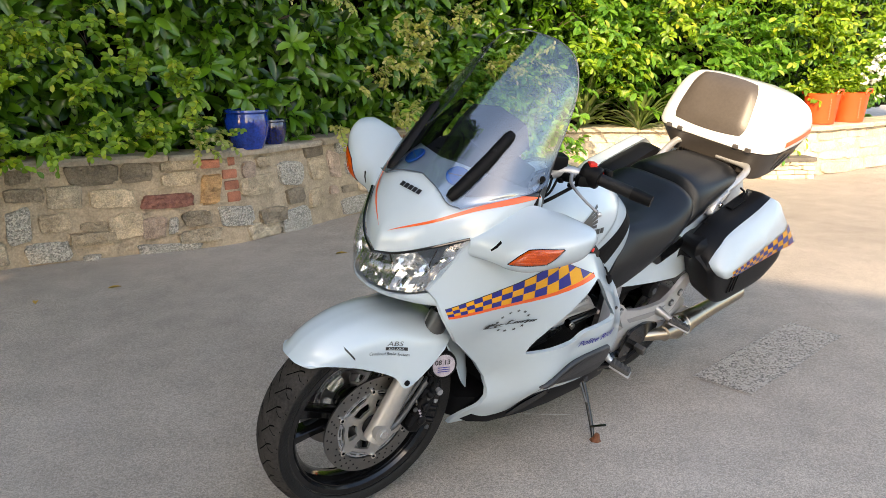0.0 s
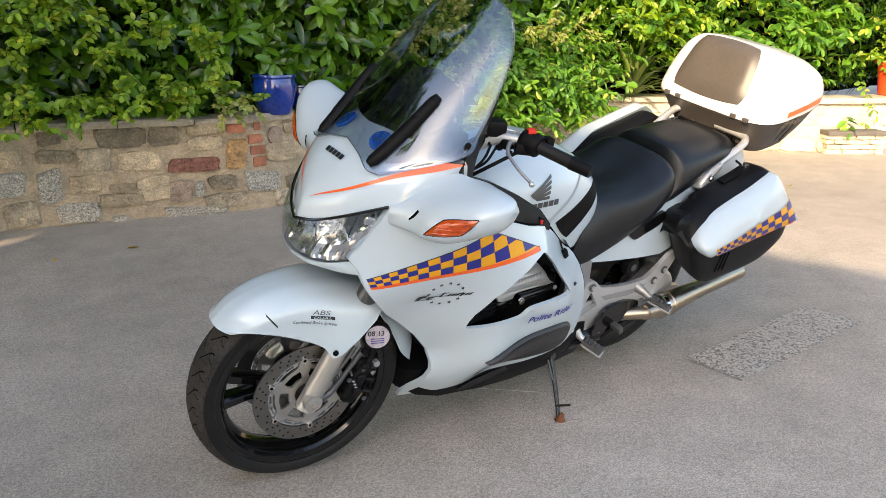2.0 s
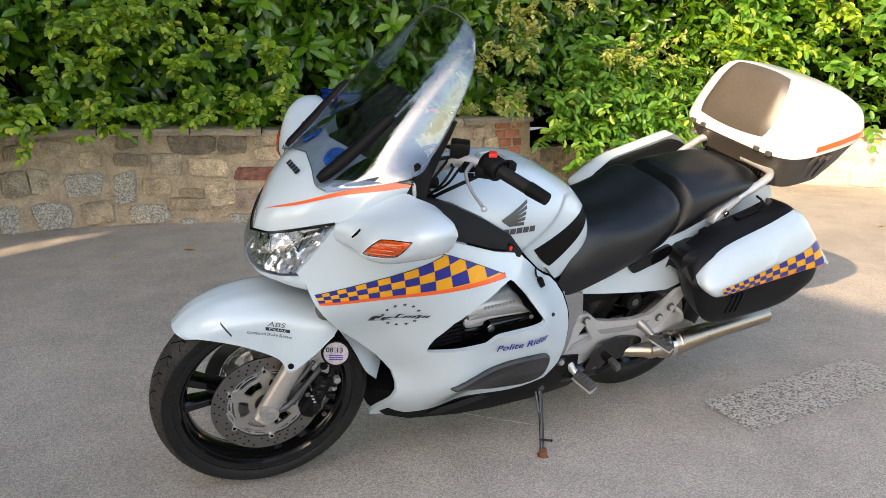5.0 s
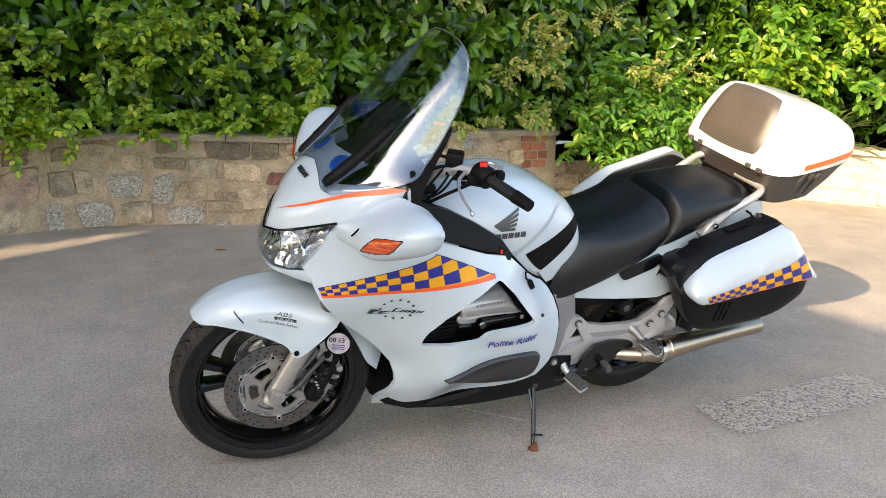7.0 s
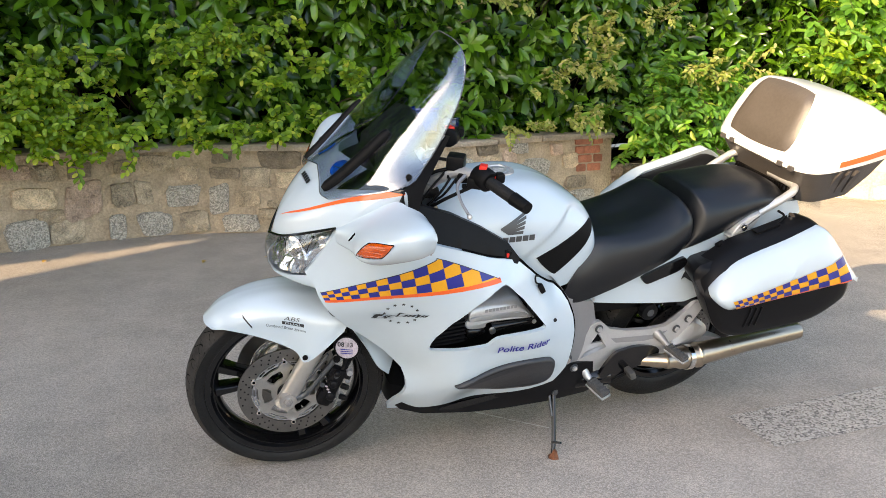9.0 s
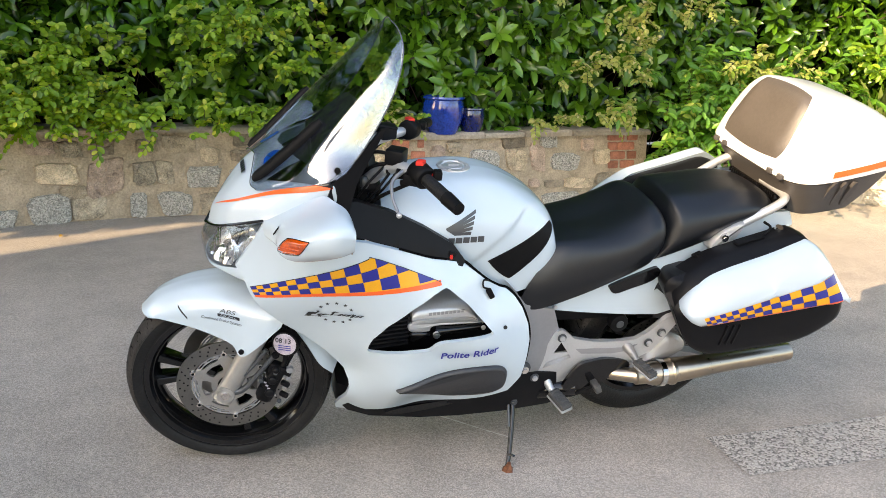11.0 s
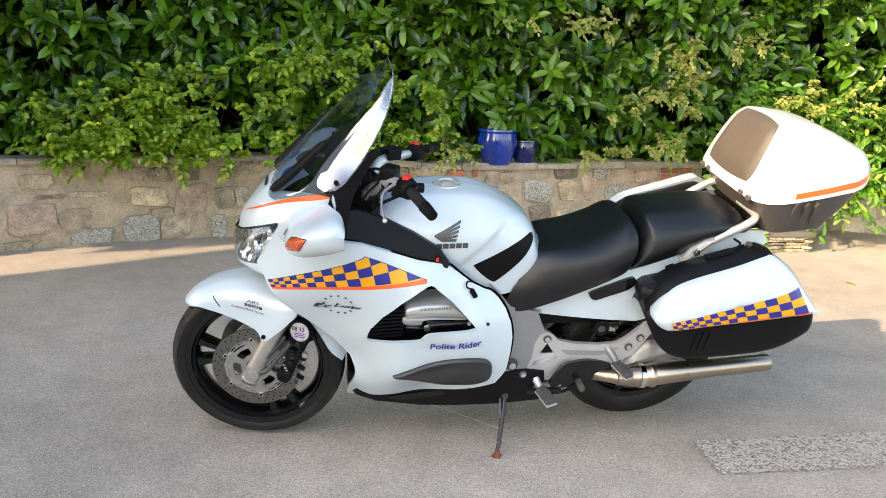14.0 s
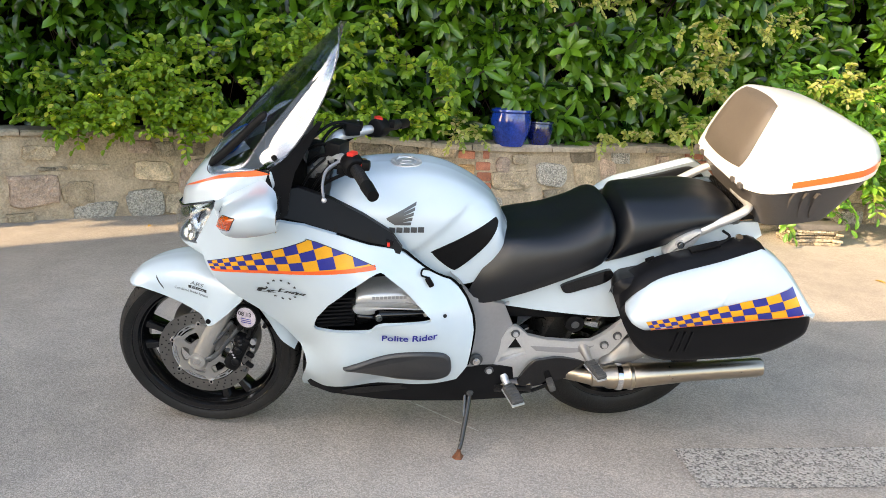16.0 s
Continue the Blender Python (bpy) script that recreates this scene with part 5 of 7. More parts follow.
def checks(name, corners, f, side, parent, ncols, lift=.0016):
    """A strip of blue checks on yellow, which grow towards the rear, with a red lower border."""
    a, b, c, d = (np.array(p) for p in corners)  # front top, front bottom, rear bottom, rear top
    grow = np.cumsum(np.r_[0, 1.085 ** np.arange(ncols)])
    us = grow / grow[-1]

    def at(u, v):
        return (a + (d - a) * u) * (1 - v) + (b + (c - b) * u) * v

    def quad(bm, u0, u1, v0, v1, lf):
        n = 4
        for i in range(n):
            p = u0 + (u1 - u0) * i / n
            q = u0 + (u1 - u0) * (i + 1) / n
            for j in range(2):
                r, s = v0 + (v1 - v0) * j / 2, v0 + (v1 - v0) * (j + 1) / 2
                bm.faces.new([bm.verts.new((x, side * (f(x, z) + lf), z)) for x, z in (at(p, r), at(q, r), at(q, s), at(p, s))])
    strip = bmesh.new()
    quad_n = 12
    for i in range(quad_n):
        quad(strip, i / quad_n, (i + 1) / quad_n, 0, .93, lift)
    s = part(name, strip, YELLOW, parent, "yellow reflective strip with blue checks and a red border")
    bm = bmesh.new()
    for i in range(6):
        quad(bm, i / 6, (i + 1) / 6, .92, 1.0, lift + .0004)
    part("red_border", bm, RED, s)
    for i in range(ncols):
        for r in range(3):
            if (ncols - 1 - i + r) % 2 == 0:
                bm = bmesh.new()
                quad(bm, us[i], us[i + 1], r * .306, (r + 1) * .306, lift + .0008)
                part("blue_check", bm, BLUE, s)
    return s


def checks_peak(f, side, parent):
    """The fairing's strip: a fan of three rows, cut off by a line that falls from its peak to a point at the rear."""
    peak, tip = np.array((.3865, .846)), np.array((.203, .770))
    ncols = 15
    us = np.cumsum(np.r_[0, 1.10 ** np.arange(ncols)])
    us = us / us[-1]

    def at(u, v):
        low = np.array((.671, .704)) * (1 - u) + tip * u
        x = low[0] + .0105 + .022 * u
        return low * (1 - v) + np.array((x, .7265 + (.6815 - x) * .405)) * v

    def over(q):
        t = tip - peak
        return (q[1] - peak[1]) * t[0] - (q[0] - peak[0]) * t[1]

    def cell(bm, u0, u1, v0, v1, lf, cut=True):
        n = 3
        for i in range(n):
            for j in range(2):
                a, b = u0 + (u1 - u0) * i / n, u0 + (u1 - u0) * (i + 1) / n
                c, d = v0 + (v1 - v0) * j / 2, v0 + (v1 - v0) * (j + 1) / 2
                poly, kept = [at(a, c), at(b, c), at(b, d), at(a, d)], []
                for p, q in zip(poly, poly[1:] + poly[:1]):
                    sp, sq = over(p), over(q)
                    if sp >= 0 or not cut:
                        kept.append(p)
                    if cut and sp * sq < 0:
                        kept.append(p + (q - p) * sp / (sp - sq))
                if len(kept) > 2:
                    bm.faces.new([bm.verts.new((x, side * (f(x, z) + lf), z)) for x, z in kept])
    bm = bmesh.new()
    for a, b in zip(us, us[1:]):
        cell(bm, a, b, 0, 1, .0016)
    s = part("check_strip", bm, YELLOW, parent, "yellow reflective strip with blue checks and a red border")
    bm = bmesh.new()
    for a, b in zip(us, us[1:]):
        cell(bm, a, b, -.0045 / (.022 + .075 * a), .0035 / (.022 + .075 * b), .0022, False)
    part("red_border", bm, RED, s)
    edge = [at(u, 1) for u in np.linspace(0, 1, 40)]
    edge = [q for q in edge if over(q) >= 0] + [peak, (peak + tip) / 2, tip]
    part("dark_edge", tube([(x, side * (f(x, z) + .0018), z) for x, z in edge], .0011, 5, 50), DARKINK, s)
    for i in range(ncols):
        for r in range(3):
            if (ncols - 1 - i + r) % 2 == 0:
                bm = bmesh.new()
                cell(bm, us[i], us[i + 1], .07 + r * .31, .07 + (r + 1) * .31, .0026)
                if bm.faces:
                    part("blue_check", bm, BLUE, s)
                else:
                    bm.free()


def fairing():
    outer = [(.716, .772), (.69, .820), (.662, .875), (.640, .922), (.60, .915), (.53, .900), (.46, .893), (.40, .884), (.316, .853), (.225, .822), (.137, .800), (.094, .766), (.050, .728), (.006, .698), (-.020, .685), (-.047, .661), (-.072, .627), (-.092, .580), (-.099, .533), (-.095, .476), (-.088, .405), (-.060, .345), (.01, .318), (.07, .300), (.18, .283), (.30, .262), (.37, .234), (.408, .206), (.426, .196), (.432, .222), (.425, .268), (.413, .320), (.407, .355), (.411, .383), (.426, .424), (.48, .490), (.545, .552), (.60, .600), (.655, .664), (.672, .688), (.684, .710), (.698, .748)]
    hole = [(.377, .541), (.375, .560), (.367, .586), (.334, .641), (.277, .701), (.222, .742), (.200, .753), (.189, .755), (.179, .750), (.122, .697), (.074, .642), (.039, .602), (.036, .597), (.042, .593), (.108, .589), (.175, .582), (.189, .578), (.197, .572), (.210, .555), (.218, .552), (.264, .549), (.341, .538), (.367, .533), (.374, .535)]
    for side in (1, -1):
        p = part("side_fairing", sheet([outer, hole], FAIR, side, .022, .014), WHITE, bike, "pale pearl-white side fairing with an engine opening")
        checks_peak(FAIR, side, p)
        if side == 1:
            put = lambda x, z, lf=.0045: Vector((x, FAIR(x, z) + lf, z))
            part("side_lettering", lettering("Polite Rider", .0355, lambda u, v: put(.1800 - u * .965, .5195 + v * .94 + u * .092), 0, .0007), INK, p, "blue lettering on the fairing")
            # maker's script as plain bars within a ring of stars
            bm = bmesh.new()
            for x, z, w, h in ((.538, .652, .004, .013), (.531, .652, .008, .015), (.520, .656, .010, .008), (.508, .651, .007, .007), (.497, .652, .007, .007), (.487, .654, .009, .003), (.474, .660, .005, .016), (.468, .666, .011, .003), (.468, .655, .010, .003), (.455, .658, .007, .008), (.445, .659, .006, .008), (.435, .660, .007, .008), (.424, .660, .006, .011), (.413, .662, .006, .008), (.404, .663, .006, .008), (.515, .6445, .04, .002)):
                V = [put(x + a * w * .68 - b * .004, z + b * h * .56 - a * .001) for a, b in ((-1, -1), (1, -1), (1, 1), (-1, 1))]
                bm.faces.new([bm.verts.new(v) for v in V])
            part("script_bars", bm, DARKINK, p)
            for k in range(12):
                a = 2 * math.pi * k / 12
                cx, cz = .468 + .044 * math.cos(a), .664 + .038 * math.sin(a)
                bm = bmesh.new()
                pts = [(cx + (r := .0062 if i % 2 == 0 else .0026) * math.sin(i * math.pi / 5), cz + r * math.cos(i * math.pi / 5)) for i in range(10)]
                c = bm.verts.new(put(cx, cz))
                V = [bm.verts.new(put(*q)) for q in pts]
                for i in range(10):
                    bm.faces.new((c, V[i], V[(i + 1) % 10]))
                part("star", bm, DARKINK, p)
            bolt((-.005, FAIR(-.005, .60) + .001, .60), .006, p, (0, 1, 0), DARKINK)
            # charging lead
            part("lead_plug", box((.016, .014, .03), (.045, FAIR(.045, .70) + .008, .70), .004, turn=Matrix.Rotation(radians(30), 4, "Y")), BLACK, p)
            part("lead", tube([(.05, FAIR(.05, .712) + .006, .712), (.070, FAIR(.07, .725) + .01, .726), (.066, FAIR(.066, .738) + .006, .738), (.046, FAIR(.046, .724) - .004, .728)], .0028, 6, 16), BLACK, p)
            part("switch_panel", box((.022, .008, .036), (.168, FAIR(.165, .805) - .012, .812), .003, turn=Matrix.Rotation(radians(-18), 4, "Y")), SATIN, p)
            part("red_switch", box((.008, .006, .012), (.168, FAIR(.165, .805) - .006, .818), .002), REDPLASTIC, p)
        # near-black tube paints the shade in the gap along the fairing's rear edge
        gap = [(.316, .853), (.225, .822), (.137, .800), (.094, .766), (.050, .728), (.006, .698), (-.020, .685), (-.047, .661), (-.072, .627), (-.092, .580), (-.099, .533), (-.095, .476), (-.088, .405)]
        part("panel_gap", tube([(x - .003, side * (FAIR(x, z) - .008), z) for x, z in gap], .004, 6, 60), RECESS_SHADE, p)
        # black bump pad
        pad = [(.292, .406), (.235, .434), (.166, .459), (.10, .476), (.047, .481), (.0, .474), (-.024, .458), (-.034, .436), (-.038, .395), (-.029, .368), (.006, .348), (.067, .337), (.137, .333), (.20, .361), (.25, .387)]
        part("bump_pad", pillow(pad, [(0, -.012), (.0, .005), (.003, .010), (.009, .014)], side, 72, FAIR), PADGREY, p, "dark grey rubbing pad")
        # black panel between tank and fairing
        f = lambda x, z: .236 - .55 * max(0, z - (.80 + (x - .15) * .30))
        tr = [(.462, .895), (.40, .880), (.316, .846), (.22, .816), (.135, .790), (.128, .805), (.16, .845), (.24, .892), (.33, .935), (.42, .965), (.47, .96)]
        part("infill_panel", sheet([tr], f, side, .03, .02), SATIN, bike, "satin black panel beside the tank")


fairing()


def cowl():
    net = [[(.780, 0, .832), (.757, .06, .848), (.717, .120, .878), (.642, .190, .920), (.60, .215, .935), (.52, .24, .945)],
           [(.764, 0, .888), (.742, .06, .902), (.695, .125, .935), (.61, .198, .968), (.56, .222, .978), (.48, .245, .985)],
           [(.715, 0, .955), (.70, .06, .966), (.655, .125, .985), (.575, .197, 1.008), (.53, .225, 1.016), (.482, .250, 1.018)],
           [(.66, 0, 1.008), (.645, .06, 1.016), (.605, .12, 1.022), (.535, .19, 1.036), (.512, .222, 1.032), (.486, .247, 1.030)],
           [(.60, 0, 1.058), (.585, .06, 1.058), (.555, .12, 1.05), (.515, .185, 1.040), (.50, .218, 1.036), (.488, .242, 1.034)]]
    bm = patch(net, 26, 34, .004)
    hc = surface(bm)
    top = part("nose_cowl", bm.copy(), WHITE, bike, "pale pearl-white nose cowl")
    tree = tree_of(bm)

    # black panel over the cowl paints the dark hollow under the windscreen's lower corners
    fine = [catmull(r, 51) for r in net]
    for side in (1, -1):
        rows = []
        for j in range(21, 50):
            col = catmull([r[j] for r in fine], 41)
            rows.append([(x + .001, side * (y + .0012), z + .003) for x, y, z in col[23:]])
        bmd, _ = grid_bm(rows)
        part("screen_base", bmd, GLOSSBLACK, top, "gloss black panel standing for the dark hollow under the windscreen")

    def onto(p, lift=.0016):
        return drop(tree, p, (.75, p[1] * 2.2, .6), lift)
    for side in (1, -1):
        # red flash along the cowl
        line = catmull([(.764, .018, .892), (.70, .105, .935), (.62, .172, .985), (.56, .215, 1.012), (.485, .247, 1.036)], 24)
        half = np.interp(np.linspace(0, 1, 24), [0, .15, .6, 1], [.0005, .004, .009, .012])
        bmr = bmesh.new()
        rows = []
        for q, h in zip(line, half):
            rows.append([onto((q[0], side * q[1], q[2] + t * h)) for t in (-1, 0, 1)])
        grid_bm(rows, bm=bmr)
        part("red_flash", bmr, RED, top, "orange-red reflective flash")
        c = Vector(onto((.617, side * .080, 1.038)))
        hit, nrm, _, _ = tree.find_nearest(c)
        nrm = nrm if nrm.z > 0 else -nrm
        part("blue_disc", disc_bm(.029, c, .005, 32, nrm), BLUEDOT, top, "round blue reflector")
        bmr = bmesh.new()
        ex = nrm.orthogonal().normalized()
        ey = Vector((0, 1, 0)) - nrm * nrm.y
        ey.normalize()
        ex = nrm.cross(ey)
        d = (ey * .9 + ex * .45 * side).normalized()
        e = nrm.cross(d)
        bmr.faces.new([bmr.verts.new(c + nrm * .0056 + d * a * .024 + e * b * .0012) for a, b in ((-1, -1), (1, -1), (1, 1), (-1, 1))])
        part("disc_line", bmr, DARKINK, top)
    bmr = bmesh.new()
    for k in range(5):
        y0, y1 = -.037 + k * .0152, -.037 + k * .0152 + .0125
        rows = [[onto((x, y, 1.03 - (x - .63) * .9), .003) for y in (y0, y1)] for x in (.678, .6885)]
        grid_bm(rows, bm=bmr)
    part("emblem_bars", bmr, DARKINK, top, "dark maker's emblem in plain bars")
    # chin under the lamp
    net = [[(.792, 0, .742), (.782, .06, .744), (.752, .105, .750), (.705, .142, .762)],
           [(.784, 0, .730), (.774, .06, .731), (.742, .112, .738), (.692, .155, .750)],
           [(.750, 0, .720), (.742, .06, .720), (.718, .115, .722), (.680, .168, .730)],
           [(.69, 0, .716), (.685, .06, .716), (.672, .11, .716), (.655, .15, .716)]]
    part("chin", patch(net, 14, 18, .004), WHITE, bike)
    # head lamp
    net = [[(.786, 0, .831), (.763, .06, .847), (.723, .120, .877), (.648, .190, .919)],
           [(.800, 0, .792), (.784, .06, .798), (.746, .124, .822), (.676, .182, .878)],
           [(.794, 0, .742), (.784, .06, .744), (.754, .106, .751), (.708, .143, .763)]]
    lamp = part("headlamp", patch(net, 18, 28, .003), LENS, bike, "clear twin headlamp with faceted chrome reflectors")
    for side in (1, -1):
        part("lamp_gasket", tube([(p[0] + .001, side * p[1], p[2] - .001) for p in net[0]], .0036, 8, 16), GLOSSBLACK, lamp)
    lamp.visible_shadow = False
    back = [[(x - (.080, .050, .010)[i] * (1 - .75 * (y / .19) ** 2) - .004, y * .985, z + (-.003, 0, .004)[i]) for x, y, z in r] for i, r in enumerate(net)]
    bmb = patch(back, 13, 22, 0)
    for v in bmb.verts:
        v.co.x += .010 * noise.noise((abs(v.co.y) * 45, v.co.z * 38, 2.0))
    part("reflector", bmb, REFLECT, lamp, smooth=False)
    for side in (1, -1):
        bowl = lathe([(.012, -.045), (.022, -.04), (.040, -.02), (.050, .004), (.053, .004)], (.730, side * .092, .806), "x", 9, turn=Matrix.Rotation(radians(18 * side), 3, "Z"))
        part("lamp_bowl", bowl, REFLECT, lamp, smooth=False)
        rim = [Matrix.Rotation(radians(18 * side), 3, "Z") @ Vector((.006, .054 * math.cos(a), .054 * math.sin(a))) + Vector((.730, side * .092, .806)) for a in np.linspace(0, 6.283, 33)]
        part("bowl_rim", tube([tuple(p) for p in rim], .0011, 6, 48), CHROME, lamp)
        part("bulb_shield", lathe([(0, .012), (.012, .008), (.014, -.03)], (.730, side * .092, .806), "x", 16, turn=Matrix.Rotation(radians(18 * side), 3, "Z")), CHROME, lamp)
        for k in range(9):
            y0 = .020 + k * .0125
            part("lens_flute", tube([(.772 - y0 * y0 * 3.2, side * y0, .752 + y0 * .05), (.766 - y0 * y0 * 3.2, side * (y0 + .004), .772 + y0 * .06)], .0013, 6), GREYINK, lamp)
        part("bowl_divider", tube([(.758, side * .030, .838), (.748, side * .040, .800), (.752, side * .046, .765)], .0022, 6, 14), GLOSSBLACK, lamp)
        part("bowl_divider", tube([(.690, side * .128, .872), (.706, side * .126, .835), (.716, side * .122, .790)], .0022, 6, 14), GLOSSBLACK, lamp)
        part("side_bulb", lathe([(0, .012), (.016, .006), (.020, -.02)], (.668, side * .152, .865), "x", 16, turn=Matrix.Rotation(radians(40 * side), 3, "Z")), REFLECT, lamp)
    # indicator and mirror pods
    for side in (1, -1):
        tip = .028 if side < 0 else 0
        net = [[(.640, .180, .922), (.575, .209, .966), (.512, .240, 1.004), (.486, .276, 1.004), (.467, .316, 1.004), (.459, .352, .997), (.455, .382, .986)],
               [(.646, .188, .915), (.602, .232, .949), (.556, .276, .979), (.518, .325, .999), (.491, .368, 1.008), (.468, .402, 1.002), (.456, .404, .986)],
               [(.648, .192, .903), (.617, .246, .930), (.597, .300, .955), (.566, .350, .976), (.534, .396, .992), (.496, .424, .992), (.457, .415, .976)],
               [(.647, .187, .890), (.624, .249, .906), (.618, .300, .918), (.596, .350, .938), (.558, .402, .960), (.506, .426, .970), (.458, .414, .968)],
               [(.645, .184, .875), (.620, .247, .878), (.614, .300, .880), (.592, .346, .892), (.550, .392, .920), (.500, .416, .940), (.457, .406, .948)],
               [(.636, .170, .867), (.600, .215, .864), (.580, .265, .864), (.555, .315, .872), (.520, .362, .896), (.485, .392, .918), (.456, .392, .930)],
               [(.610, .150, .866), (.560, .170, .866), (.530, .205, .868), (.505, .250, .876), (.480, .300, .892), (.465, .345, .908), (.455, .360, .916)]]
        net = [[(x, side * (y + tip * max(0, y - .17) / .25), z + tip * max(0, y - .17) / .25) for x, y, z in r] for r in net]
        bmp = patch(net, 30, 34, 0, False)
        tp = tree_of(bmp)
        pod = part("mirror_pod", bmp.copy(), WHITE, bike, "pale pearl-white mirror pod with an amber indicator")
        def onpod(p, lift):
            return drop(tp, p, (.85, side * .52, -.03), lift)
        A, B, C, D = (.622, side * .288, .887), (.599, side * .330, .946), (.553, side * .411, .969), (.565, side * .380, .918)
        rows = []
        for u0 in np.linspace(-1, 1, 11):
            rows.append([])
            for v0 in np.linspace(-1, 1, 9):
                soften = .5 if u0 * v0 < 0 else .12
                u, v = .5 + .46 * u0 * math.sqrt(1 - soften * v0 * v0 * .5), .46 + .44 * v0 * math.sqrt(1 - soften * u0 * u0 * .5)
                p = (1 - u) * (1 - v) * np.array(A) + u * (1 - v) * np.array(B) + u * v * np.array(C) + (1 - u) * v * np.array(D)
                edge = min(1 - abs(u0), 1 - abs(v0)) / 2
                rows[-1].append(onpod(p, .0005 + .005 * min(1, edge * 8)))
        bmi, _ = grid_bm(rows)
        rim = [tuple(p) for p in rows[0]] + [tuple(r[-1]) for r in rows[1:]] + [tuple(p) for p in rows[-1][-2::-1]] + [tuple(r[0]) for r in rows[-2::-1]]
        lens = part("indicator_lens", bmi, AMBER, pod, "amber indicator lens")
        part("lens_rim", tube(rim, .0013, 6, 72), GLOSSBLACK, lens)
        for w in (.24, .46, .68):
            rib = [onpod((1 - w) * ((1 - v) * np.array(A) + v * np.array(D)) + w * ((1 - v) * np.array(B) + v * np.array(C)), .0056) for v in np.linspace(.14, .80, 8)]
            part("lens_rib", tube([tuple(p) for p in rib], .0012, 6, 8), AMBER, lens)
        # Flat near-black patch paints the shade in the vent slit.
        vent = [onpod(np.array(p) * (1, side, 1), .0012) for p in ((.604, .226, .908), (.596, .234, .922), (.590, .240, .935), (.585, .243, .932), (.590, .236, .918), (.600, .227, .905))]
        bmv = bmesh.new()
        bmv.faces.new([bmv.verts.new(p) for p in vent])
        part("vent_slit", bmv, RECESS_SHADE, pod)
        part("mirror_glass", box((.004, .13, .062), (.460, side * .325, .953), .002), CHROME, pod)
        # inner black cowl panel
        o = [(.490, 1.036), (.500, 1.002), (.491, .954), (.479, .904), (.467, .862), (.445, .905), (.440, .962), (.425, 1.02), (.395, 1.075), (.372, 1.115), (.354, 1.150), (.366, 1.152), (.40, 1.115), (.445, 1.066)]
        f = rbf([(.49, 1.036, .246), (.46, .88, .236), (.44, .93, .226), (.40, 1.07, .20), (.36, 1.15, .182), (.41, 1.10, .206)])
        part("inner_cowl", sheet([o], f, side, .03, .01), SATIN, bike, "satin black inner cowl panel")
        bolt((.476, side * .232, 1.066), .008, bike.children[-1], (.2, side, .2), BLACK)
    return hc


cowl()


def screen():
    net = [[(.655, 0, 1.020), (.665, .07, 1.005), (.672, .118, .985), (.660, .150, .982)],
           [(.600, 0, 1.082), (.605, .09, 1.060), (.583, .183, 1.030), (.495, .243, 1.042)],
           [(.520, 0, 1.176), (.520, .10, 1.153), (.495, .182, 1.122), (.426, .216, 1.092)],
           [(.440, 0, 1.258), (.435, .10, 1.242), (.415, .166, 1.222), (.364, .193, 1.190)],
           [(.365, 0, 1.327), (.362, .085, 1.320), (.351, .148, 1.302), (.331, .174, 1.266)],
           [(.318, 0, 1.372), (.316, .06, 1.369), (.314, .108, 1.354), (.315, .142, 1.326)]]
    bm = patch(net, 30, 30, .004)
    tree = tree_of(bm)
    ws = part("windscreen", bm.copy(), SCREEN, bike, "tall tinted clear windscreen")
    ws.visible_shadow = False
    for side in (1, -1):
        edge = [(r[-1][0], side * r[-1][1], r[-1][2]) for r in net[1:]] + [(x, side * y, z) for x, y, z in net[-1][-2:0:-1]] + [(.318, 0, 1.372)]
        part("screen_edge", tube(edge, .0017, 6, 60), SCREENEDGE, ws)
        part("screen_edge", tube([(x + .002, side * y, z + .002) for x, y, z in net[0]], .0014, 6, 30), SCREENEDGE, ws)
    for side in (1, -1):
        pts, rr = catmull([(.665, .112, .995), (.62, .125, 1.05), (.57, .135, 1.105), (.515, .142, 1.165)], 16), np.interp(np.linspace(0, 1, 16), [0, .06, .4, .94, 1], [.010, .016, .018, .015, .010])
        rings = []
        for i, p in enumerate(pts):
            hit, nrm, _, _ = tree.find_nearest(Vector((p[0], side * p[1], p[2])))
            if nrm.z < 0:
                nrm = -nrm
            t = Vector(pts[min(i + 1, 15)] - pts[max(i - 1, 0)])
            t.y *= side
            t.normalize()
            sd = t.cross(nrm).normalized()
            rings.append([hit + nrm * .002 + sd * rr[i] * math.cos(a) + nrm * max(0, math.sin(a)) * rr[i] * .9 for a in np.linspace(0, 2 * math.pi, 14, endpoint=False)])
        bar = part("screen_rail", loft(rings), BLACK, bike, "matt black screen adjuster rail")
        for k in (5, 11):
            p = np.mean(rings[k], 0)
            hit, nrm, _, _ = tree.find_nearest(Vector(p))
            nrm = nrm if nrm.z > 0 else -nrm
            bolt(Vector(hit) + nrm * (rr[k] * .9), .005, bar, nrm, SATIN)
    # dash and instruments under the screen
    dash = part("dashboard", loft([[(x, y * hw, z + dz * (1 - .6 * abs(y))) for y, dz in ((-1, -.05), (-1, 0), (-.6, .02), (0, .03), (.6, .02), (1, 0), (1, -.05))] for x, hw, z in ((.585, .11, 1.000), (.55, .145, 1.008), (.50, .165, 1.020), (.45, .17, 1.045), (.41, .155, 1.06), (.40, .145, 1.04))]), DASH, bike, "matt black dashboard behind the screen")
    part("instrument_hood", loft([[(x, y * hw, z + dz) for y, dz in ((-1, -.04), (-.8, .015), (0, .035), (.8, .015), (1, -.04))] for x, hw, z in ((.52, .085, 1.07), (.46, .115, 1.11), (.41, .12, 1.145), (.39, .11, 1.13))]), DASH, dash)
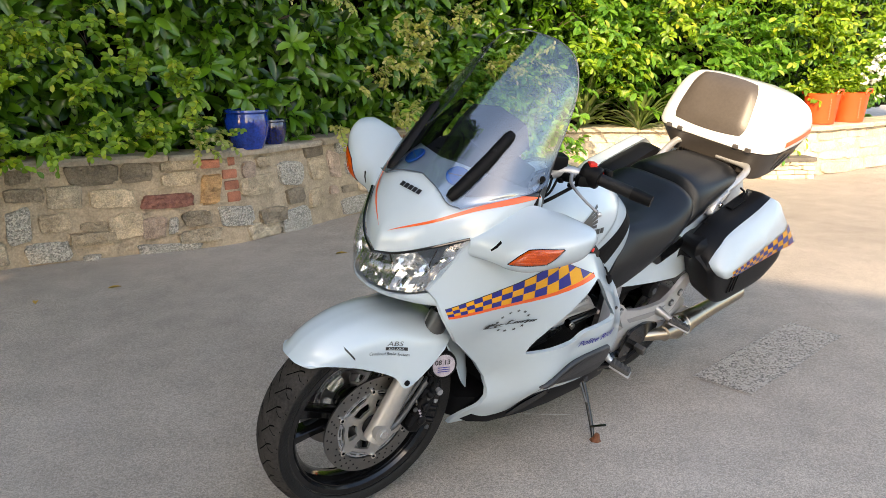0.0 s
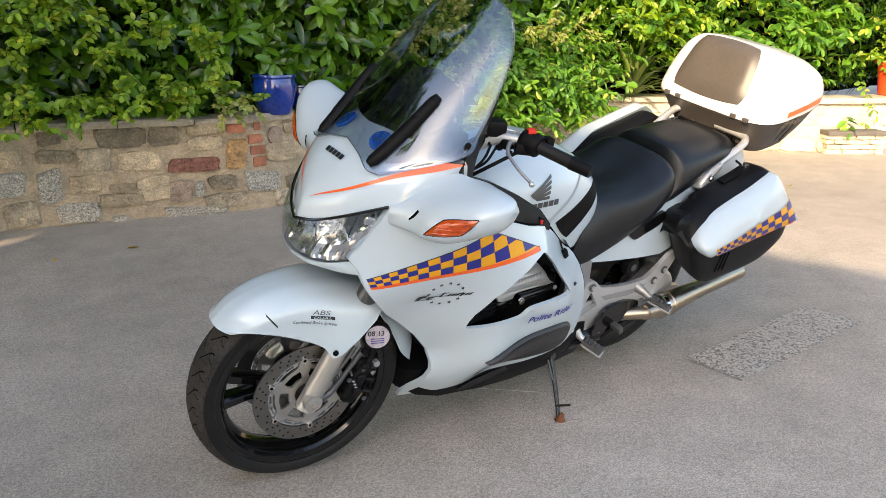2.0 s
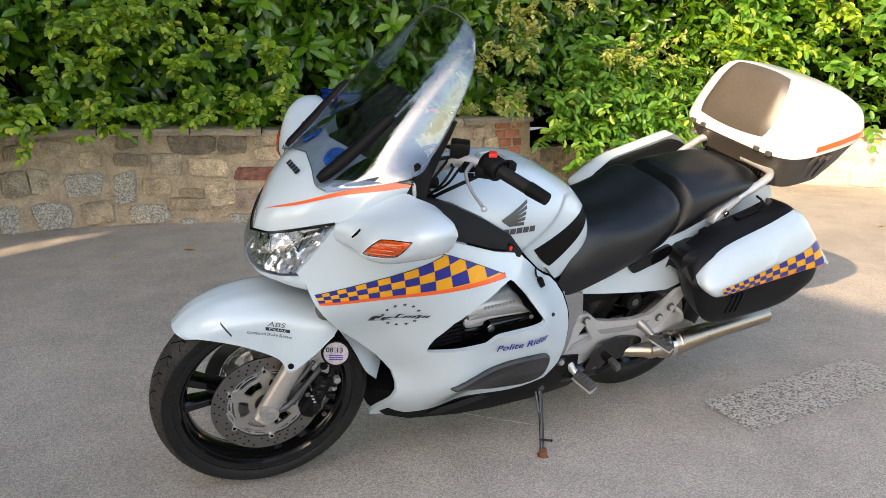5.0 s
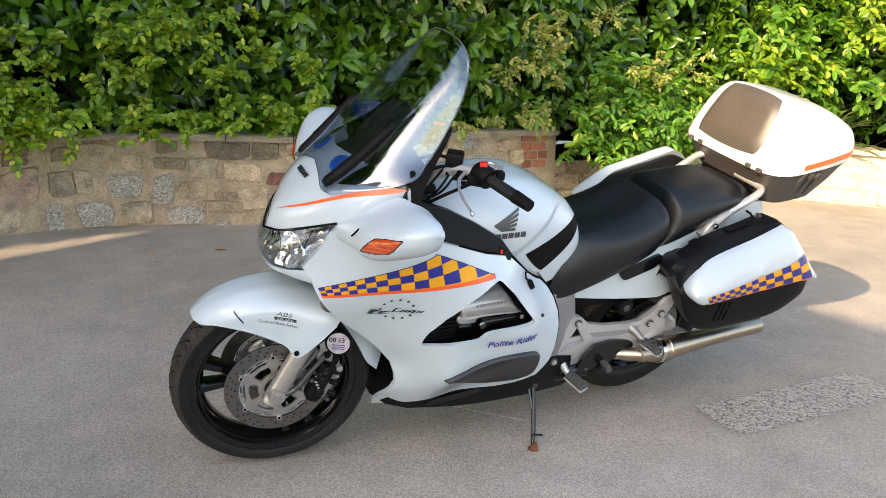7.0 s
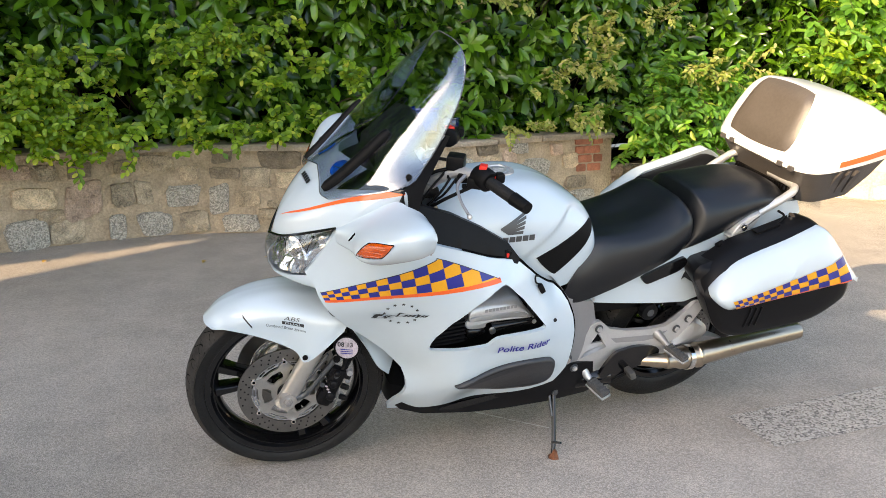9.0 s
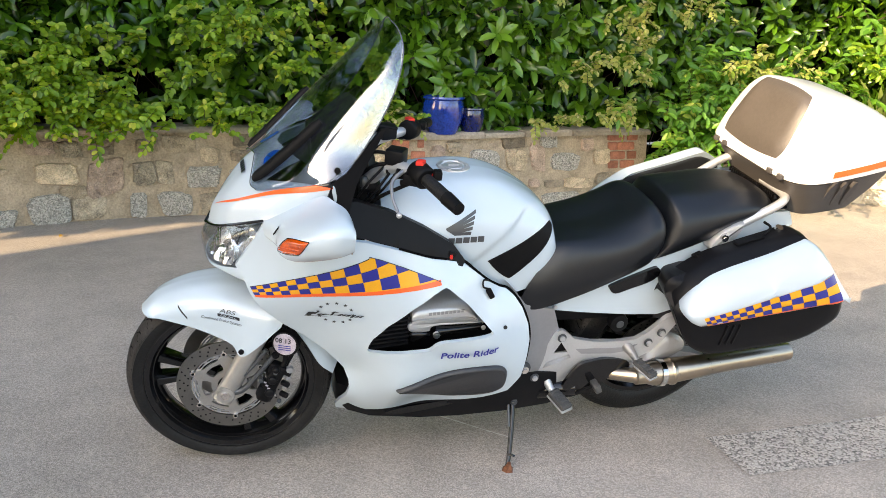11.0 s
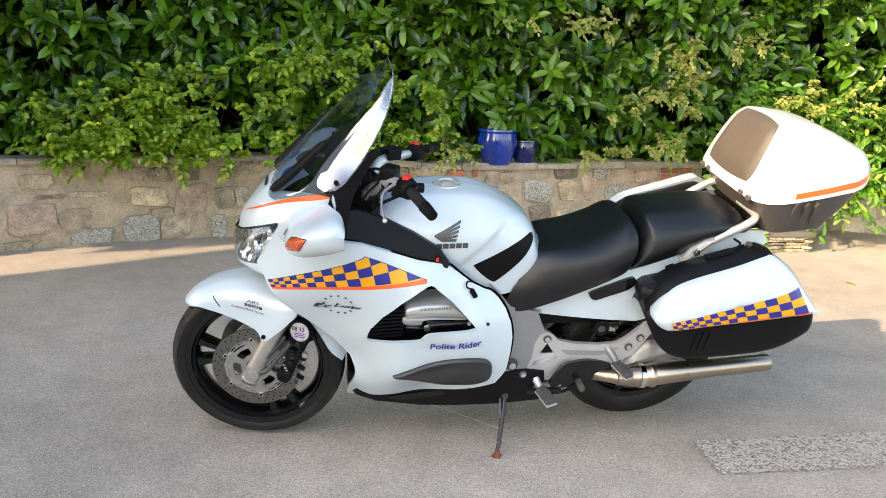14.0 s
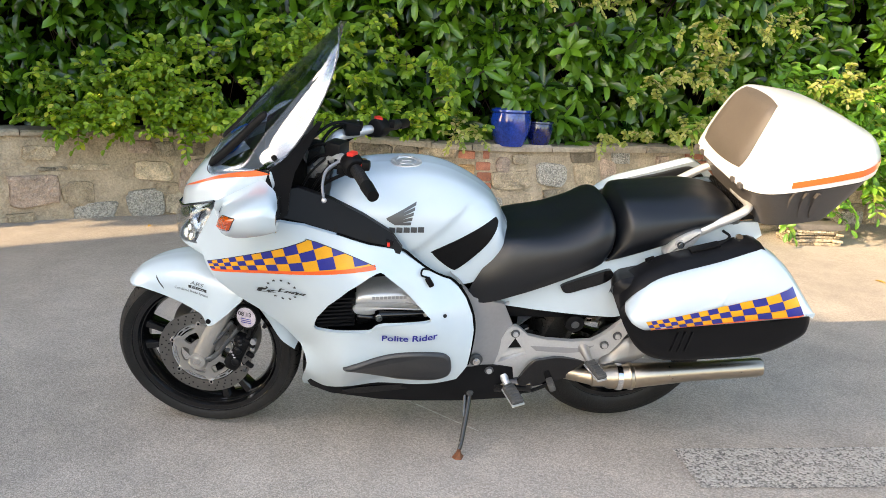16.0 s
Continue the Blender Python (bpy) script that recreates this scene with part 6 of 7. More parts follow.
    part("lower_cockpit", box((.10, .30, .14), (.45, 0, .97), .03), RECESS_SHADE, bike)


screen()


# -- tank, seats --
def tank():
    net = [[(.335, 0, .932), (.335, .07, .926), (.340, .125, .904), (.345, .155, .882), (.345, .16, .86)],
           [(.25, 0, .970), (.25, .085, .962), (.25, .145, .924), (.25, .175, .870), (.25, .175, .825)],
           [(.12, 0, .982), (.12, .09, .974), (.12, .150, .930), (.12, .184, .862), (.12, .178, .765)],
           [(.02, 0, .975), (.02, .09, .966), (.02, .152, .920), (.02, .184, .838), (.02, .172, .678)],
           [(-.07, 0, .940), (-.07, .085, .932), (-.07, .145, .888), (-.07, .172, .806), (-.060, .160, .648)],
           [(-.155, 0, .882), (-.155, .075, .876), (-.155, .126, .850), (-.155, .154, .790), (-.135, .154, .672)],
           [(-.205, 0, .805), (-.20, .06, .800), (-.190, .10, .788), (-.188, .132, .756), (-.170, .140, .690)]]
    bm = patch(net, 64, 52, 0)
    # hollowed flank round the knee pad, under a crease
    crease = [(.100, .770), (.018, .845), (-.060, .915), (-.110, .915), (-.165, .885), (-.22, .83)]
    for v in bm.verts:
        z = float(np.interp(-v.co.x, [-c[0] for c in crease], [c[1] for c in crease], left=-1.0))
        d = min(max((z - v.co.z) / .022, 0), 1)
        v.co.y -= math.copysign(.010 * d * d * (3 - 2 * d), v.co.y) if abs(v.co.y) > .03 else 0
    bmesh.ops.solidify(bm, geom=bm.faces[:], thickness=.003)
    h = surface(bm)
    t = part("fuel_tank", bm.copy(), WHITE, bike, "pale pearl-white fuel tank")
    for side in (1, -1):
        put = lambda x, z, lf=.0018: (x, side * (h(x, z, side) + lf), z)
        knee = smooth2([(.036, .762), (.033, .772), (-.051, .815), (-.138, .856), (-.157, .852), (-.156, .834), (-.127, .788), (-.083, .742), (-.042, .707), (-.026, .706), (.008, .732)], 60)
        part("knee_pad", sheet([knee], lambda x, z: h(x, z, side), side, .02, .004, .003), BLACK, t, "black rubber knee pad")
        # plain wing emblem and name bars
        for k in range(5):
            bm = bmesh.new()
            q = np.array([(.1755 - .004 * k, .8755 - .003 * k), (.090 + .0035 * k, .921 - .0135 * k), (.091 + .0035 * k, .912 - .0135 * k), (.171 - .005 * k, .8685 - .003 * k)])
            rows = [[put(*(q[0] * (1 - u) + q[1] * u)), put(*(q[3] * (1 - u) + q[2] * u))] for u in np.linspace(0, 1, 6)]
            grid_bm(rows, bm=bm)
            part("emblem_feather", bm, GREYINK, t)
        for k in range(5):
            x0, z0 = .166 - k * .0205, .8325 + k * .001
            bm, _ = grid_bm([[put(x, z) for z in (z0, z0 + .0085, z0 + .017)] for x in (x0, x0 - .0085, x0 - .0175)])
            part("name_bar", bm, GREYINK, t)
    cap = part("fuel_cap", lathe([(0, .006), (.026, .006), (.028, .003), (.031, .003), (.033, .007), (.046, .006), (.048, 0), (.048, -.01)], (.116, 0, .978), "z", 40), ALLOY, t, "brushed round fuel cap")
    for k in range(6):
        bolt((.116 + .039 * math.cos(k * 1.047), .039 * math.sin(k * 1.047), .984), .004, cap, (0, 0, 1))
    part("key_flap", box((.03, .014, .004), (.116, 0, .986), .002), ALLOY, cap)
    part("ignition_barrel", lathe([(0, .012), (.012, .012), (.016, .006), (.016, -.02)], (.245, .01, .975), "z", 20), BRASS, bike)


tank()


def seats():
    net = [[(-.185, 0, .785), (-.18, .07, .785), (-.172, .122, .775), (-.112, .152, .690), (-.078, .158, .620)],
           [(-.24, 0, .795), (-.24, .08, .797), (-.22, .145, .780), (-.175, .172, .685), (-.13, .165, .592)],
           [(-.34, 0, .812), (-.34, .10, .815), (-.33, .168, .790), (-.305, .186, .708), (-.25, .172, .632)],
           [(-.42, 0, .846), (-.42, .11, .846), (-.415, .172, .815), (-.40, .188, .745), (-.37, .172, .682)],
           [(-.475, 0, .884), (-.475, .10, .882), (-.475, .162, .850), (-.468, .180, .790), (-.445, .167, .715)],
           [(-.508, 0, .884), (-.508, .09, .878), (-.508, .150, .848), (-.500, .170, .790), (-.478, .162, .732)],
           [(-.520, 0, .845), (-.520, .08, .840), (-.516, .132, .820), (-.506, .150, .780), (-.488, .150, .735)]]
    part("rider_seat", patch(net, 36, 30, .012), VINYL, bike, "black vinyl rider's seat")
    net = [[(-.518, 0, .825), (-.518, .08, .820), (-.522, .128, .800), (-.514, .146, .765), (-.495, .148, .735)],
           [(-.538, 0, .895), (-.538, .09, .888), (-.546, .140, .855), (-.546, .160, .806), (-.512, .155, .744)],
           [(-.562, 0, .915), (-.562, .09, .908), (-.572, .146, .872), (-.578, .166, .818), (-.556, .156, .758)],
           [(-.66, 0, .923), (-.66, .09, .917), (-.66, .148, .886), (-.665, .163, .840), (-.67, .145, .793)],
           [(-.78, 0, .935), (-.78, .085, .929), (-.78, .138, .902), (-.78, .152, .872), (-.78, .133, .838)],
           [(-.88, 0, .918), (-.88, .08, .912), (-.875, .123, .890), (-.87, .132, .872), (-.87, .118, .856)],
           [(-.92, 0, .875), (-.92, .06, .870), (-.915, .098, .866), (-.91, .108, .858), (-.90, .103, .848)]]
    part("pillion_seat", patch(net, 36, 30, .012), VINYL, bike, "black vinyl pillion seat")
    part("seat_base", box((.30, .24, .08), (-.50, 0, .740), .02), BLACK, bike)
    for side in (1, -1):
        f = rbf([(-.2, .58, .120), (-.32, .60, .134), (-.5, .65, .150), (-.7, .77, .126), (-.9, .85, .108), (-.5, .56, .155)])
        o = [(-.160, .594), (-.21, .618), (-.30, .652), (-.40, .692), (-.49, .730), (-.60, .762), (-.70, .800), (-.80, .838), (-.90, .858), (-.97, .862), (-.99, .82), (-.90, .74), (-.75, .66), (-.62, .562), (-.55, .543), (-.43, .547), (-.30, .553), (-.205, .560), (-.175, .575)]
        tail = part("tail_panel", sheet([o], f, side, .03, .012), WHITE, bike, "pale pearl-white tail panel")
        slot = smooth2([(-.372, .638), (-.378, .651), (-.44, .681), (-.505, .707), (-.522, .703), (-.524, .687), (-.50, .666), (-.44, .642), (-.392, .624)], 36)
        part("grab_slot", sheet([slot], f, side, .03, .012, .012), GLOSSBLACK, tail, "gloss black lifting handle")
        bolt((-.215, side * (f(-.215, .570) + .002), .570), .007, tail, (0, side, 0))
    part("tail_light", box((.05, .14, .05), (-.965, 0, .79), .015), RED, bike, "red tail lamp")
    part("tail_filling", box((.40, .20, .12), (-.76, 0, .74), .03), BLACK, bike)
    # grab rail with its rack plate
    rail = None
    for side in (1, -1):
        path = [(-.740, side * .132, .815), (-.80, side * .140, .855), (-.865, side * .145, .893), (-.905, side * .138, .916), (-.920, side * .105, .924), (-.922, side * .0, .926)]
        rail = part("grab_rail", tube(path, [.014, .0145, .0135, .0135, .013, .013], 14, 36), ALLOY, bike, "silver grab rail")
        pod = smooth2([(-.671, .772), (-.686, .806), (-.715, .834), (-.75, .852), (-.776, .850), (-.772, .822), (-.750, .790), (-.715, .768), (-.688, .762)], 40)
        part("rail_mount", pillow(pod, [(0, .105), (0, .148), (.006, .160), (.014, .163)], side, 40), ALLOY, rail)
        bolt((-.712, side * .162, .806), .012, rail, (0, side, 0), CHROME)
        part("lead_plug", box((.030, .012, .022), (-.628, side * .168, .752), .004, turn=Matrix.Rotation(radians(24), 4, "Y")), BLACK, rail)
        part("lead", tube([(-.640, side * .170, .756), (-.700, side * .168, .760), (-.752, side * .168, .776), (-.772, side * .160, .796)], .0032, 6, 16), BLACK, rail)
        part("mount_recess", disc_bm(.016, (-.712, side * .1615, .806), .001, 20, (0, side, 0)), GREYPAINT, rail)
    rack = part("rack_plate", box((.20, .28, .014), (-1.01, -.03, .888), .004, turn=Matrix.Rotation(radians(8), 4, "Y")), BLACK, bike, "black rack plate with a toothed edge")
    for k in range(22):
        part("rack_tooth", box((.016, .006, .016), (-.918, -.155 + k * .0115, .902), .002), GLOSSBLACK, rack)
    for y in (-.10, .04):
        bolt((-.925, y, .906), .007, rack, (.2, 0, 1), CHROME)
    part("alarm_lead", tube([(-.64, .165, .745), (-.70, .185, .765), (-.78, .19, .80), (-.85, .18, .84), (-.83, .17, .86)], .004, 8, 30), BLACK, bike)
    part("lead_connector", box((.035, .02, .022), (-.63, .175, .742), .004, turn=Matrix.Rotation(radians(-25), 4, "Y")), BLACK, bike)


seats()


# -- luggage --
def pannier(side):
    def shoulder(x, z):
        zb = .612 - (x + .587) * .098
        zt = float(np.interp(x, [-1.08, -1.02, -.94, -.80, -.655, -.575, -.53], [.70, .77, .84, .812, .768, .70, .65]))
        s = min(max((z - zb) / max(zt + .012 - zb, .02), 0), 1.0)
        return .322 - .060 * s ** 2.2
    root = part("pannier", pillow([(-.510, .672), (-.523, .708), (-.565, .722), (-.66, .756), (-.78, .792), (-.855, .816), (-.89, .812), (-.95, .785), (-1.06, .712), (-1.108, .650), (-1.122, .595), (-1.10, .550), (-.99, .490), (-.80, .468), (-.68, .466), (-.60, .505), (-.535, .600)],
                                  [(.05, -.17), (.02, -.13), (.004, -.075), (.0, -.045), (.008, -.034), (.025, -.028), (.06, -.026), (.10, -.025)], side, 84, shoulder), SATIN, bike, "black and white hard pannier with a checked strip")
    lid = [(-.536, .640), (-.560, .690), (-.605, .730), (-.665, .760), (-.80, .802), (-.895, .836), (-.930, .838), (-.985, .806), (-1.038, .750), (-1.088, .678), (-1.082, .658), (-.90, .634), (-.75, .618), (-.615, .602), (-.572, .606)]

    bm = pillow(lid, [(0, -.05), (.0, -.004), (.004, .006), (.014, .013), (.04, .018), (.09, .021), (.14, .022)], side, 72, shoulder)
    h = surface(bm)
    part("pannier_lid", bm.copy(), WHITE, root, "pale pearl-white lid")
    edge = catmull([(-.522, .640), (-.532, .672), (-.560, .708), (-.605, .741), (-.665, .771), (-.80, .811), (-.895, .841), (-.932, .837)], 40)
    rows = [[(x, side * .268, z - .014), (x, side * .252, z + .001), (x, side * .215, z + .007), (x, side * .165, z + .002), (x, side * .140, z - .03)] for x, z in edge]
    bms, _ = grid_bm(rows)
    bmesh.ops.solidify(bms, geom=bms.faces[:], thickness=.004)
    part("top_strip", bms, SATIN, root)
    checks("check_strip", [(-.580, .640), (-.603, .609), (-1.054, .667), (-1.010, .752)], lambda x, z: h(x, z, side), side, root, 16, .0035)
    if side < 0:
        bpy.data.objects["pannier_lid.001"].location = (0, -.02, .022)
        return
    part("lid_latch", disc_bm(.012, (-.880, side * .180, .838), .010, 20, (0, side * .35, .93)), CHROME, root)
    part("latch_panel", box((.09, .03, .008), (-.775, side * .192, .814), .003, turn=Matrix.Rotation(radians(16), 4, "Y")), BLACK, root)
    for k in range(3):
        part("base_rib", box((.006, .01, .07), (-.70 - k * .022, side * .296, .545), .002, turn=Matrix.Rotation(radians(-10), 4, "Y")), SATIN, root)
    part("pannier_seam", box((.10, .004, .004), (-1.03, side * .299, .630), .001, turn=Matrix.Rotation(radians(10), 4, "Y")), BLACK, root)


pannier(1), pannier(-1)
for ob in bike.children:
    if ob.name.startswith("pannier.") or ob.name == "tail_panel.001":
        ob.location = (0, -.085, .032)
    if ob.name == "grab_rail.001":
        ob.location = (0, -.03, .022)


def rounded(x0, x1, hw, z, n=44, e=.42, front_flat=.0, dz=0.0, yc=-.035):
    out = []
    for k in range(n):
        a = 2 * math.pi * k / n
        c, s = math.cos(a), math.sin(a)
        x = (x0 + x1) / 2 + math.copysign(abs(c) ** e, c) * (x0 - x1) / 2
        w = hw * (1 - front_flat * max(0, (x - (x0 + x1) / 2) / (x0 - x1) * 2))
        t = (x0 - x) / (x0 - x1)
        # rear end drawn in
        w *= 1 - .26 * max(0, (t - .62) / .38) ** 2
        out.append((x, yc + math.copysign(abs(s) ** e, s) * w, z + dz * t))
    return out


def top_box():
    rings = [rounded(-.965, -1.17, .165, .862, dz=.03), rounded(-.950, -1.205, .185, .864, dz=.035), rounded(-.912, -1.25, .222, .925, dz=.055), rounded(-.878, -1.285, .245, .970, dz=.08), rounded(-.870, -1.295, .252, .980, dz=.082), rounded(-.885, -1.28, .235, .985, dz=.082)]
    base = part("top_box", loft(rings), BOXGREY, bike, "large dark grey and white top box with a brown back pad")
    rings = [rounded(-.866, -1.298, .256, .985, dz=.082), rounded(-.866, -1.298, .258, 1.000, dz=.082), rounded(-.885, -1.292, .256, 1.052, dz=.060), rounded(-.915, -1.265, .240, 1.128, dz=.020), rounded(-.94, -1.22, .215, 1.182, dz=-.012), rounded(-.962, -1.175, .175, 1.213, dz=-.022), rounded(-.99, -1.12, .11, 1.222, dz=-.012)]
    R = np.array(rings)
    bm = loft([list(map(tuple, r)) for r in np.stack([catmull(R[:, k], 26) for k in range(R.shape[1])], 1)])
    tree = tree_of(bm)
    part("box_lid", bm.copy(), BOXWHITE, base, "glossy white lid")

    def on(p, lift, way):
        return drop(tree, p, way, lift)
    rows = []
    for u in np.linspace(0, 1, 13):
        rows.append([])
        for v in np.linspace(-1, 1, 17):
            e = min(1, 5 * min(u + .02, 1.02 - u, 1.02 - abs(v)))
            uu = u + .05 * v * v * (1 - 2 * u)
            w = .158 - .030 * u
            rows[-1].append(on((-.868 - .105 * uu, -.056 + v * w * (1 - .12 * (2 * u - 1) ** 4), 1.022 + .198 * uu), .000 + .014 * e, (1, 0, .6)))
    bm, _ = grid_bm(rows)
    part("back_pad", bm, PAD, base, "taupe brown back pad")
    for side in (1, -1):
        rows = []
        for u in np.linspace(0, 1, 14):
            x = -.975 - .29 * u
            z0 = 1.030 + .060 * u
            rows.append([on((x, -.035 + side * .25, z0 + v), .002, (0, side, 0)) for v in (-.0095, 0, .0095 + .002 * u)])
        bm, _ = grid_bm(rows)
        part("side_reflector", bm, RED, base, "red reflective strip")
        for k in range(3):
            rings = []
            for z, w in ((.888, .004), (.905, .013), (.935, .0165), (.965, .0155), (.988, .005)):
                x = -1.005 - k * .036 + (z - .94) * .28
                rings.append([(x + a * w, -.035 + side * (.188 + (z - .89) * .60 + b * .022), z + .02) for a, b in ((-1, -.6), (-.6, .7), (.6, .7), (1, -.6))])
            part("base_rib", loft(rings), BOXGREY, base)
        for y in (.12, .17):
            part("hinge", box((.012, .022, .016), (-.866, -.035 + side * y, .992), .004), BOXGREY, base)


top_box()


# -- handlebars --
def bars():
    for side in (1, -1):
        dz = 0 if side == 1 else -.028
        grip_in, grip_out = Vector((.238 if side == 1 else .212, side * .238, 1.046 + dz)), Vector((.178 if side == 1 else .146, side * .367, 1.026 + dz))
        way = (grip_out - grip_in).normalized()
        bm = steered(tube([(.36, side * .095, .985), (.335, side * .12, 1.015), (.29, side * .165, 1.045 + dz), tuple(grip_in)], [.020, .018, .016, .013], 14, 20))
        bar = part("handlebar", bm, ALLOY, bike, "cast handlebar with a black rubber grip and switches")
        part("grip", steered(tube([tuple(grip_in + way * .005), tuple(grip_in + way * .05), tuple(grip_in + way * .10)], .0162, 20)), RUBBER, bar)
        part("bar_weight", steered(tube([tuple(grip_in + way * .098), tuple(grip_in + way * .12), tuple(grip_in + way * .152)], [.0178, .017, .0155], 20)), BLACK, bar)
        sw = part("switch_housing", steered(tube([tuple(grip_in - way * .045), tuple(grip_in - way * .038), tuple(grip_in + way * .0), tuple(grip_in + way * .008)], [.024, .030, .030, .025], 24, 8)), BLACK, bar, "black switch housing")
        part("switch_lug", steered(box((.05, .03, .03), grip_in - way * .02 + Vector((.016, 0, -.014)), .008, turn=Matrix.Rotation(radians(-26 * side), 4, "Z"))), BLACK, sw)
        part("thumb_switch", steered(box((.022, .028, .024), grip_in + way * .004 + Vector((-.028, 0, .012)), .006)), BLACK, sw)
        part("red_switch", steered(box((.020, .026, .012), grip_in - way * .020 + Vector((.002, 0, .030)), .003, turn=Matrix.Rotation(radians(-26 * side), 4, "Z"))), REDPLASTIC, sw)
        part("rocker_switch", steered(box((.01, .014, .014), grip_in - way * .004 + Vector((-.018, 0, .008)), .003)), REDPLASTIC if side == 1 else SATIN, sw)
        part("fluid_reservoir", steered(box((.048, .052, .040), (.300, side * .142, 1.066 + dz), .007, turn=Matrix.Rotation(radians(-24 * side), 4, "Z"))), SATIN, bar, "black brake fluid reservoir")
        lev = catmull([(.285, side * .190, 1.045), (.315, side * .225, 1.03), (.318, side * .275, 1.008), (.308, side * .318, .988)], 18)
        lv = part("lever", steered(tube([tuple(p) for p in lev], [.006, .0045, .0038, .0038], 10, 18)), GREYPAINT, bar, "silver hand lever")
        bm = bmesh.new()
        bmesh.ops.create_uvsphere(bm, u_segments=14, v_segments=10, radius=.0072)
        bmesh.ops.translate(bm, vec=(.306, side * .325, .984), verts=bm.verts)
        part("lever_ball", steered(bm), ALLOY, lv)
        part("lever_perch", steered(box((.035, .04, .026), (.285, side * .175, 1.035), .008)), BLACK, bar)
        for k, (a, b, c) in enumerate((((.28, .15, 1.05), (.36, .13, 1.03), (.42, .06, .93)), ((.26, .2, 1.02), (.33, .17, .97), (.38, .10, .90)), ((.27, .13, 1.05), (.35, .10, 1.06), (.43, .05, 1.0)), ((.31, .15, 1.03), (.345, .165, .985), (.385, .12, .91)), ((.30, .16, 1.025), (.33, .165, .985), (.345, .13, .95)), ((.325, .14, 1.04), (.37, .16, .995), (.41, .14, .92)))):
            part("cable", steered(tube([(q[0], side * q[1], q[2]) for q in (a, b, c)], .005 if k < 3 else .0035, 8, 14)), BLACK, bar)
        for k in range(3):
            part("cable_clip", steered(box((.014, .012, .012), (.318 - k * .016, side * (.150 + k * .022), 1.028 - k * .006), .003)), SATIN, bar)
    part("top_yoke", steered(box((.09, .24, .03), (.375, 0, .965), .012)), SATIN, bike)
    part("fork_cap", steered(lathe([(0, .012), (.016, .012), (.022, .004), (.022, -.02)], (.375, .10, .985), "z", 18)), GREYINK, bike)


bars()


# ---- stones of the walls ----
STRETCH_A = [(2.31, 0.023, 0.17, 0.078, "T"), (2.41, 0.22, 0.32, 0.214, "P"), (2.45, 0.481, 0.21, 0.092, "T"), (2.53, 0.364, 0.19, 0.027, "G"), (2.69, 0.182, 0.2, 0.169, "T"), (2.78, 0.37, 0.26, 0.04, "G"), (2.8, 0.048, 0.27, 0.135, "S"), (3.12, 0.512, 0.17, 0.094, "P"), (3.14, 0.095, 0.24, 0.194, "S"), (3.21, 0.332, 0.26, 0.135, "T"), (3.3, 0.202, 0.17, 0.086, "T"), (3.3, 0.497, 0.13, 0.104, "G"), (3.39, 0.09, 0.21, 0.159, "G"), (3.5, 0.498, 0.15, 0.098, "D"), (3.51, 0.291, 0.23, 0.235, "P"), (3.71, 0.088, 0.11, 0.168, "S"), (3.76, 0.317, 0.15, 0.152, "G"), (3.79, 0.51, 0.14, 0.095, "T")]
STRETCH_B = [(3.9, 0.321, 0.11, 0.162, "G"), (3.96, 0.095, 0.22, 0.166, "S"), (4, 0.519, 0.21, 0.115, "T"), (4.16, 0.285, 0.22, 0.145, "S"), (4.21, 0.444, 0.13, 0.103, "T"), (4.23, 0.091, 0.19, 0.151, "G"), (4.41, 0.261, 0.14, 0.2, "S"), (4.44, 0.56, 0.14, 0.091, "D"), (4.46, 0.439, 0.2, 0.079, "D"), (4.55, 0.074, 0.24, 0.128, "S"), (4.61, 0.255, 0.17, 0.113, "T"), (4.68, 0.416, 0.2, 0.133, "G"), (4.8, 0.013, 0.1, 0.037, "S"), (4.82, 0.136, 0.27, 0.08, "T"), (4.83, 0.212, 0.16, 0.058, "T")]
STRETCH_C = [(4.85, 0.541, 0.29, 0.134, "D"), (4.95, 0.381, 0.26, 0.115, "T"), (5.02, 0.195, 0.21, 0.158, "T"), (5.11, 0.536, 0.19, 0.123, "D"), (5.19, 0.167, 0.15, 0.135, "P"), (5.28, 0.005, 0.41, 0.099, "S"), (5.29, 0.335, 0.33, 0.086, "R"), (5.31, 0.17, 0.06, 0.098, "S"), (5.37, 0.479, 0.22, 0.085, "T"), (5.38, 0.57, 0.23, 0.066, "T"), (5.47, 0.206, 0.18, 0.095, "G"), (5.48, 0.088, 0.27, 0.085, "G"), (5.57, 0.393, 0.13, 0.189, "O"), (5.58, 0.564, 0.13, 0.064, "B")]
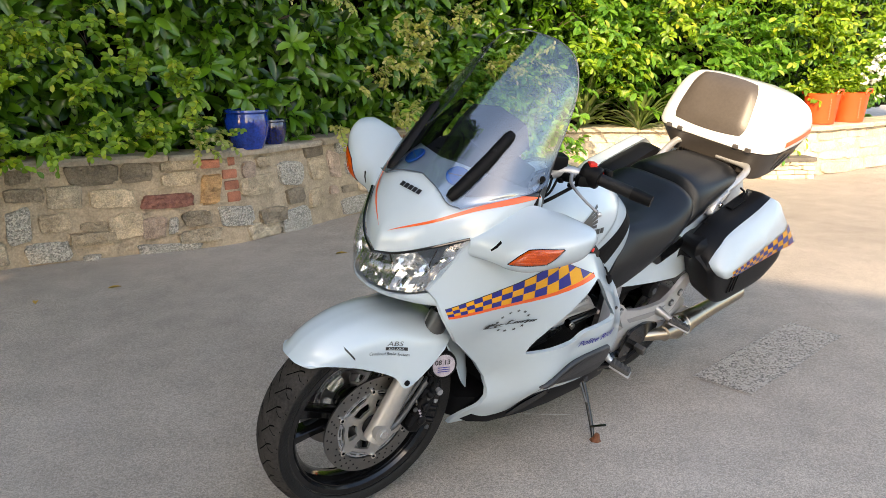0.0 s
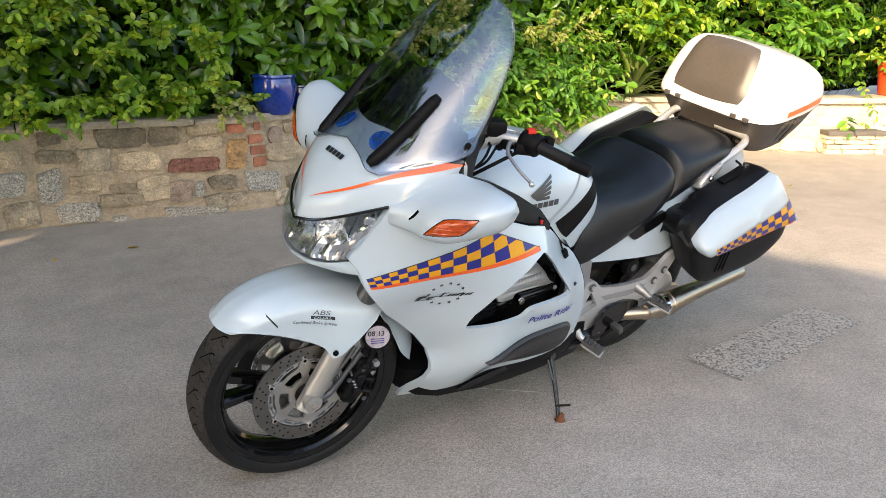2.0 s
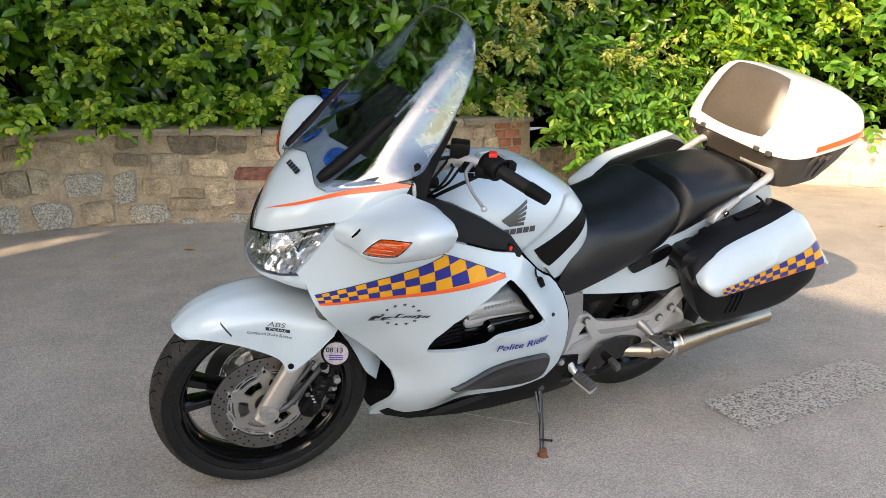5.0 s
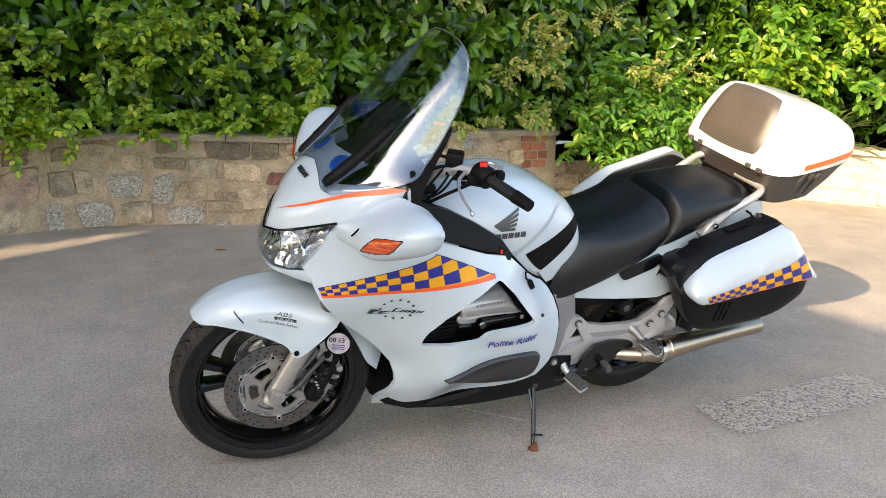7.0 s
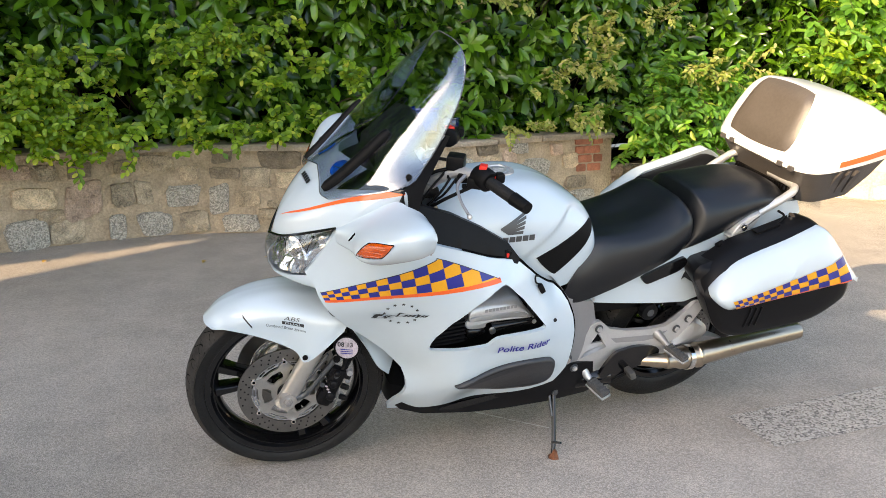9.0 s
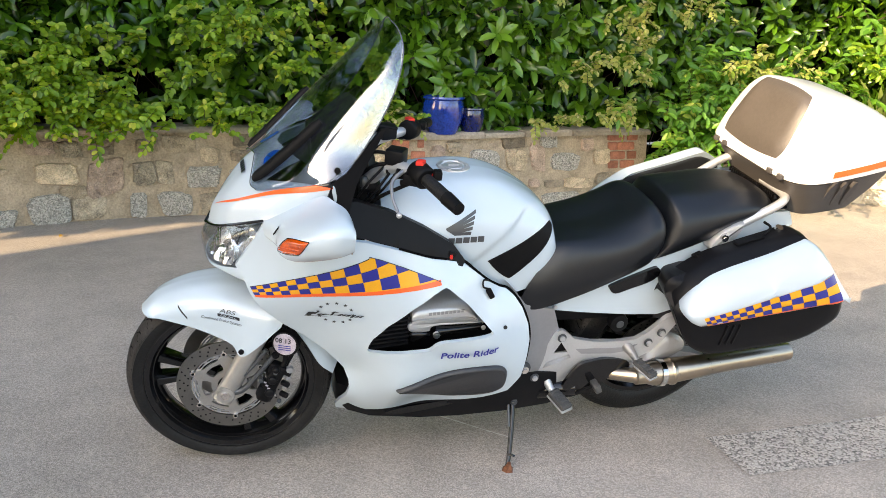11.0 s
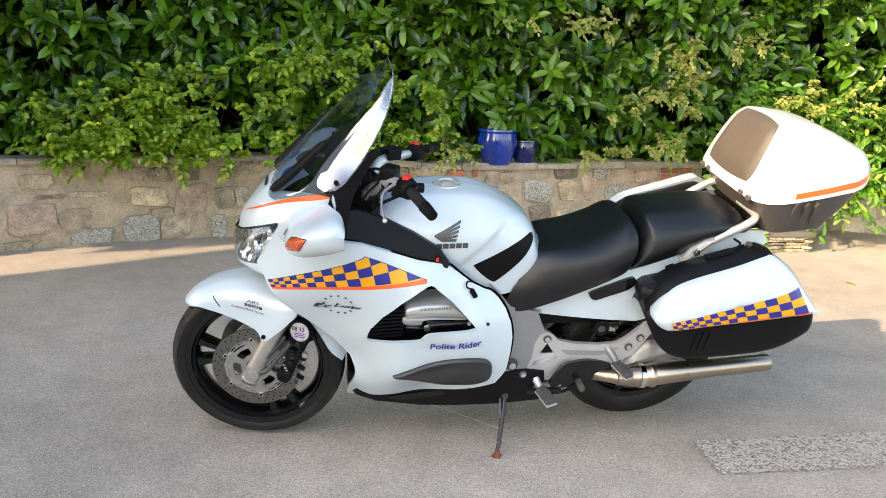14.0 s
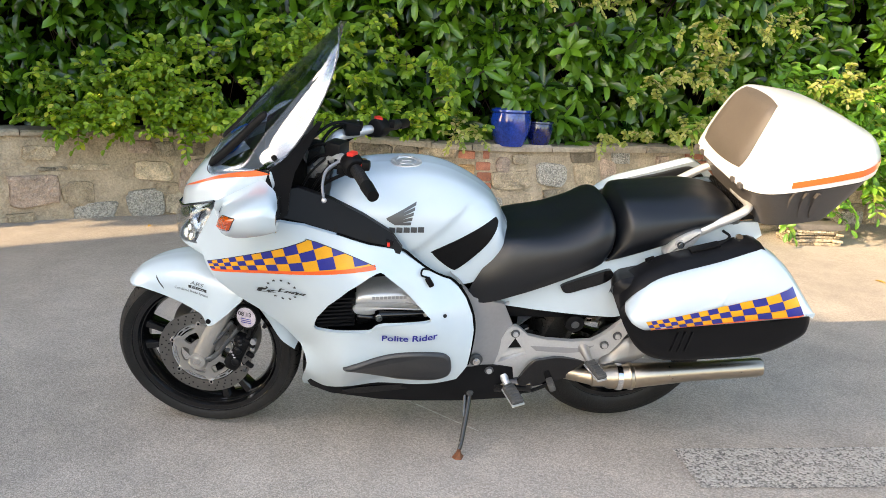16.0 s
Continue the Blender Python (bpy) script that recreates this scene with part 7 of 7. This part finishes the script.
STRETCH_D = [(5.71, 0.486, 0.11, 0.068, "B"), (5.72, 0.41, 0.11, 0.068, "B"), (5.73, 0.33, 0.1, 0.077, "B"), (5.73, 0.573, 0.05, 0.068, "B"), (5.74, 0.197, 0.25, 0.132, "S"), (5.86, 0.5, 0.1, 0.11, "P"), (5.93, 0.385, 0.29, 0.127, "T"), (5.97, 0.06, 0.28, 0.11, "G"), (6, 0.54, 0.13, 0.07, "T"), (6.05, 0.155, 0.24, 0.11, "D"), (6.26, 0.428, 0.24, 0.168, "S"), (6.28, 0.071, 0.29, 0.169, "S"), (6.29, 0.256, 0.18, 0.117, "D"), (6.52, 0.212, 0.15, 0.133, "T"), (6.52, 0.573, 0.2, 0.108, "D"), (6.55, 0.424, 0.18, 0.162, "T"), (6.73, 0.236, 0.1, 0.067, "P"), (6.76, 0.435, 0.13, 0.199, "P")]
STRETCH_E = [(6.86, 0.565, 0.15, 0.11, "S"), (6.93, 0.222, 0.2, 0.056, "D"), (7.01, 0.084, 0.37, 0.133, "S"), (7.02, 0.395, 0.25, 0.135, "S"), (7.15, 0.221, 0.25, 0.081, "T"), (7.22, 0.528, 0.1, 0.09, "P"), (7.33, 0.09, 0.2, 0.12, "T"), (7.36, 0.43, 0.16, 0.12, "T"), (7.42, 0.25, 0.2, 0.1, "G"), (7.47, 0.51, 0.09, 0.07, "B"), (7.48, 0.36, 0.1, 0.07, "B"), (7.5, 0.1, 0.26, 0.14, "S"), (7.5, 0.585, 0.16, 0.066, "B"), (7.52, 0.435, 0.15, 0.07, "B"), (7.6, 0.51, 0.17, 0.07, "B"), (7.62, 0.36, 0.14, 0.07, "B"), (7.66, 0.435, 0.09, 0.07, "B"), (7.66, 0.585, 0.1, 0.066, "B")]
for k, stretch in enumerate((STRETCH_A, STRETCH_B, STRETCH_C, STRETCH_D, STRETCH_E)):
    laid_stones(main_line, stretch, garden_wall, 41 + k)
stone_wall(main_line, .595, garden_wall, 41, .05, (5, 4, 2.5, .4, .5, 2, .3), skip=((-2.98, 2.7),))
coping(main_line, .60, garden_wall, 42, .33)
stone_wall(low_line, .33, lower_wall, 45, .05, (5, 4, 2.5, 1, .5, 2, .2))
stone_wall(far_line, .46, pale_wall, 46, .1, (1, 1, 1, 1, 1, 1, 1), course=(.10, .17), width=(.2, .5), name="pale_stone")
coping(far_line, .48, pale_wall, 47, .4, PALESTONE, (.4, .8), .05)
